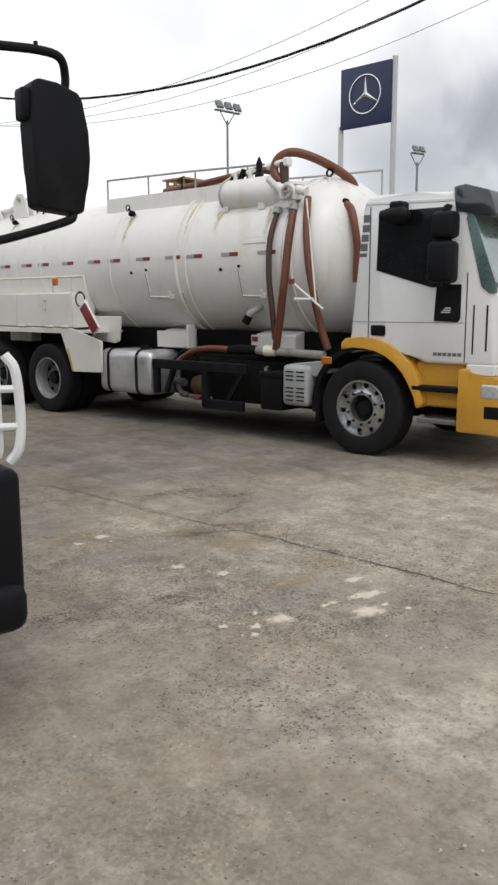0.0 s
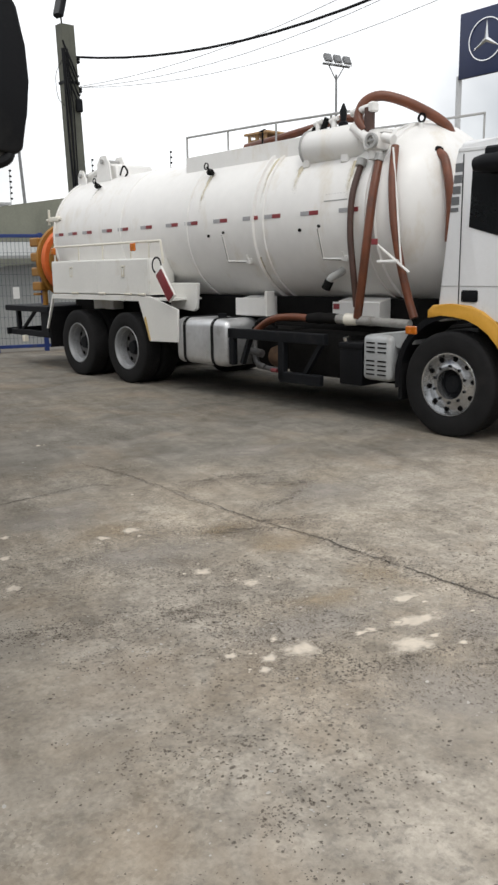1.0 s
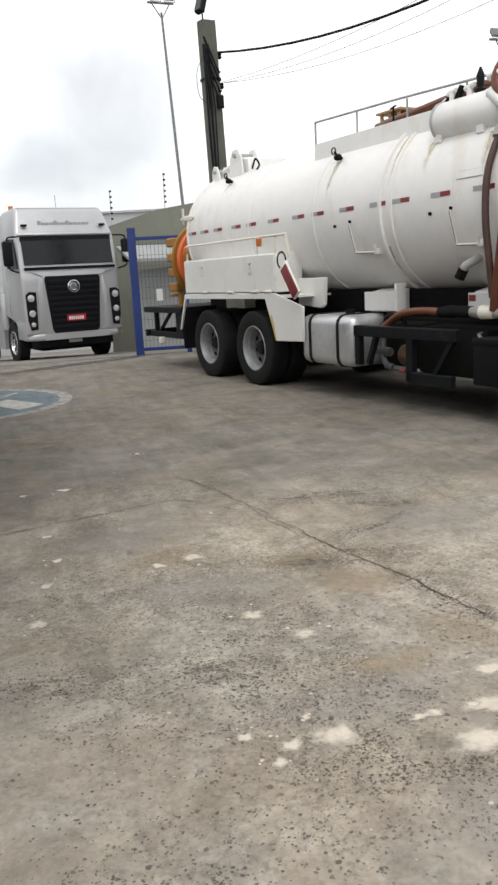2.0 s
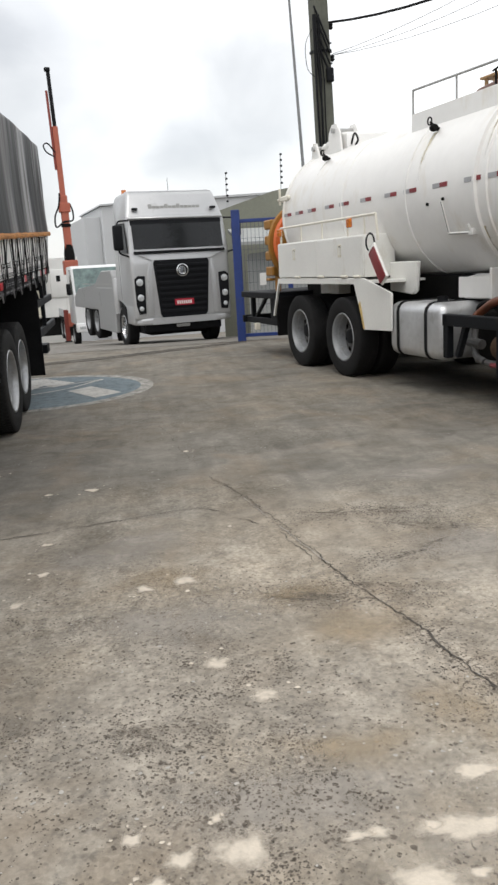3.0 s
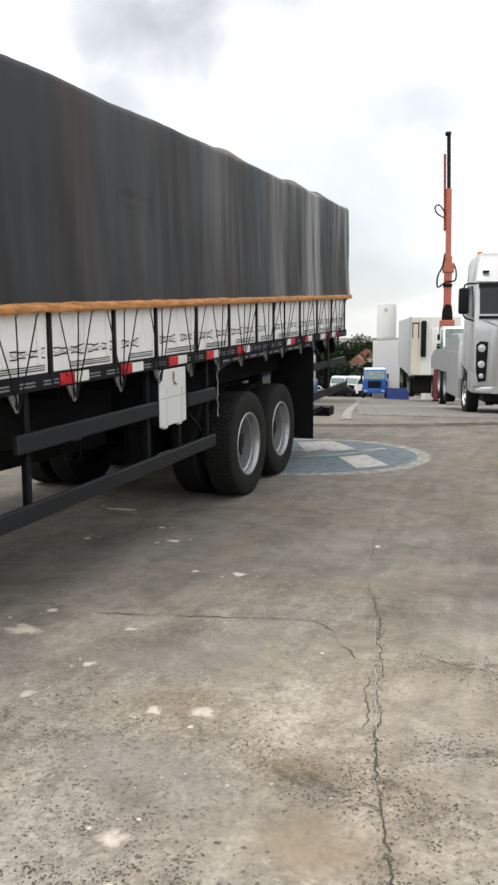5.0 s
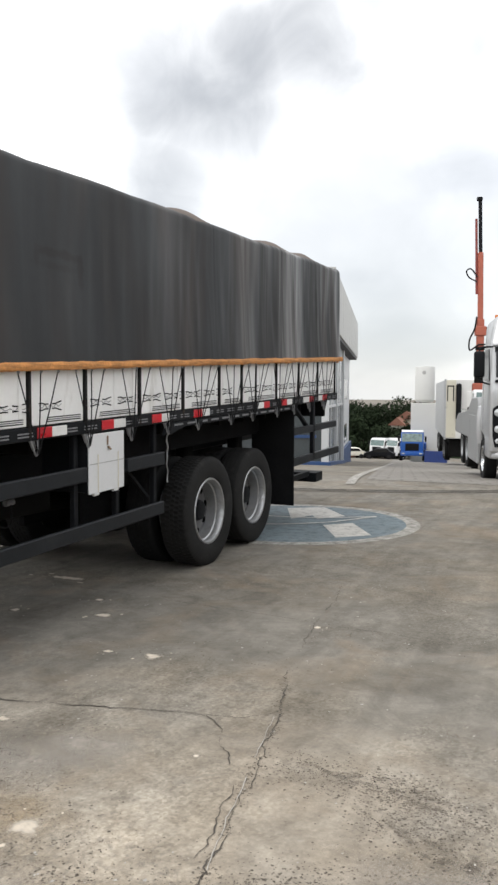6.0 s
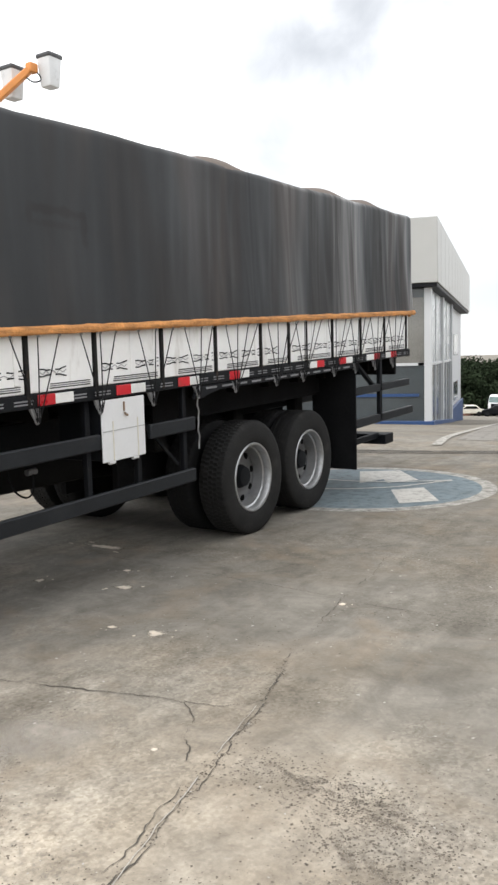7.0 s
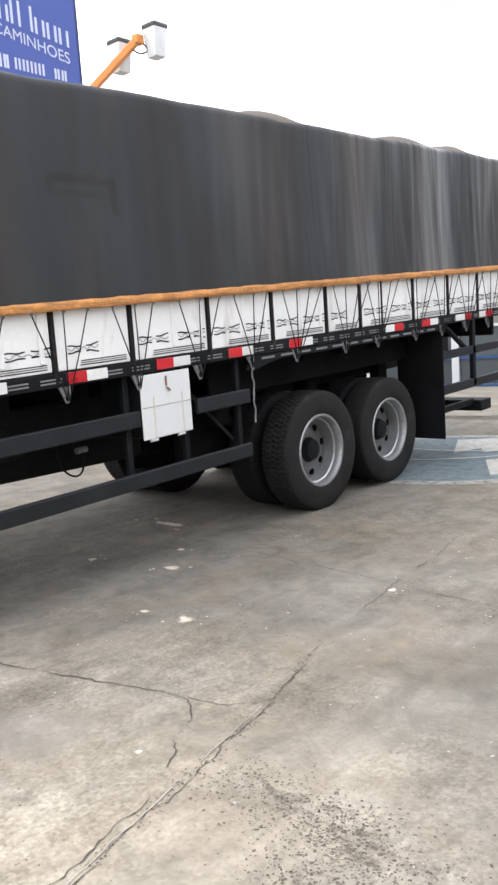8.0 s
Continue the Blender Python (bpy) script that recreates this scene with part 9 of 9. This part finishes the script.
# kerb line down the slope
solid("white_line", ribbon([(0.305, 16.6), (-1.76, 26.0), (-3.84, 35.5), (-5.93, 45.0), (-7.90, 54.0)], 0.17, 0.02, 30, 0.01), M["paintring"], "worn white line down the slope", "road line", kind="structure")


# ---- aerial work platform and billboard behind the tarpaulin truck ----
def bucket_lift():
    t = thing("bucket_lift", pose(-15.9, 20.9, 0, 0, 0, 0), "orange lift arm with two white buckets under dark covers", "lift truck")
    tip = Vector((1.16, 1.32, 10.80))
    part("arm", bar(BM(), (-3.6, -2.6, 5.4), tip, 0.24, 0.22, 0.03), M["liftarm"], t, "thick orange lift arm")
    part("arm_head", box(BM(), tip.x - 0.14, tip.x + 0.14, tip.y - 0.16, tip.y + 0.16, tip.z - 0.16, tip.z + 0.14, 0.05, 2), M["liftarm"], t)
    for d in (Vector((0.36, 0.42, -0.12)), Vector((-0.86, -0.02, -0.36))):
        c = tip + d
        bm = BM()
        prof = [((-0.22, -0.22), -0.46), ((-0.28, -0.28), 0.46)]
        vs = []
        for (a, b), z in prof:
            vs.append([bm.verts.new(c + Vector((sx * a, sy * b, z))) for sx, sy in ((1, 1), (-1, 1), (-1, -1), (1, -1))])
        for i in range(4):
            bm.faces.new((vs[0][i], vs[0][(i + 1) % 4], vs[1][(i + 1) % 4], vs[1][i]))
        bm.faces.new(vs[0])
        bmesh.ops.bevel(bm, geom=list(bm.edges), offset=0.05, segments=2, profile=0.5, affect="EDGES")
        bk = part("bucket", bm, M["bucket"], t, "white fibreglass bucket")
        part("cover", box(BM(), c.x - 0.31, c.x + 0.31, c.y - 0.31, c.y + 0.31, c.z + 0.40, c.z + 0.56, 0.06, 2), M["covergrey"], bk, "dark grey bucket cover")
    part("control_hose", tube(BM(), [tip + Vector((0.1, 0.1, -0.1)), tip + Vector((0.2, 0.2, -0.34)), tip + Vector((0.02, 0.05, -0.42)), tip + Vector((-0.15, -0.1, -0.3))], 0.025, 6, 6), M["rope"], t)
    # carrier under the arm
    part("tower", box(BM(), -4.1, -3.2, -3.0, -2.2, 1.2, 5.6, 0.05), M["liftarm"], t)
    part("carrier", box(BM(), -6.5, -1.0, -3.6, -1.6, 0.5, 1.2, 0.05), M["white"], t)
    for a in (-5.5, -2.0):
        for s in (-3.55, -1.65):
            wheel("wheel", t, pose(a, s, 0.45, 0, 0, 0 if s < -2 else 180), 0.45, 0.28, "disc", "rim")


M["liftarm"] = pm("lift_orange", (0.62, 0.24, 0.06), 0.5, var=0.1, scale=3, bump=0.02, dirt=(0.35, 0.15, 0.05), amount=0.3)
M["covergrey"] = pm("cover_grey", (0.06, 0.062, 0.065), 0.6, var=0.2, scale=4, bump=0.05)
bucket_lift()


def billboard():
    a, b = Vector((-22.25, 25.8, 0)), Vector((-24.9, 22.2, 0))
    d = (a - b).normalized()
    M["palebar"] = pm("faded_bar_paint", (0.46, 0.50, 0.64), 0.6, var=0.1, scale=1, bump=0.0)
    t = thing("billboard", pose(*a, 0, 0, math.degrees(math.atan2(d.y, d.x))), "blue billboard with pale lettering, on a steel post", "billboard")
    pn = part("panel", box(BM(), -9.0, 0.0, -0.15, 0.15, 11.0, 18.0, 0.02), M["billboard"], t, "blue billboard panel")
    part("edge", box(BM(), -0.002, 0.06, -0.18, 0.18, 10.95, 18.05, 0.01), M["navy"], pn)
    # lettering as plain upright bars: right end, width of a letter, count, foot, rise to the near side, height
    for u, w, n, z, rise, h, st in ((-0.34, 0.45, 6, 13.21, 0.43, 0.62, 0.095), (-0.55, 0.27, 2, 11.92, 0.25, 0.40, 0.08), (-1.40, 0.30, 4, 12.13, 0.25, 0.44, 0.08), (-2.75, 0.27, 2, 12.42, 0.25, 0.52, 0.09)):
        for k in range(n):
            tall = h * (1.55 if h > 0.6 and k in (3, 4) else 1.0)
            for q in ((0, 1) if not (h > 0.6 and k in (3,)) else (0,)):
                x1 = u - k * w - q * (w - st - 0.075)
                zf = z - rise * (x1 - u)
                part("pale_bar", prism(BM(), [(x1 - st, zf + rise * st), (x1, zf), (x1, zf + tall), (x1 - st, zf + rise * st + tall)], "y", -0.165, -0.15), M["palebar"], pn)
    word = bpy.data.curves.new("word", "FONT")
    word.body, word.size, word.extrude = "CAMINHOES", 1.0, 0.008
    flat_word = bpy.data.objects.new("word", word)
    bm = BM()
    bm.from_mesh(flat_word.to_mesh())
    flat_word.to_mesh_clear()
    bpy.data.objects.remove(flat_word)
    wide, high = max(v.co.x for v in bm.verts), max(v.co.y for v in bm.verts)
    for v in bm.verts:
        u = (v.co.x / wide - 1) * 2.85
        v.co = (-0.36 + u, -0.158 - v.co.z, 12.58 - 0.44 * u + 0.43 * v.co.y / high)
    part("lettering", bm, M["palebar"], pn, "pale capital letters", 0)
    part("post", rod(BM(), (-4.5, 0, 0), (-4.5, 0, 11.0), 0.35, 16), M["galv"], t)


billboard()
